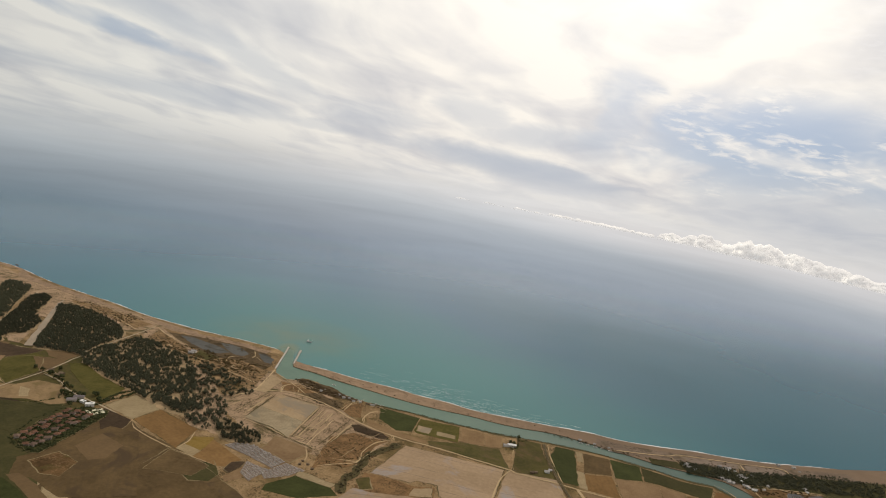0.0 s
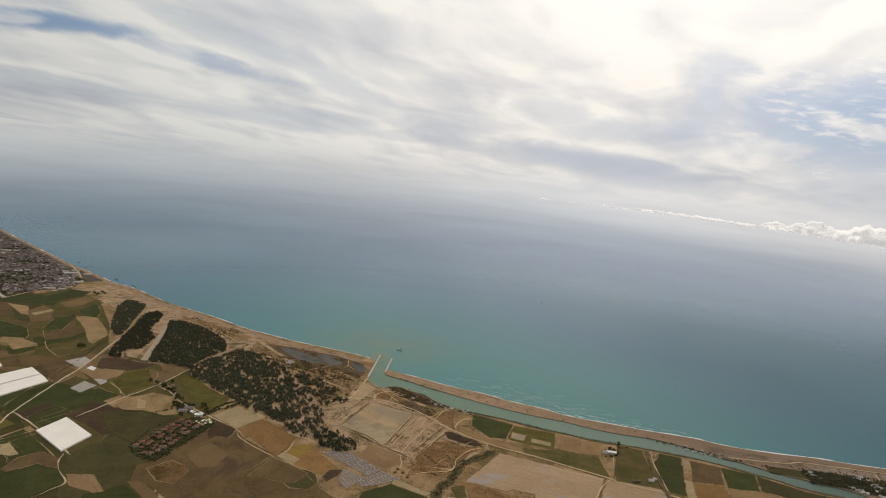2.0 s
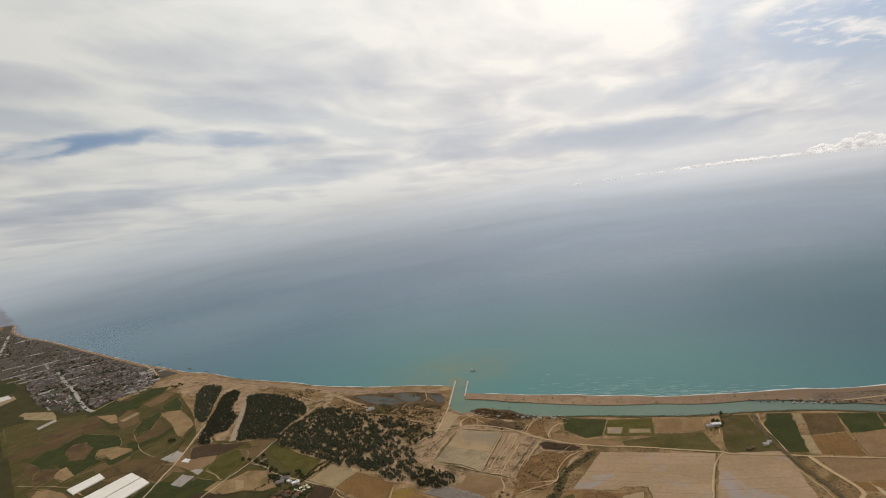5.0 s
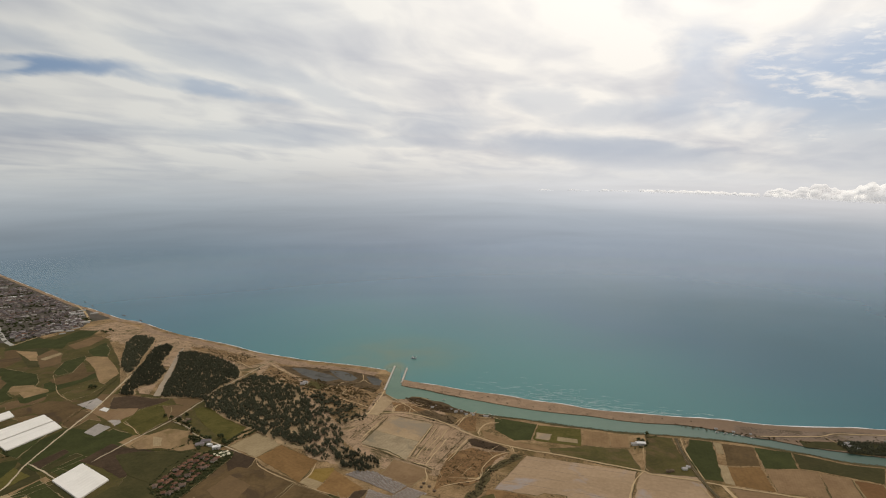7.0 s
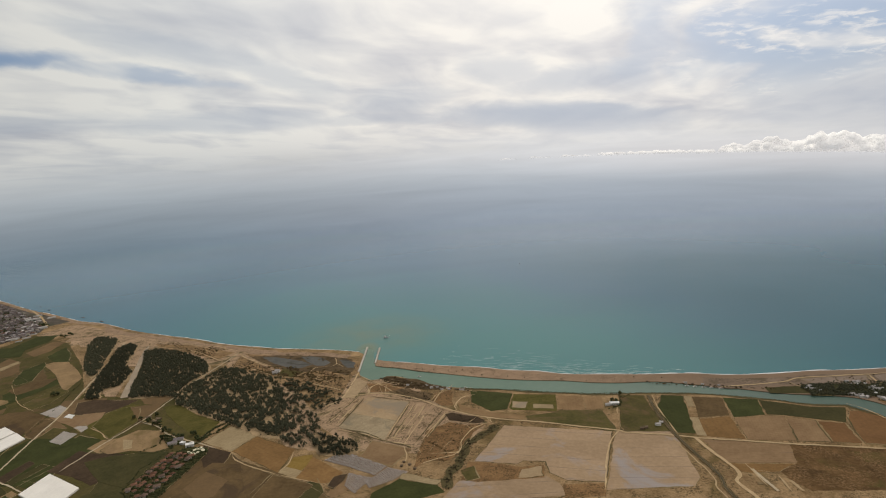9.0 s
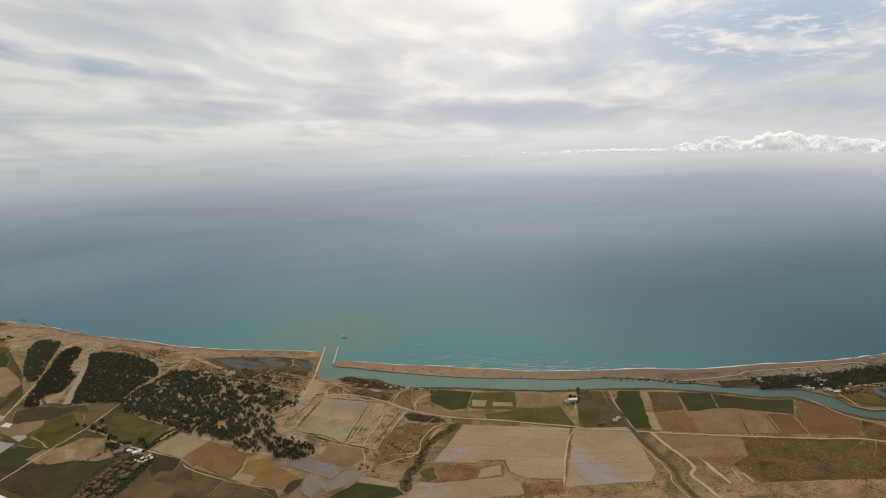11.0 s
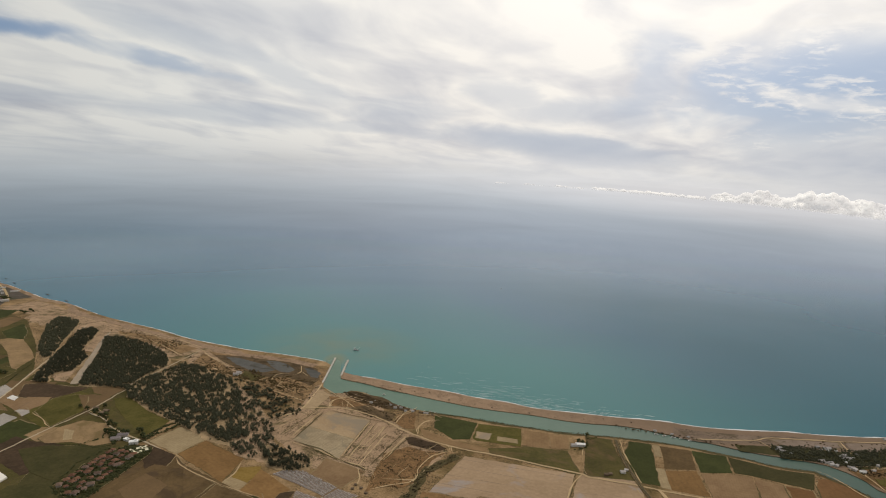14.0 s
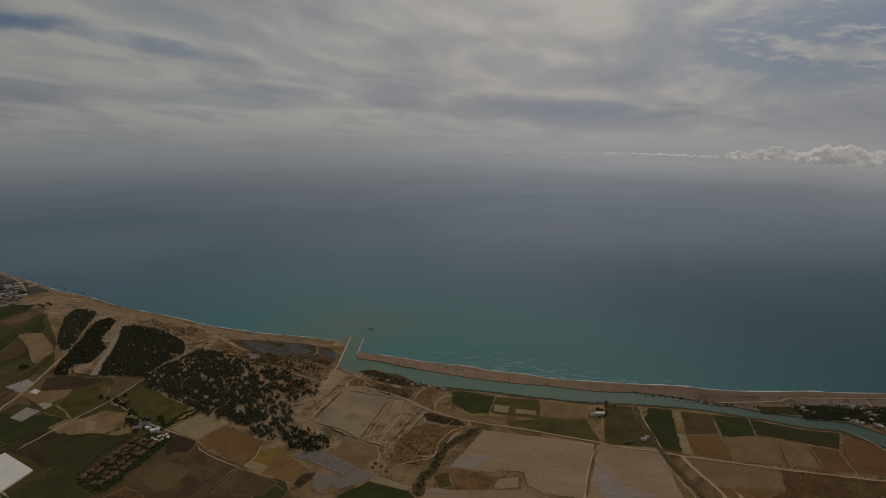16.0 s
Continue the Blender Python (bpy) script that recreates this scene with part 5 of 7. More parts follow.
field("olive", [(-413, 916), (-398, 941), (-363, 906), (-320, 855), (-299, 833), (-303, 822), (-345, 851), (-372, 883)])
field("tan", [(-430, 821), (-423, 859), (-403, 883), (-367, 873), (-342, 843), (-331, 810), (-349, 801), (-384, 813), (-414, 809)])
field("pale", [(-413, 854), (-397, 848), (-386, 821), (-397, 818)])
field("deepolive", [(-436, 791), (-410, 802), (-379, 802), (-345, 793), (-328, 801), (-328, 761), (-334, 726), (-351, 710), (-389, 731)])
road("lane", 2.8, [(-413, 914), (-390, 898), (-372, 883), (-353, 858), (-323, 834), (-296, 817), (-263, 792)])
road("dirt", 1.8, [(-488, 911), (-461, 888), (-446, 869), (-435, 859)])
field("greyfilm", [(-610, 994), (-595, 1026), (-572, 1008), (-569, 967)])
field("greyfilm", [(-527, 873), (-525, 908), (-497, 892), (-503, 858)])
field("greyfilm", [(-516, 917), (-506, 930), (-491, 911), (-494, 897)])
field("white", [(-557, 967), (-556, 981), (-541, 973), (-539, 957)])
field("umberpink", [(-530, 934), (-529, 973), (-494, 973), (-489, 945), (-497, 920), (-513, 922)])
field("brownolive", [(-584, 911), (-594, 967), (-565, 959), (-555, 911), (-558, 886)])
field("deepolive", [(-514, 759), (-494, 799), (-481, 792), (-503, 744)])
field("tan", [(-755, 1059), (-745, 1093), (-714, 1078), (-704, 1065), (-726, 1031)])
road("dirt", 2.5, [(-71, 924), (-103, 825)])
road("dirt", 1.7, [(-75, 929), (-117, 837)])
road("dirt", 1.36, [(-84, 924), (-130, 854)])
road("dirt", 1.36, [(-105, 908), (-132, 864)])
road("dirt", 2.5, [(-101, 813), (-59, 786), (-30, 759), (0, 743)])
road("dirt", 1.7, [(4, 881), (-30, 770)])
road("dirt", 1.87, [(18, 872), (-23, 760)])
road("dirt", 1.7, [(24, 863), (-14, 770)])
road("dirt", 1.87, [(38, 864), (0, 764), (-6, 743)])
road("dirt", 1.53, [(59, 834), (9, 736)])
road("dirt", 2.25, [(-31, 760), (-6, 743), (12, 730)])
road("dirt", 2.0, [(12, 730), (15, 711), (4, 691)])
road("dirt", 2.5, [(-211, 1037), (-198, 1061), (-174, 1054)])
road("dirt", 2.25, [(-174, 1054), (-174, 1086), (-158, 1099), (-138, 1092)])
road("dirt", 2.25, [(-137, 1148), (-131, 1112), (-138, 1092)])
road("dirt", 1.875, [(-131, 1112), (-114, 1084)])
road("dirt", 2.25, [(-167, 1012), (-134, 988), (-102, 960)])
road("dirt", 2.0, [(-161, 1035), (-127, 1005)])
road("dirt", 3.25, [(-350, 1243), (-371, 1202), (-403, 1232), (-458, 1290), (-538, 1340), (-572, 1361)])
road("dirt", 3.0, [(-350, 1243), (-308, 1181), (-270, 1138)])
road("dirt", 2.75, [(-372, 1171), (-334, 1155), (-293, 1125), (-251, 1083)])
road("dirt", 2.75, [(-475, 1338), (-425, 1280), (-386, 1253)])
road("dirt", 3.0, [(-565, 1392), (-512, 1369), (-450, 1338), (-385, 1288)])
road("dirt", 2.25, [(-60, 931), (-60, 956), (-51, 974), (-32, 968), (2, 938)])
road("dirt", 2.0, [(-44, 963), (-40, 937)])
road("dirt", 2.0, [(-32, 968), (-35, 932)])
road("dirt", 2.5, [(39, 886), (47, 902), (65, 918), (76, 938)])
road("dirt", 2.25, [(74, 908), (101, 907), (112, 897)])
road("dirt", 2.5, [(74, 842), (76, 863), (86, 884)])
road("dirt", 2.0, [(83, 880), (103, 884)])
road("dirt", 2.25, [(25, 711), (61, 709), (65, 724)])
road("dirt", 1.875, [(-7, 740), (-3, 709), (-10, 692)])
road("dirt", 1.875, [(87, 766), (80, 787)])
road("dirt", 2.0, [(-165, 797), (-181, 835), (-183, 888), (-203, 936)])
road("dirt", 2.25, [(-141, 909), (-116, 920), (-103, 932)])
road("dirt", 2.0, [(-201, 988), (-174, 947), (-152, 927)])
road("dirt", 2.0, [(-752, 1474), (-729, 1510), (-654, 1460)])
road("dirt", 2.25, [(-403, 925), (-380, 901), (-361, 866)])
road("dyke", 2.2, [(-67, 921), (-99, 819)])
road("dyke", 1.8, [(-78, 926), (-119, 835)])
road("dyke", 2.2, [(-98, 815), (-59, 791), (-33, 762)])
road("dyke", 2, [(6, 885), (-27, 769)])
road("dyke", 1.8, [(14, 876), (-21, 770)])
road("dyke", 1.6, [(30, 865), (-10, 756)])
road("dyke", 1.8, [(53, 843), (7, 742)])
road("dyke", 1.6, [(62, 832), (15, 736)])
road("dyke", 2, [(-89, 813), (-50, 775), (-4, 741), (2, 731)])
road("dyke", 1.6, [(-62, 926), (2, 892), (28, 878)])
road("dirt", 1.2, [(26, 796), (34, 804), (41, 811), (49, 818)])
road("dirt", 1.2, [(40, 715), (47, 726), (54, 738), (61, 750)])
road("dirt", 1.2, [(78, 781), (86, 791), (94, 800), (102, 810)])
road("dirt", 1.2, [(30, 789), (37, 791), (45, 793), (52, 796)])
road("dirt", 1.2, [(23, 714), (30, 726), (37, 738), (44, 751)])
road("dirt", 1.2, [(22, 774), (29, 785), (36, 796), (44, 807)])
road("dirt", 1.2, [(70, 719), (77, 732), (85, 745), (93, 758)])
road("dirt", 2.5, [(654, 740), (651, 697), (648, 666), (679, 654), (722, 672), (770, 681)])
road("dirt", 2.5, [(671, 727), (701, 730), (728, 723), (794, 721)])
field("meadow", [(658, 703), (693, 687), (688, 665), (662, 677), (652, 689)])
field("softgrey", [(702, 808), (765, 803), (767, 783), (723, 780), (693, 782)])
field("softgrey", [(594, 822), (693, 810), (684, 790), (602, 799)])
road("dirt", 3, [(379, 609), (377, 586), (375, 562)])
road("dirt", 4, [(398, 578), (395, 563), (392, 546)])
road("dirt", 1.6, [(381, 592), (393, 586), (392, 572)])
field("dark", [(-97, 660), (-91, 680), (-75, 684), (-78, 669), (-89, 653)])

for poly, nm, lb in ((STRIP, "airstrip", "pale straight bare strip cut through the woods"), (STRIP_TOP, "clearing", "broad bare sandy clearing beside the strip"), (APRON, "clearing", "bare tan clearing at the end of the strip")):
    soil = M["gravel" if nm == "airstrip" else "dune"]
    v, f = slab(wavy(poly, 10, 1.0, RN, True), LAND, LAND + {"airstrip": 0.9}.get(nm, 0.82))
    tagged(new(nm, mesh_of(nm, v, f, soil)), lb, "clearing", kind="structure")
course = curved(CANAL, 10)
v, f = ribbon(course, 0.9, 0.9, LAND + 0.95, LAND + 0.95, 0.01)
tagged(new("canal", mesh_of("canal", v, f, M["canal"])), "dark straight irrigation canal", "canal", kind="structure")
for side, nm in ((2.0, "canal_bank"), (-2.0, "canal_bank")):
    v, f = ribbon(course, side + 0.7, -side + 0.7, LAND + 0.8, LAND + 0.8, 0.4)
    tagged(new(nm, mesh_of(nm, v, f, M["levee"])), "weedy earth bank of the canal", "bank", kind="structure")

# ---- trees ----


def clump(rnd, size, squash=0.8):
    """One lumpy clump of foliage."""
    bm = bmesh.new()
    bmesh.ops.create_icosphere(bm, subdivisions=1, radius=size)
    for q in bm.verts:
        q.co *= rnd.uniform(0.7, 1.25)
        q.co.z *= squash
    v = [tuple(q.co) for q in bm.verts]
    f = [tuple(x.index for x in p.verts) for p in bm.faces]
    bm.free()
    return v, f


def crown_data(rnd, height, width, kind):
    verts, faces = [], []
    n = {"pine": 8, "small": 5, "bush": 4}.get(kind, 6)
    for i in range(n):
        t = (i + 0.5) / n
        r = width * (0.42 if kind == "pine" else 0.30 if kind == "small" else 0.36) * math.sin(math.pi * (0.25 + 0.7 * t)) ** 0.8
        a = i * 2.4 + rnd.uniform(-0.5, 0.5)
        s = width * rnd.uniform(0.20, 0.32)
        v, f = clump(rnd, s)
        ox, oy, oz = r * math.cos(a), r * math.sin(a), height * (0.32 + 0.58 * t)
        faces += [tuple(q + len(verts) for q in p) for p in f]
        verts += [(x + ox, y + oy, z + oz) for x, y, z in v]
    return verts, faces


def trunk_data(height, r):
    verts, faces = [], []
    for k, (z, q) in enumerate(((0, 1.0), (0.35, 0.7), (0.75, 0.3))):
        for j in range(5):
            a = 2 * math.pi * j / 5
            verts.append((q * r * math.cos(a) + 0.1 * k, q * r * math.sin(a), z * height))
    faces += [(5 * k + j, 5 * k + (j + 1) % 5, 5 * k + 5 + (j + 1) % 5, 5 * k + 5 + j) for k in range(2) for j in range(5)]
    return verts, faces


TREES = []
rt = random.Random(11)
for i in range(8):
    pine = i < 5
    h, wd = (rt.uniform(5.0, 7.5), rt.uniform(4.2, 6.0)) if pine else (rt.uniform(4.0, 6.0), rt.uniform(4.5, 6.5))
    cv, cf = crown_data(rt, h, wd, "pine" if pine else "round")
    tv, tf = trunk_data(h, 0.25)
    TREES.append((h, mesh_of("crown", cv, cf, M["leaf" if pine else "leaf2"]), mesh_of("trunk", tv, tf, M["bark"]), (cv, cf, tv, tf)))
BUSH = []
for i in range(5):
    cv, cf = crown_data(rt, 1.6, 2.6, "bush")
    BUSH.append(([(x, y, max(z - 0.45, -0.1)) for x, y, z in cv], cf))


def tree(x, y, i, size, label, group):
    h, crown, trunk, _ = TREES[i]
    ob = base("pine_tree" if i < 5 else "tree", x, y, LAND, rt.uniform(0, 360), label, "tree", group)
    ob.scale = (size, size, size * rt.uniform(0.85, 1.15))
    part("trunk", trunk, None, ob)
    part("crown", crown, None, ob)
    return ob


def mass(name, places, shapes, material, label, category, lift=0.0, tall=1.0):
    """Many plants that nobody could count, in one mesh."""
    verts, faces = [], []
    arrays = [(np.array(v), f) for v, f in shapes]
    total = 0
    for x, y, s in places:
        a, f = arrays[rt.randrange(len(arrays))]
        t = rt.uniform(0, 6.283)
        c, q = math.cos(t), math.sin(t)
        b = np.stack([a[:, 0] * c - a[:, 1] * q, a[:, 0] * q + a[:, 1] * c, a[:, 2]], 1) * (s, s, s * tall) + (x, y, LAND + lift)
        verts.append(b)
        faces += [tuple(k + total for k in p) for p in f]
        total += len(b)
    if not verts:
        return
    ob = new(name, mesh_of(name, np.concatenate(verts).tolist(), faces, material))
    return tagged(ob, label, category, kind="stuff")


def rim(x, y, poly):
    """Distance from a point to the edge of an outline."""
    best = 1e9
    for (ax, ay), (bx, by) in zip(poly, poly[1:] + poly[:1]):
        dx, dy = bx - ax, by - ay
        t = min(1.0, max(0.0, ((x - ax) * dx + (y - ay) * dy) / (dx * dx + dy * dy)))
        best = min(best, math.hypot(x - ax - t * dx, y - ay - t * dy))
    return best


def thinned(places, poly, ragged, open_):
    """A wood with a ragged edge and narrow sandy openings between its rows."""
    out = []
    for x, y, s in places:
        if rim(x, y, poly) < ragged * (0.5 + noise.noise((x / 9, y / 9, 2.0))):
            continue
        u, w_ = 0.45 * x - 0.89 * y, 0.89 * x + 0.45 * y
        if noise.noise((u / 34, w_ / 7, 7.0)) + 0.5 * noise.noise((x / 5, y / 5, 3.0)) > open_ - 0.26 * min(1.0, max(0.0, (x + 330) / 130)):
            continue
        out.append((x, y, s))
    return out


def scatter(poly, per, rnd, grow=(0.75, 1.25), keep=None, gap=0.0):
    out = []
    for _ in range(int(area(poly) / per)):
        x, y = spot(poly, rnd)
        if keep and noise.noise((x / keep, y / keep, 0.3)) < gap:
            continue
        out.append((x, y, rnd.uniform(*grow)))
    return out


PINES = []
for i in range(7):
    PINES.append(crown_data(rt, rt.uniform(5.0, 7.5), rt.uniform(4.0, 5.6), "small"))
ROUND = [(t[3][0], t[3][1]) for t in TREES[5:]]
for level, (poly, per, gap) in enumerate(((WOOD_A, 14, -0.30), (WOOD_B, 14, -0.42), (WOOD_C, 12, -0.34), (WOOD_D, 12, -0.2), (WOOD_F, 13, -0.06), (WOOD_G, 12, -0.2))):
    cx, cy = sum(q[0] for q in poly) / len(poly), sum(q[1] for q in poly) / len(poly)
    poly = [(cx + (x - cx) * 1.07, cy + (y - cy) * 1.05) for x, y in poly]
    stand = thinned(scatter(poly, per * 0.41, rt, (0.40, 0.78), 8.0, gap + 0.02), poly, 5.0 if level < 3 else 2.0, 0.56 if level < 3 else 0.46)
    mass("pine_wood", stand, PINES, M["leaf"], "dense dark pine wood behind the dunes", "woodland", tall=1.35)
    v, f = slab(wavy(poly, 8, 3.5, rt, True), LAND - 0.5, LAND + 0.13 + 0.02 * level)
    tagged(new("wood_floor", mesh_of("wood_floor", v, f, M["dune" if level == 4 else "litter"])), "brown litter and sandy gaps under the pines", "ground", kind="structure")
loose = scatter(WOOD_E, 19, rt, (0.45, 0.9), 11.0, 0.0)
rt.shuffle(loose)
for x, y, s in loose[:280]:
    tree(x, y, rt.randrange(5), s, "single dark pine standing on sandy ground", "pines on the sand")
mass("pine_wood", loose[280:] + scatter(WOOD_E, 50, rt, (0.25, 0.5), 15.0, -0.1) + scatter(SCRUB_C, 70, rt, (0.25, 0.5), 14, 0.0), PINES, M["leaf"], "loose young pines and brush on sandy ground", "woodland")
GROVE_EDGE = [(590, 794), (630, 800), (685, 784), (691, 781), (765, 788), (858, 794), (887, 791), (832, 738), (798, 735), (731, 730), (674, 727), (644, 734), (627, 746), (598, 755), (573, 768)]
mass("pine_wood", scatter(GROVE_EDGE, 9, rt, (0.3, 0.62), 9, -0.2), PINES, M["leaf"], "dark low trees behind the eastern beach", "woodland")
mass("pine_wood", scatter(GROVE_EAST, 9, rt, (0.34, 0.66), 12, -0.2), PINES + ROUND, M["leaf"], "dark grove along the river's far bank", "woodland")

ROUGH = [(30, 880), (110, 795), (70, 735), (50, 690), (0, 690), (-5, 740), (20, 800)]
EASTROUGH = [(440, 655), (600, 615), (640, 560), (380, 500), (400, 600), (425, 610)]
BEHIND = [(-330, 1150), (-270, 1130), (-190, 1110), (-100, 1050), (-95, 1030), (-160, 1010), (-230, 1060), (-300, 1120)]
bush = scatter(ROUGH, 5, rt, (0.15, 0.55), 10, 0.0) + scatter(SCRUB_A, 12, rt, (0.2, 0.7), 16, -0.05) + scatter(SCRUB_B, 14, rt, (0.2, 0.7), 16, 0.0)
bush += scatter(SCRUB_C, 18, rt, (0.2, 0.6), 14, 0.0) + scatter(DYKES, 14, rt, (0.2, 0.7), 12, 0.1)
bush += scatter(EASTROUGH, 26, rt, (0.15, 0.45), 14, -0.1) + scatter(BEHIND, 22, rt, (0.6, 1.8), 18, 0.0)
bush += scatter([(-600, 1420), (-440, 1330), (-370, 1270), (-430, 1240), (-580, 1350)], 30, rt, (0.5, 1.4), 20, 0.0)
bush += scatter([(-340, 1240), (-150, 1180), (-140, 1120), (-250, 1200)], 40, rt, (0.5, 1.2), 20, 0.05)
copse = []
for poly in ([(-499, 1331), (-404, 1287), (-389, 1210), (-461, 1250)],
             [(-361, 1198), (-302, 1179), (-252, 1111), (-262, 1087), (-330, 1137)],
             [(-279, 1146), (-205, 1106), (-170, 1062), (-197, 1046), (-246, 1080)],
             [(-196, 1039), (-129, 1038), (-89, 996), (-97, 962), (-162, 994)],
             [(-18, 937), (48, 916), (49, 878), (-11, 906)],
             [(64, 823), (114, 799), (110, 780), (63, 805)]):
    copse += scatter(poly, 13, rt, (0.3, 0.95), 9, 0.0)
copse += scatter([(16, 728), (68, 817), (106, 777), (70, 705), (25, 679)], 16, rt, (0.3, 0.8), 8, 0.12)
mass("brush", copse, BUSH, M["thicket"], "dark brown thickets on the flats behind the beach", "brush")
mass("brush", bush, BUSH, M["scrub"], "dry brown brush scattered over rough ground", "brush")


def along(points, step, off, rnd, grow):
    out = []
    for x, y in wavy(points, step, step * 0.3, rnd):
        out.append((x + rnd.uniform(-off, off), y + rnd.uniform(-off, off), rnd.uniform(*grow)))
    return out


bed = curved(GULLY, 6)
v, f = ribbon(bed, lambda i: 6 + 2 * math.sin(i * 1.1), lambda i: 6 + 2 * math.sin(i * 1.7), LAND + 0.5, LAND + 0.5, 0.03)
tagged(new("gully", mesh_of("gully", v, f, M["verge"])), "dark overgrown gully beside the fields", "gully", kind="structure")
thicket = along(GULLY, 0.7, 5.0, rt, (0.3, 0.9)) + along(GULLY, 4.0, 3, rt, (0.8, 1.5))
mass("thicket", thicket, BUSH, M["thicket"], "dark tangled bushes in the gully", "bushes")
hedge = []
brown = along(GULLY, 0.6, 7.0, rt, (0.25, 0.8))
mass("brush", brown, BUSH, M["scrub"], "brown brush on the gully sides", "brush")
hedge += [q for q in along(curved(BANK_SOUTH)[4:], 3, 2.0, rt, (0.5, 1.1)) if noise.noise((q[0] / 23, q[1] / 23, 4)) > 0.3] + along(BUSHBANK, 2.5, 1.6, rt, (0.4, 1.0))
bank = [q for q in curved(BANK_SOUTH) if q[0] > 75]
v, f = ribbon(bank, -0.5, lambda i: 4.5 + 1.5 * math.sin(i * 0.9), LAND + 0.3, LAND + 0.3, 0.02)
tagged(new("bank_verge", mesh_of("bank_verge", v, f, M["verge"])), "weedy verge along the river bank", "verge", kind="structure")
fringe = [q for q in along(bank, 0.9, 1.6, rt, (0.25, 0.7)) if noise.noise((q[0] / 17, q[1] / 17, 0)) > -0.35]
mass("bank_reeds", fringe, BUSH, M["verge"], "low brown reeds along the river bank", "reeds")
hedge += along(HEDGE_A, 0.9, 1.8, rt, (0.6, 1.5)) + along(HEDGE_B, 0.8, 0.7, rt, (0.25, 0.6)) + along(HEDGE_C, 0.9, 2.0, rt, (0.7, 1.5))
hedge += along([(-296, 814), (-260, 880), (-290, 890)], 3, 3, rt, (1.0, 2.2)) + along([(-352, 856), (-330, 825), (-300, 812)], 2.5, 4, rt, (1.0, 2.4))
hedge += along([(-346, 698), (-347, 754), (-323, 800)], 4, 1.5, rt, (0.7, 1.3)) + along([(-279, 780), (-305, 668), (-316, 667), (-331, 680), (-346, 698)], 3, 1.5, rt, (0.8, 1.5))
hedge += along([(-686, 784), (-641, 696), (-627, 689), (-584, 689)], 1.2, 1.2, rt, (0.5, 1.2)) + along([(-651, 782), (-635, 700)], 1.2, 1.2, rt, (0.5, 1.2)) + along([(-644, 776), (-614, 774)], 1.2, 1.2, rt, (0.5, 1.2))
hedge += along([(-612, 825), (-585, 790)], 2.2, 3, rt, (0.8, 1.7)) + along([(-606, 775), (-560, 700)], 4, 3, rt, (0.6, 1.6))
hedge += along([(290, 790), (305, 795), (312, 812)], 3, 3, rt, (0.7, 1.6)) + along([(318, 822), (330, 826)], 3, 3, rt, (0.7, 1.4))
hedge += along([(-370, 806), (-351, 826), (-354, 850)], 3, 2, rt, (0.6, 1.4)) + along([(-240, 870), (-190, 815)], 4, 3, rt, (0.8, 1.6))
hedge += [q for q in along([(-572 - 6, 887), (-584 - 6, 991), (-603 - 6, 1085), (-620, 1150)], 2, 1.2, rt, (0.4, 0.9)) if noise.noise((q[1] / 20, 0, 0)) > -0.1]
hedge += [q for q in along([(-555 - 5, 775), (-572 - 5, 887)], 2, 1.0, rt, (0.3, 0.7)) if noise.noise((q[1] / 20, 3, 0)) > 0.0]
mass("hedge", hedge, BUSH, M["leaf2"], "dark hedges and bankside bushes between the fields", "hedge")
for off in (-2.6, 2.6):
    edge = [(x + off * 0.9, y + off * 0.35) for x, y in course]
    mass("canal_reeds", along(edge, 1.5, 0.4, rt, (0.2, 0.42)), BUSH, M["leaf2"], "dark reeds along the edge of the canal", "reeds", 0.9)
reeds = scatter([(-50, 1010), (-16, 1004), (14, 972), (42, 947), (30, 930), (-20, 960)], 8, rt, (0.6, 1.3)) + scatter([(-235, 1114), (-146, 1089), (-101, 1060), (-104, 1018), (-191, 1047)], 22, rt, (0.5, 1.2), 20, 0)
mass("reeds", reeds, BUSH, M["marsh"], "dark brown reeds at the river mouth", "reeds")
weeds = along([(-45, 1068), (0, 1040), (60, 1000)], 3, 1.5, rt, (0.4, 0.9)) + along([(380, 866), (430, 845), (500, 812), (540, 800)], 3, 5, rt, (0.5, 1.3))
weeds += scatter([(560, 800), (640, 790), (720, 790), (800, 780), (800, 800), (640, 815), (560, 815)], 60, rt, (0.5, 1.2))
mass("brush", weeds, BUSH, M["scrub"], "low brush along the inner edge of the spit", "brush")

# ---- buildings ----


def prism_roof(bm, sx, sy, z, rise, hip=0.0, eave=0.4):
    """A gabled or hipped roof with overhanging eaves."""
    a, b = sx / 2 + eave, sy / 2 + eave
    lo = [bm.verts.new(q) for q in ((-a, -b, z), (a, -b, z), (a, b, z), (-a, b, z))]
    up = [bm.verts.new((-a + hip, 0, z + rise)), bm.verts.new((a - hip, 0, z + rise))]
    for q in ((lo[0], lo[1], up[1], up[0]), (lo[2], lo[3], up[0], up[1]), (lo[1], lo[2], up[1]), (lo[3], lo[0], up[0]), (lo[3], lo[2], lo[1], lo[0])):
        bm.faces.new(q)


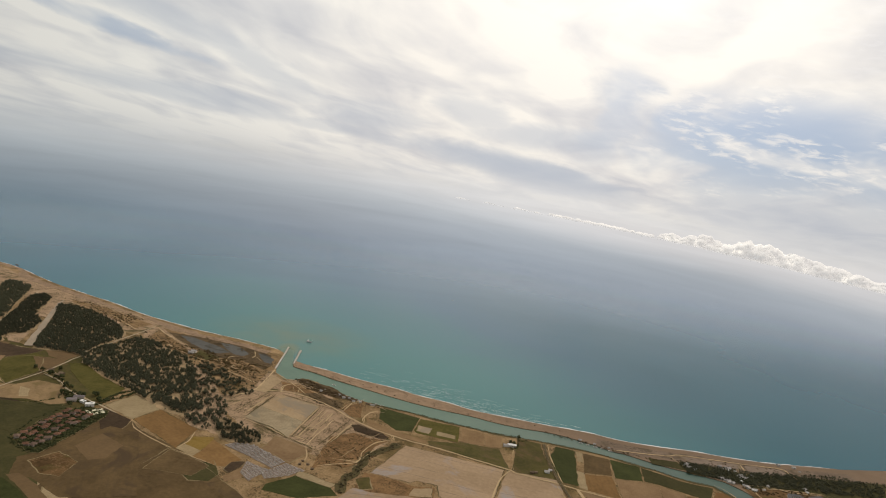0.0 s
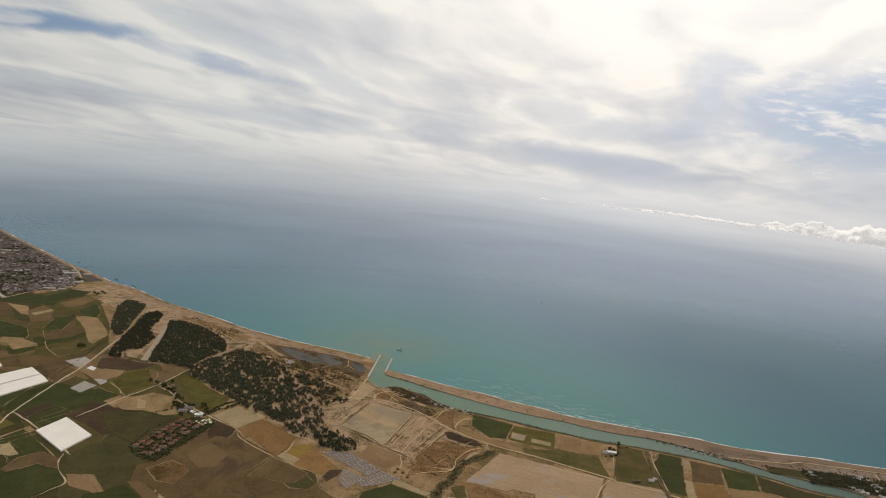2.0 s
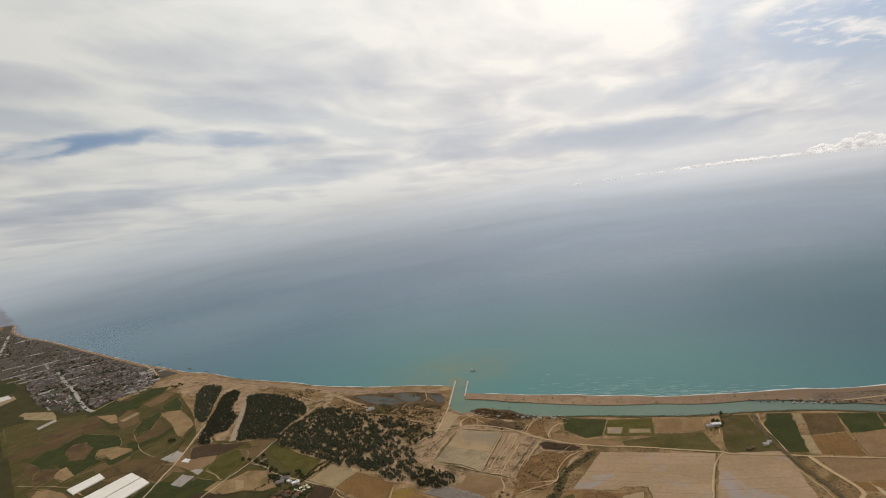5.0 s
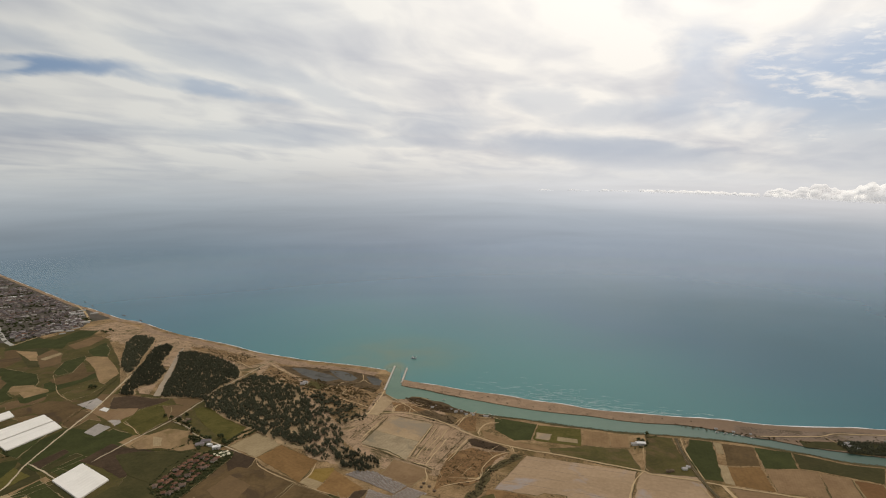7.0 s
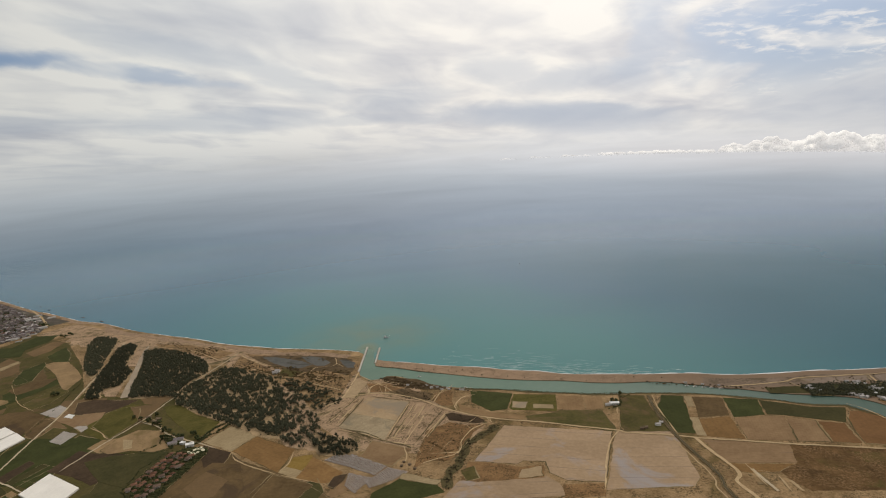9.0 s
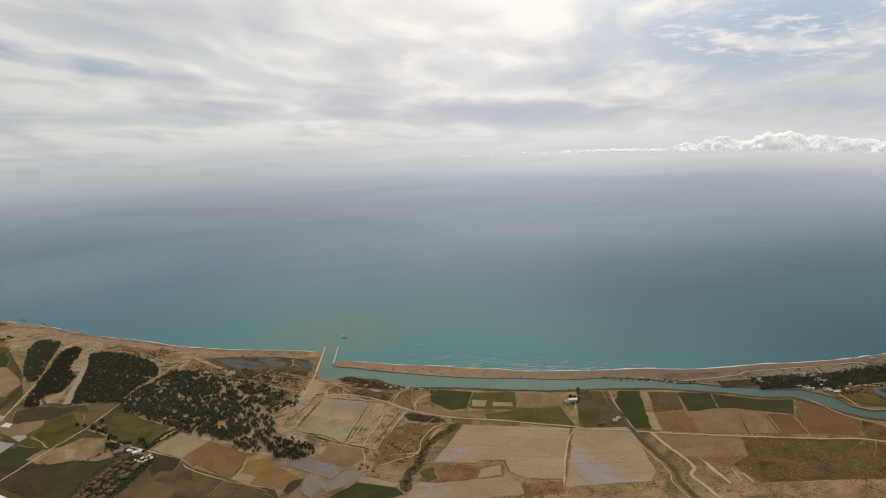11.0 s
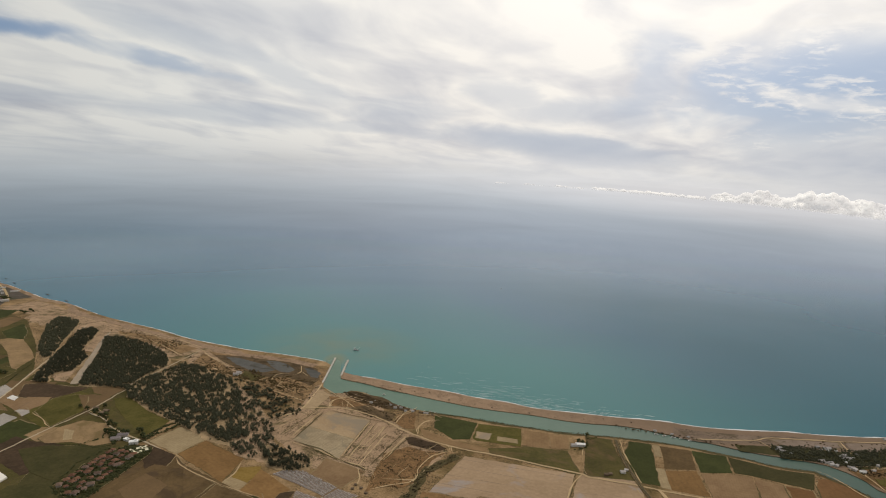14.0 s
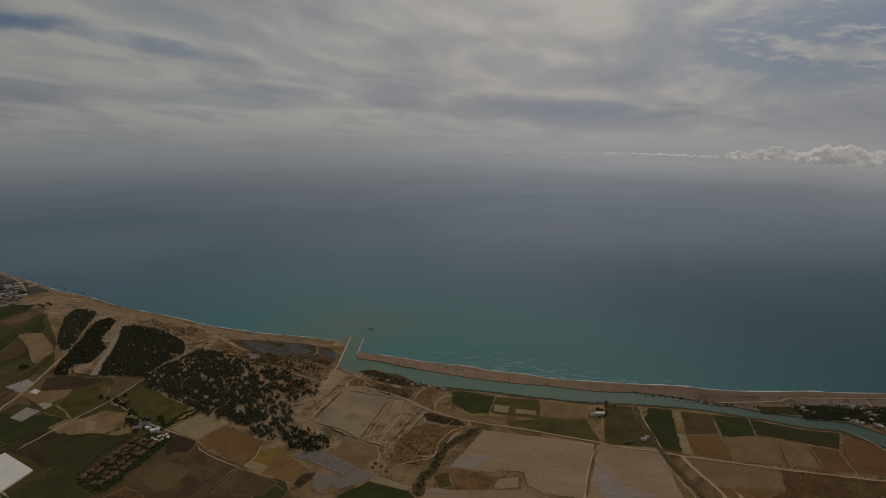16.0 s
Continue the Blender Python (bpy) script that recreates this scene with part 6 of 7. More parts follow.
def house_meshes(sx, sy, h, rise, hip, wall, roof, flat=False, eave=0.4):
    bm = bmesh.new()
    add_box(bm, 0, 0, 0, sx, sy, h)
    walls = bpy.data.meshes.new("wall")
    bm.to_mesh(walls)
    bm.free()
    walls.materials.append(wall)
    bm = bmesh.new()
    if flat:
        add_box(bm, 0, 0, h, sx + 0.5, sy + 0.5, 0.35)
        add_box(bm, sx * 0.2, sy * 0.1, h + 0.35, sx * 0.3, sy * 0.3, 1.6)
    else:
        prism_roof(bm, sx, sy, h, rise, hip, eave)
    top = bpy.data.meshes.new("roof")
    bm.to_mesh(top)
    bm.free()
    top.materials.append(roof)
    return walls, top


def window_mesh(wd, ht):
    bm = bmesh.new()
    add_box(bm, 0, 0, 0, wd, 0.12, ht)
    me = bpy.data.meshes.new("window")
    bm.to_mesh(me)
    bm.free()
    me.materials.append(M["glass"])
    return me


PANE = window_mesh(1.3, 1.2)


def house(name, x, y, turn, meshes, label, category, group="", size=1.0, wins=(), z=LAND):
    ob = base(name, x, y, z, turn, label, category, group)
    ob.scale = (size, size, size)
    wall = part("wall", meshes[0], None, ob)
    part("roof", meshes[1], None, ob)
    for wx, wy, wz, wt in wins:
        p = part("window", PANE, None, wall)
        p.matrix_basis = pose(wx, wy, wz, 0, 0, wt)
    return ob


rb = random.Random(23)
# holiday village: rows of small brown-roofed houses inside a wall
VILLA = [house_meshes(8.5, 8.0, 3.2, 2.4, 4.6, M["plaster2"], M["tile"], False, 1.3), house_meshes(9.5, 7.5, 4.4, 2.2, 4.0, M["plaster2"], M["tileworn"], False, 1.3), house_meshes(7.5, 7.5, 3.1, 2.2, 4.4, M["plaster2"], M["tile"], False, 1.3)]
for i in range(10):
    for j in range(4):
        t, u = (i + 0.5 + 0.25 * (j % 2)) / 10.4, (j + 0.5) / 4
        lo = Vector((-346, 700)).lerp(Vector((-307, 668)), u)
        hi = Vector((-324, 802)).lerp(Vector((-282, 780)), u)
        q = lo.lerp(hi, t)
        m = VILLA[rb.randrange(3)]
        house("holiday_house", q.x + rb.uniform(-2.2, 2.2), q.y + rb.uniform(-2.6, 2.6), rb.uniform(0, 180), m,
              "small holiday house with hipped reddish-brown roof", "house", "holiday village", rb.uniform(0.56, 0.78), wins=((0, -4.02, 1.1, 0), (2.4, -4.02, 1.1, 0)))
garden = [(x, y, s) for x, y, s in scatter(RESORT, 9, rb, (0.6, 1.5))]
mass("garden_trees", scatter(RESORT, 34, rb, (0.35, 0.65)), ROUND, M["leaf2"], "dark garden trees between the holiday houses", "trees")
mass("garden_bushes", garden, BUSH, M["leaf2"], "garden bushes between the holiday houses", "bushes")
v, f = ribbon(wavy(RESORT, 8, 0.2, rb, True), 0.3, 0.3, LAND + 0.7, LAND + 0.7, 0.3)
tagged(new("village_wall", mesh_of("village_wall", v, f, M["verge_dry"])), "low pale wall round the holiday village", "wall", kind="structure")
v, f = slab(wavy(RESORT, 9, 0.2, rb, True), LAND, LAND + 0.5)
tagged(new("village_ground", mesh_of("village_ground", v, f, M["deepolive"])), "gardens and lanes of the holiday village", "ground", kind="structure")

px, py = POOL[0]
pool = base("pool_terrace", px, py, LAND + 0.6, 35, "pale paved terrace round a small pool", "terrace")
bm = bmesh.new()
add_box(bm, 0, 0, 0, 18, 15, 0.4)
part("paving", bm, M["paving"], pool)
bm = bmesh.new()
add_box(bm, -1, 0, 0.3, 8, 5, 0.16, 0.05)
add_box(bm, 3.5, -2, 0.3, 3, 4, 0.15, 0.05)
part("pool", bm, M["leaf2"], pool, "dark planted basin")
pool.scale = (1.15, 1.15, 1.0)
HALL = house_meshes(13, 8, 4.5, 0.5, 0, M["plaster"], M["whiteroof"], True)
HALL2 = house_meshes(15, 9, 4.0, 2.0, 3, M["plaster2"], M["tilegrey"])
for (x, y), m, tn, sz, lb in ((POOL[1], HALL, 20, 0.85, "white flat-roofed club house beside the terrace"), (POOL[2], HALL, -30, 0.6, "small white flat-roofed building"),
                              (POOL[4], HALL2, 10, 0.9, "long grey-roofed building near the holiday village"), (POOL[5], HALL2, 15, 0.8, "grey-roofed hall at the lane")):
    house("club_house", x, y, tn, m, lb, "building", "", sz, wins=((-3, -4.05, 1.2, 0), (1, -4.05, 1.2, 0)))

# the town along the shore
HALLS = [house_meshes(38, 12, 5, 1.2, 0, M["plaster"], M["roofpale"]), house_meshes(55, 9, 4, 1.0, 0, M["plaster"], M["whiteroof"])]
STRIPROOF = [house_meshes(70, 9, 2.6, 0.8, 0, M["plaster2"], M["roofpale"]), house_meshes(48, 8, 2.6, 0.8, 0, M["plaster2"], M["roofpale"])]
for x, y in STRIPS:
    for k in range(2):
        house("long_hall", x + rb.uniform(-14, 14), y + rb.uniform(-14, 14), 41 + rb.uniform(-3, 3), STRIPROOF[k], "long low growing hall with a dull pale roof", "hall", "town halls", rb.uniform(0.7, 1.2))
for x, y in WHITEHALLS:
    for k in range(2):
        house("white_hall", x + rb.uniform(-45, 45), y + rb.uniform(-40, 40), 41 + rb.uniform(-6, 6), HALLS[0], "small pale-roofed hall near the shore", "hall", "town halls", rb.uniform(0.35, 0.6))
    house("white_hall", x, y, 41 + rb.uniform(-5, 5), HALLS[0], "large pale-roofed hall near the shore", "hall", "town halls", rb.uniform(0.7, 1.0))
for x, y in ROWS:
    for k in range(4):
        house("row_house", x + 13 * k - 16 + rb.uniform(-3, 3), y - 13 * k + 18 + rb.uniform(-3, 3), 122, HALLS[0], "long pale row of terraced houses", "house", "terraced rows", rb.uniform(0.26, 0.36))
for i in range(16):
    x, y = spot(TOWN_NEAR if i % 3 else TOWN_FAR, rb)
    house("long_hall", x, y, 43 + rb.uniform(-5, 5), HALLS[rb.randrange(2)], "long pale-roofed hall between the town's houses", "hall", "town halls", rb.uniform(0.5, 0.95))
KIT = []
for i in range(12):
    flat = i % 3 != 0
    KIT.append(house_meshes(rb.uniform(8, 15), rb.uniform(7, 11), rb.choice((3.2, 6.2, 6.2, 9.0)), rb.uniform(1.4, 2.4), rb.choice((0, 2.5)),
                            M[rb.choice(("plaster3", "plaster2", "plaster3"))], M[("tilegrey", "tileworn", "tiledark", "tilegrey", "roofpale", "tiledark", "tilegrey", "tiledark", "tile", "tileworn", "tiledark", "roofpale")[i]], flat))


STREETS = curved(TOWN_STREET, 8) + curved(TOWN_LANE, 8)


def town(poly, count, rnd, grid):
    out = []
    for _ in range(count):
        x, y = spot(poly, rnd)
        a = 43 + rnd.uniform(-4, 4)
        c, s = math.cos(radians(a)), math.sin(radians(a))
        u, w_ = x * c + y * s, -x * s + y * c
        w_ = round(w_ / grid) * grid + rnd.uniform(-2, 2)
        hx, hy = u * c - w_ * s, u * s + w_ * c
        if any(math.dist((hx, hy), q) < 16 for q in STREETS) or noise.noise((hx / 75, hy / 75, 1.5)) < rnd.uniform(-0.35, 0.12):
            continue
        out.append((hx, hy, a + rnd.choice((0, 90))))
    return out


spots = town(TOWN_NEAR, 2900, rb, 18)
spots.sort(key=lambda q: q[1])
for x, y, a in spots[:260]:
    house("town_house", x, y, a, KIT[rb.randrange(len(KIT))], "small low town house among gardens near the shore", "house", "town by the sea", rb.uniform(0.42, 0.85))


def house_mass(places, name, label):
    groups = {}
    for x, y, a in places:
        k = rb.randrange(len(KIT))
        s = rb.uniform(0.4, 0.85)
        m = pose(x, y, LAND, 0, 0, a)
        for me in KIT[k]:
            vs, fs, mats = groups.setdefault(me.materials[0].name, ([], [], me.materials[0]))
            n = len(vs)
            vs += [tuple(m @ (q.co * s)) for q in me.vertices]
            fs += [tuple(n + i for i in p.vertices) for p in me.polygons]
    for key, (vs, fs, mat) in groups.items():
        tagged(new(name, mesh_of(name, vs, fs, mat)), label, "houses", kind="stuff")


house_mass(spots[260:] + town(TOWN_FAR, 1700, rb, 30), "far_town_houses", "crowded low houses of the far town along the shore")
town_green = scatter(TOWN_NEAR, 190, rb, (0.45, 1.2), 60, -0.2) + scatter(TOWN_FAR, 1500, rb, (0.7, 1.3), 90, -0.1)
mass("town_trees", [(x, y, 3.0 * k) for x, y, k in town_green], BUSH, M["leaf2"], "garden trees between the town's houses", "trees")
TOWN_SOIL = surface("town_ground", (0.043, 0.039, 0.03), (0.118, 0.098, 0.08), 60, 7, spread=0.3, vary=0.0, third=(0.05, 0.058, 0.027))
shore_town = [q for q in shore_west if -5200 < q[0] < -930]
v, f = ribbon(shore_town, -13, lambda i: 80 + 10 * math.sin(i * 0.6), LAND + 0.2, LAND + 0.2)
tagged(new("town_ground", mesh_of("town_ground", v, f, TOWN_SOIL)), "bare grey shore strip in front of the town", "ground", kind="structure")
for poly in (TOWN_NEAR, TOWN_FAR):
    v, f = slab(poly, LAND, LAND + 0.34)
    tagged(new("town_ground", mesh_of("town_ground", v, f, TOWN_SOIL)), "yards and lanes of the town", "ground", kind="structure")
for i in range(6):
    t = (0.05, 0.16, 0.4, 0.52, 0.83, 0.97)[i]
    x, y = COAST_WEST[3][0] * (1 - t) + COAST_WEST[7][0] * t + rb.uniform(4, 14), COAST_WEST[3][1] * (1 - t) + COAST_WEST[7][1] * t + rb.uniform(8, 20)
    ob = base("fishing_pier", x, y, 0, 45 + rb.uniform(-8, 8), "small dark wooden pier off the town beach", "pier", "town piers")
    bm = bmesh.new()
    add_box(bm, 0, 0, 0.8, 2.5, rb.uniform(12, 24), 0.4)
    part("deck", bm, M["bark"], ob)
    for k in range(3):
        bm = bmesh.new()
        add_box(bm, 0, -10 + 10 * k, -1.5, 0.5, 0.5, 2.4)
        part("pile", bm, M["bark"], ob)

# greenhouses


def greenhouse(quad, bays, label):
    """A block of joined film-covered bays with low arched roofs."""
    p = [Vector(q) for q in quad]
    c = sum(p, Vector((0, 0))) / 4
    ob = base("greenhouse", c.x, c.y, LAND, 0, label, "greenhouse", "greenhouses")
    a, b, d, e = [q - c for q in p]
    for i in range(bays):
        l0, l1 = a.lerp(e, i / bays), a.lerp(e, (i + 1) / bays)
        r0, r1 = b.lerp(d, i / bays), b.lerp(d, (i + 1) / bays)
        vv = []
        for s0, s1 in ((l0, l1), (r0, r1)):
            vv.append((s0.x, s0.y, 0.3))
            for j in range(6):
                q = s0.lerp(s1, 0.01 + 0.98 * j / 5)
                vv.append((q.x, q.y, 1.9 + 0.2 * math.sin(math.pi * j / 5)))
            vv.append((s1.x, s1.y, 0.3))
        ff = [(j, j + 1, j + 9, j + 8) for j in range(7)] + [(7, 6, 5, 4, 3, 2, 1, 0), tuple(range(8, 16))]
        part("roof_bay", mesh_of("roof_bay", vv, ff, M["glasshouse"], False), None, ob)
    bm = bmesh.new()
    for q0, q1 in ((a, b), (b, d), (d, e), (e, a)):
        m = (q0 + q1) / 2
        t = math.atan2(q1.y - q0.y, q1.x - q0.x)
        vs = add_box(bm, 0, 0, 0, (q1 - q0).length + 0.6, 0.6, 0.5)
        bmesh.ops.transform(bm, matrix=Matrix.Translation((m.x, m.y, 0)) @ Matrix.Rotation(t, 4, "Z"), verts=vs)
    part("plinth", bm, M["concrete"], ob)


greenhouse(GREENHOUSE_A, 12, "large square greenhouse under white film")
greenhouse(GREENHOUSE_B, 7, "long white film greenhouse beside its twin")
greenhouse(GREENHOUSE_C, 7, "long white film greenhouse beside the road")
greenhouse(GREENHOUSE_D, 5, "narrow white film greenhouse")

# river mouth
rj = random.Random(31)


def jetty(a, b, label):
    a, b = Vector(a), Vector(b)
    t = math.degrees(math.atan2(b.y - a.y, b.x - a.x))
    ob = base("breakwater", a.x, a.y, 0, t, label, "breakwater", "river mouth breakwaters")
    n = (b - a).length
    bm = bmesh.new()
    vs = add_box(bm, n / 2, 0, -2, n, 5.0, 3.4)
    for q in vs[4:]:
        q.co.y *= 0.5
    part("crest", bm, M["concrete"], ob)
    rock = []
    for _ in range(4):
        bm = bmesh.new()
        bmesh.ops.create_icosphere(bm, subdivisions=1, radius=0.7)
        for q in bm.verts:
            q.co *= rj.uniform(0.7, 1.2)
        me = bpy.data.meshes.new("rock")
        bm.to_mesh(me)
        bm.free()
        me.materials.append(M["stone"])
        rock.append(me)
    for i in range(int(n / 1.6)):
        p = part("rock", rock[rj.randrange(4)], None, ob)
        p.matrix_basis = pose(i * 1.6 + rj.uniform(-0.5, 0.5), rj.choice((-1, 1)) * rj.uniform(1.6, 2.5), rj.uniform(0.0, 0.8), rj.uniform(0, 360), 0, rj.uniform(0, 360))


jetty(JETTY_W[0], JETTY_W[1], "long stone breakwater on the river's west side")
jetty(JETTY_E[0], JETTY_E[1], "short stone breakwater at the tip of the spit")

sx, sy = SHIP[0]
ship = base("work_boat", sx, sy, 0, -25, "dredging work boat with a boom off the river mouth", "boat")
ship.scale = (0.75, 0.75, 0.75)
bm = bmesh.new()
vs = add_box(bm, 0, 0, -0.6, 15, 5.5, 2.2)
for q in vs:
    if q.co.x > 0:
        q.co.y *= 0.45
    if q.co.z > 0:
        q.co.x *= 1.06
part("hull", bm, M["hull"], ship)
bm = bmesh.new()
add_box(bm, -3.5, 0, 1.6, 5, 3.8, 3.2, 0.08)
add_box(bm, -3.2, 0, 4.8, 2.8, 3.0, 1.8, 0.1)
cabin = part("wheelhouse", bm, M["whitepaint"], ship)
bm = bmesh.new()
add_box(bm, -1.75, 0, 5.2, 0.1, 2.4, 0.8)
part("window", bm, M["glass"], cabin)
bm = bmesh.new()
vs = add_box(bm, 0, 0, 0, 0.7, 0.7, 12)
bmesh.ops.transform(bm, matrix=Matrix.Translation((2, 0, 1.5)) @ Matrix.Rotation(radians(52), 4, "Y"), verts=vs)
part("boom", bm, M["whitepaint"], ship)
bm = bmesh.new()
add_box(bm, 2, 0, 1.5, 0.5, 0.5, 7, 0.3)
part("mast", bm, M["rust"], ship)
for x, y in FARBOATS:
    ob = base("far_boat", x, y, 0, 15, "small dark fishing boat far out at sea", "boat")
    bm = bmesh.new()
    ob.scale = (0.5, 0.5, 0.5)
    vs = add_box(bm, 0, 0, -0.4, 11, 3.4, 1.8)
    for q in vs:
        if q.co.x > 0:
            q.co.y *= 0.3
    part("hull", bm, M["hull"], ob)
    bm = bmesh.new()
    add_box(bm, -2, 0, 1.4, 3, 2.2, 2.2, 0.1)
    part("cabin", bm, M["whitepaint"], ob)


def skiff_meshes():
    bm = bmesh.new()
    vs = add_box(bm, 0, 0, -0.2, 6.5, 2.1, 1.0)
    for q in vs:
        if q.co.x > 0:
            q.co.y *= 0.25
        if q.co.z < 0:
            q.co.y *= 0.7
            q.co.x *= 0.9
    h = bpy.data.meshes.new("hull")
    bm.to_mesh(h)
    bm.free()
    h.materials.append(M["whitepaint"])
    bm = bmesh.new()
    add_box(bm, -0.8, 0, 0.75, 2.2, 1.6, 1.1, 0.15)
    c = bpy.data.meshes.new("cabin")
    bm.to_mesh(c)
    bm.free()
    c.materials.append(M["plaster2"])
    return h, c


SKIFF = skiff_meshes()
for i, (x, y) in enumerate(BANKBOATS):
    ob = base("skiff", x + (4 if i < 8 else -2), y + (5 if i < 8 else -4) + rj.uniform(-2, 2), 0.07, rj.uniform(-40, 10), "small white boat moored at the river bank", "boat", "moored boats")
    part("hull", SKIFF[0], None, ob)
    part("cabin", SKIFF[1], None, ob)
CABIN = house_meshes(5.5, 4.5, 2.6, 1.2, 0, M["plank"], M["plank"])
CABIN2 = house_meshes(7, 5, 2.8, 1.3, 0, M["plaster"], M["roofpale"])
for i, (x, y) in enumerate(BEACHHUTS):
    house("beach_hut", x, y, rj.uniform(0, 90), CABIN, "weathered wooden hut on the sand", "hut", "beach huts", rj.uniform(0.25, 0.42))
for i, (x, y) in enumerate(BANKBOATS[:13]):
    house("fishing_hut", x + rj.uniform(-3, 3), y + (-4 if i < 8 else 5), rj.uniform(-30, 10), CABIN if i % 2 else CABIN2, "small fishing hut on the river bank", "hut", "river bank huts", rj.uniform(0.5, 0.75))
for i, (x, y) in enumerate(BANKHUTS):
    house("fishing_hut", x, y, rj.uniform(-30, 10), CABIN if i % 3 else CABIN2, "small fishing hut on the river bank", "hut", "river bank huts", rj.uniform(0.4, 0.65))
for i, (x, y) in enumerate(HUTS):
    house("riverside_house", x, y, rj.uniform(-20, 20), CABIN2, "white riverside house among trees", "house", "riverside houses", rj.uniform(0.7, 1.1), wins=((0, -2.52, 1.0, 0),))

# farm buildings
BARNM = house_meshes(16, 8, 4.0, 1.6, 0, M["plaster"], M["whiteroof"])
bx, by = (BARN[0][0] + BARN[1][0]) / 2, (BARN[0][1] + BARN[1][1]) / 2
house("farm_house", bx, by, -8, BARNM, "white-roofed farm building beside a lane", "building", size=0.8, wins=((-4, -4.05, 1.2, 0), (0, -4.05, 1.2, 0), (4, -4.05, 1.2, 0)))
house("shed", bx - 10, by - 1, 0, CABIN2, "small white shed beside the farm building", "shed")
for (x, y), m, s, lb in ((FARM[0], CABIN2, 0.9, "white farm house near the canal bridge"), (FARM[1], CABIN, 0.8, "brown outbuilding at the road"), (FARM[2], CABIN, 0.9, "low brown shed at the road"), (FARM[3], CABIN2, 0.7, "small white store room")):
    house("farm_building", x, y, rj.uniform(-20, 20), m, lb, "building", "farm by the canal", s)
for (x, y) in FARMSTEAD:
    house("farm_building", x, y, rj.uniform(-20, 20), CABIN, "old brown farm building among trees", "building", "old farmstead", 1.2)
for (x, y) in SHED:
    house("shed", x, y, rj.uniform(-20, 20), CABIN2, "white shed at the edge of the pines", "shed", "", 1.2)
for (x, y) in CLUTTER:
    house("shed", x, y, rj.uniform(-40, 40), CABIN, "grey shed among farm clutter", "shed", "farm clutter", 0.6)
for (x, y), s in zip(YARD, (1.1, 1.4, 1.0, 1.2, 1.0)):
    ob = base("rubble_heap", x, y, LAND, rj.uniform(0, 90), "heap of pale rubble beside the road", "heap", "rubble yard")
    bm = bmesh.new()
    bmesh.ops.create_icosphere(bm, subdivisions=2, radius=2.4 * s)
    for q in bm.verts:
        q.co *= rj.uniform(0.75, 1.2)
        q.co.z *= 0.22
    part("rubble", bm, M["levee"], ob)


def hotel(quad, label):
    """Four wings round a court, with bands of windows."""
    p = [Vector(q) for q in quad]
    c = sum(p, Vector((0, 0))) / 4
    p = [c + (q - c) * 0.84 for q in p]
    ob = base("hotel", c.x, c.y, LAND, 0, label, "hotel", "riverside hotels")
    v, f = slab([tuple((q - c) * 0.8) for q in p], 0.2, 0.5)
    part("court", mesh_of("court", v, f, M["courtyard"]), None, ob, "dark paved court")
    for i in range(4):
        q0, q1 = p[i] - c, p[(i + 1) % 4] - c
        t = math.degrees(math.atan2(q1.y - q0.y, q1.x - q0.x))
        n = (q1 - q0).length
        m = (q0 + q1) / 2
        bm = bmesh.new()
        add_box(bm, 0, 0, 0, n, 5.5, 3.6 + 0.4 * (i % 2))
        wing = part("wing", bm, M["plaster2"], ob)
        wing.matrix_basis = pose(m.x, m.y, 0, 0, 0, t)
        bm = bmesh.new()
        prism_roof(bm, n, 5.9, 3.6 + 0.4 * (i % 2), 0.9, 1.5)
        roof = part("roof", bm, M["slate"], ob)
        roof.matrix_basis = pose(m.x, m.y, 0.02, 0, 0, t)
        for k in range(int(n / 3.5)):
            for fl in (0.4, 2.1):
                for side in (-2.78, 2.78):
                    w_ = part("window", PANE, None, wing)
                    w_.matrix_basis = pose(-n / 2 + 1.8 + k * 3.5, side, fl)


for i, (x, y) in enumerate(TERRACE):
    house("riverside_house", x, y, rj.uniform(-30, 30), CABIN2 if i % 3 else HALL, "pale small house among the trees by the river", "house", "riverside houses", rj.uniform(0.45, 0.8) if i % 3 else rj.uniform(0.25, 0.4))
hotel(HOTEL, "grey-roofed hotel with wings round a court by the river")
hotel(HOTEL_B, "second grey-roofed hotel with pale walls")
plot = [(640, 727), (713, 730), (780, 726), (750, 690), (729, 675), (705, 664), (690, 662), (696, 690), (684, 712), (655, 705)]
shrubs = [q for q in scatter(plot, 14, rj, (0.4, 1.2), 12, -0.05) if all(rim(q[0], q[1], h) > 5 and not inside(q[0], q[1], h) for h in (HOTEL, HOTEL_B))]
mass("garden_bushes", shrubs, BUSH, M["thicket"], "dark shrubs and hedges round the riverside hotels", "bushes")
lawn = [(672, 708), (682, 686), (697, 662), (683, 655), (663, 673), (667, 695)]
v, f = slab(lawn, LAND, LAND + 0.3)
tagged(new("lawn", mesh_of("lawn", v, f, M["meadow"])), "hotel lawn along the river", "lawn", kind="structure")

# single trees
for x, y in ((-640, 1090), (-636, 1080), (-630, 1084), (-860, 1560), (-845, 1545), (-870, 1540), (-855, 1530), (-400, 912), (-380, 900), (-372, 885), (-360, 868), (-350, 862), (-340, 850), (-330, 840), (-322, 835), (-345, 835), (-352, 842),
             (300, 812), (304, 806), (318, 830), (-430, 930), (-415, 920), (-395, 930), (-386, 895), (-300, 830), (-295, 822), (-310, 845)  ):
    tree(x, y, 5 + rt.randrange(3), rt.uniform(0.9, 1.5), "single dark tree among the fields", "field trees")

# ---- cumulus on the horizon ----
EYE, FAR = Vector((13, 0, 359)), 4900.0


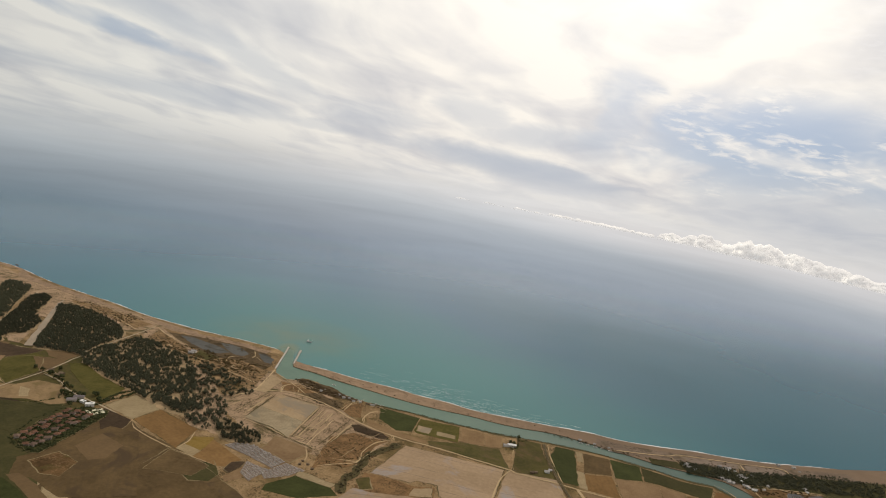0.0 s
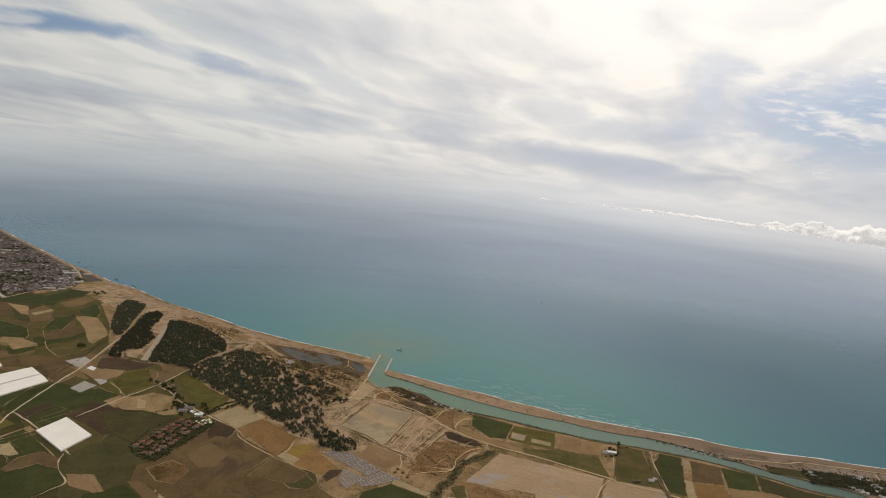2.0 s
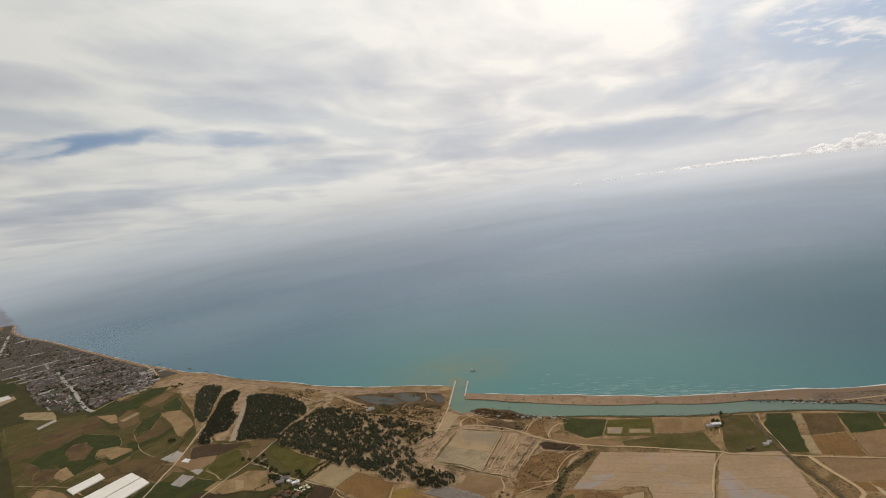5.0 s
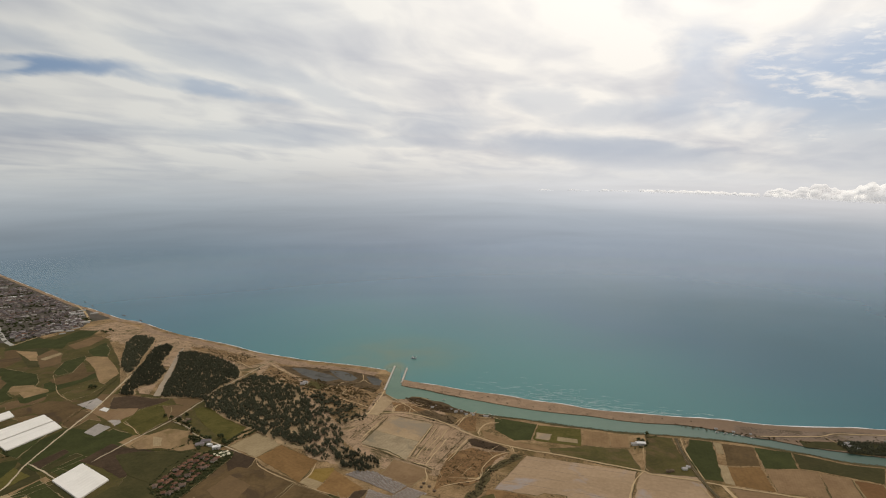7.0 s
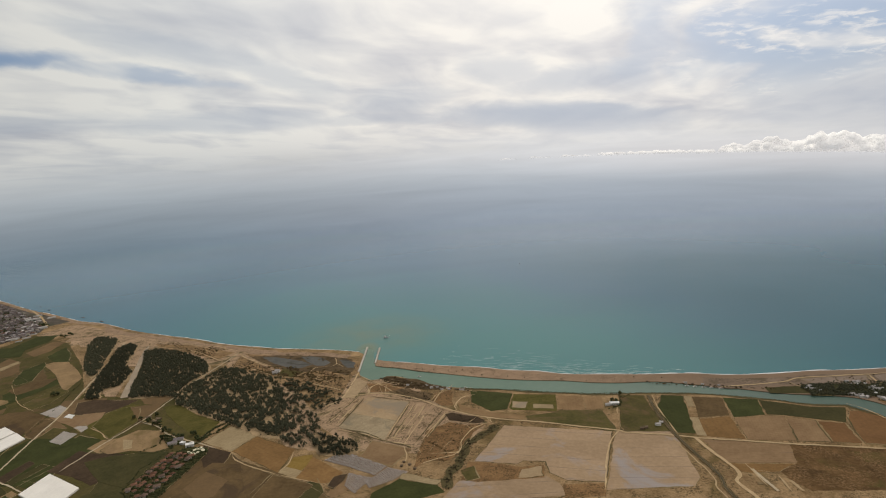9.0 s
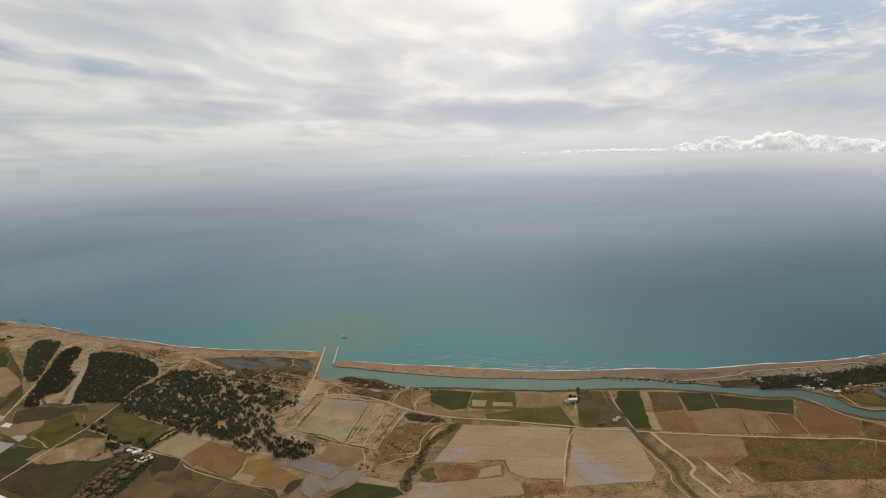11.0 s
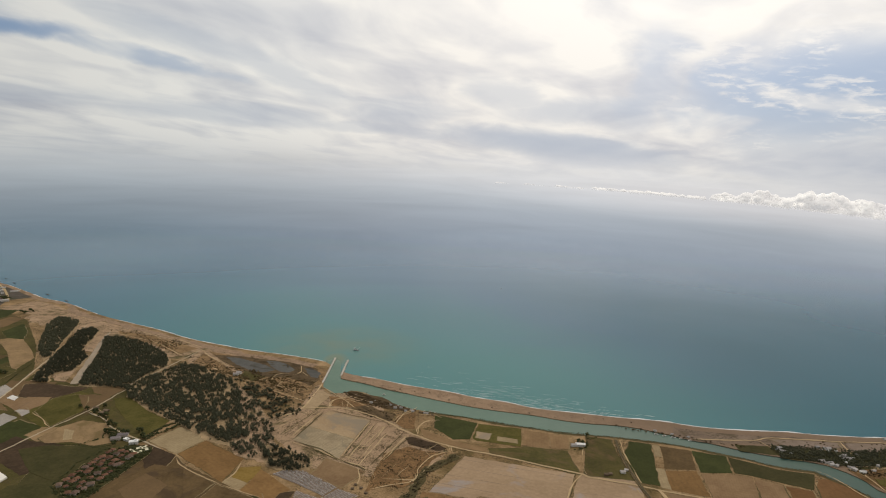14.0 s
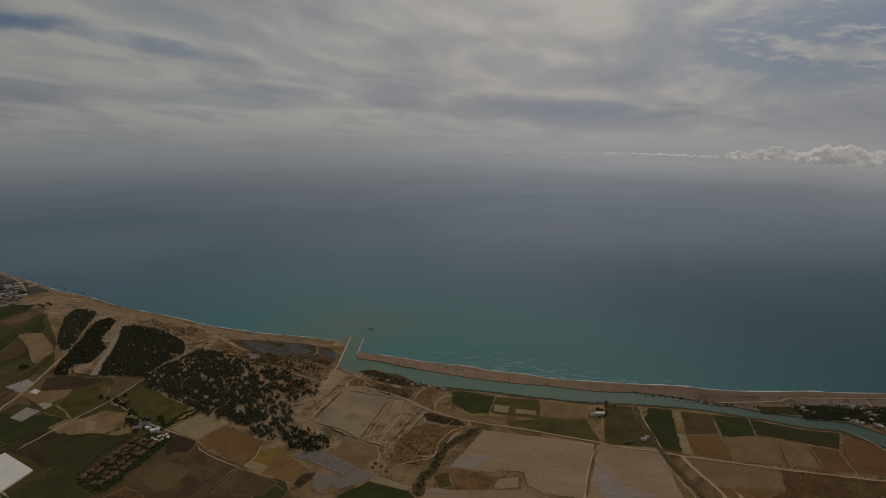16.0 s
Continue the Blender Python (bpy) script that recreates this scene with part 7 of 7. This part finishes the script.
def billow(x, y, o):
    """Rounded cauliflower heaps between 0 and 1."""
    d = noise.voronoi(Vector((x, y, o)))[0][0]
    return math.sqrt(max(0.0, 1.0 - min(1.0, d * 1.25) ** 2))


def cumulus(a0, a1, label):
    """A closed bank of heaped cloud between two bearings, low over the far sea."""
    cols, rows = int((a1 - a0) / 0.06) + 1, 20
    verts, faces = [], []

    def place(b, e, d):
        return tuple(EYE + Vector((math.sin(radians(b)) * d, math.cos(radians(b)) * d, math.tan(radians(e)) * d)))

    for i in range(cols + 1):
        a = a0 + (a1 - a0) * i / cols
        low = 0.2 - 0.00105 * a * a
        top = np.interp(a, [5.5, 12, 19, 24, 28.8, 29.6, 30.6, 31.4, 32.2, 33.2, 34.2, 35.2, 36.0, 37.2, 38.6, 39.6, 40.6, 42, 45, 48], [0.36, 0.30, 0.16, -0.02, -0.32, -0.05, 0.12, -0.12, 0.10, 0.42, 0.16, -0.20, 0.22, 0.48, 0.36, -0.12, -0.1, -0.4, -0.85, -1.5])
        tall = max(0.05, top - low) * min(1.0, 0.2 + 3.0 * min(a - a0, a1 - a))
        if a < 19:
            tall *= min(1.0, max(0.0, 0.62 + 1.4 * noise.noise((a * 0.7, 11.0, 0.0))))
        tall *= 1.0 + 0.16 * noise.noise((a * 1.7, 3.0, 0.0))
        tall += 0.16 * min(1.0, tall * 2.0) * (billow(a * 1.5, 0.3, 2.0) - 0.4) + 0.09 * min(1.0, tall * 3.0) * (billow(a * 4.0, 0.8, 5.0) - 0.4)
        tall = max(tall, 0.015)
        for j in range(rows + 1):
            t = j / rows
            e = low + tall * t
            h = 0.75 * billow(a * 1.5, e * 1.8, 1.0) + 0.2 * billow(a * 3.2, e * 3.8, 4.0)
            verts.append(place(a, e + 0.05 * h * min(1.0, tall) * t, FAR - 30 - 150 * h * min(1.0, tall * 2.0) * (1.0 - t ** 6) + 26 * t * t))
        verts.append(place(a, low, FAR + 20))
    n = rows + 2
    for i in range(cols):
        for j in range(n):
            k = (j + 1) % n
            faces.append((i * n + j, (i + 1) * n + j, (i + 1) * n + k, i * n + k))
    faces += [tuple(range(n))[::-1], tuple(cols * n + j for j in range(n))]
    tagged(new("cumulus_bank", mesh_of("cumulus_bank", verts, faces, M["cloud"], True)), label, "cloud", kind="structure")


cumulus(5.6, 6.4, "tiny white cloud low over the far sea")
cumulus(9.5, 19, "thin row of small white clouds on the horizon")
cumulus(19, 29.2, "low bank of white cloud on the horizon")
cumulus(29.2, 50, "towering bank of white cumulus on the horizon")
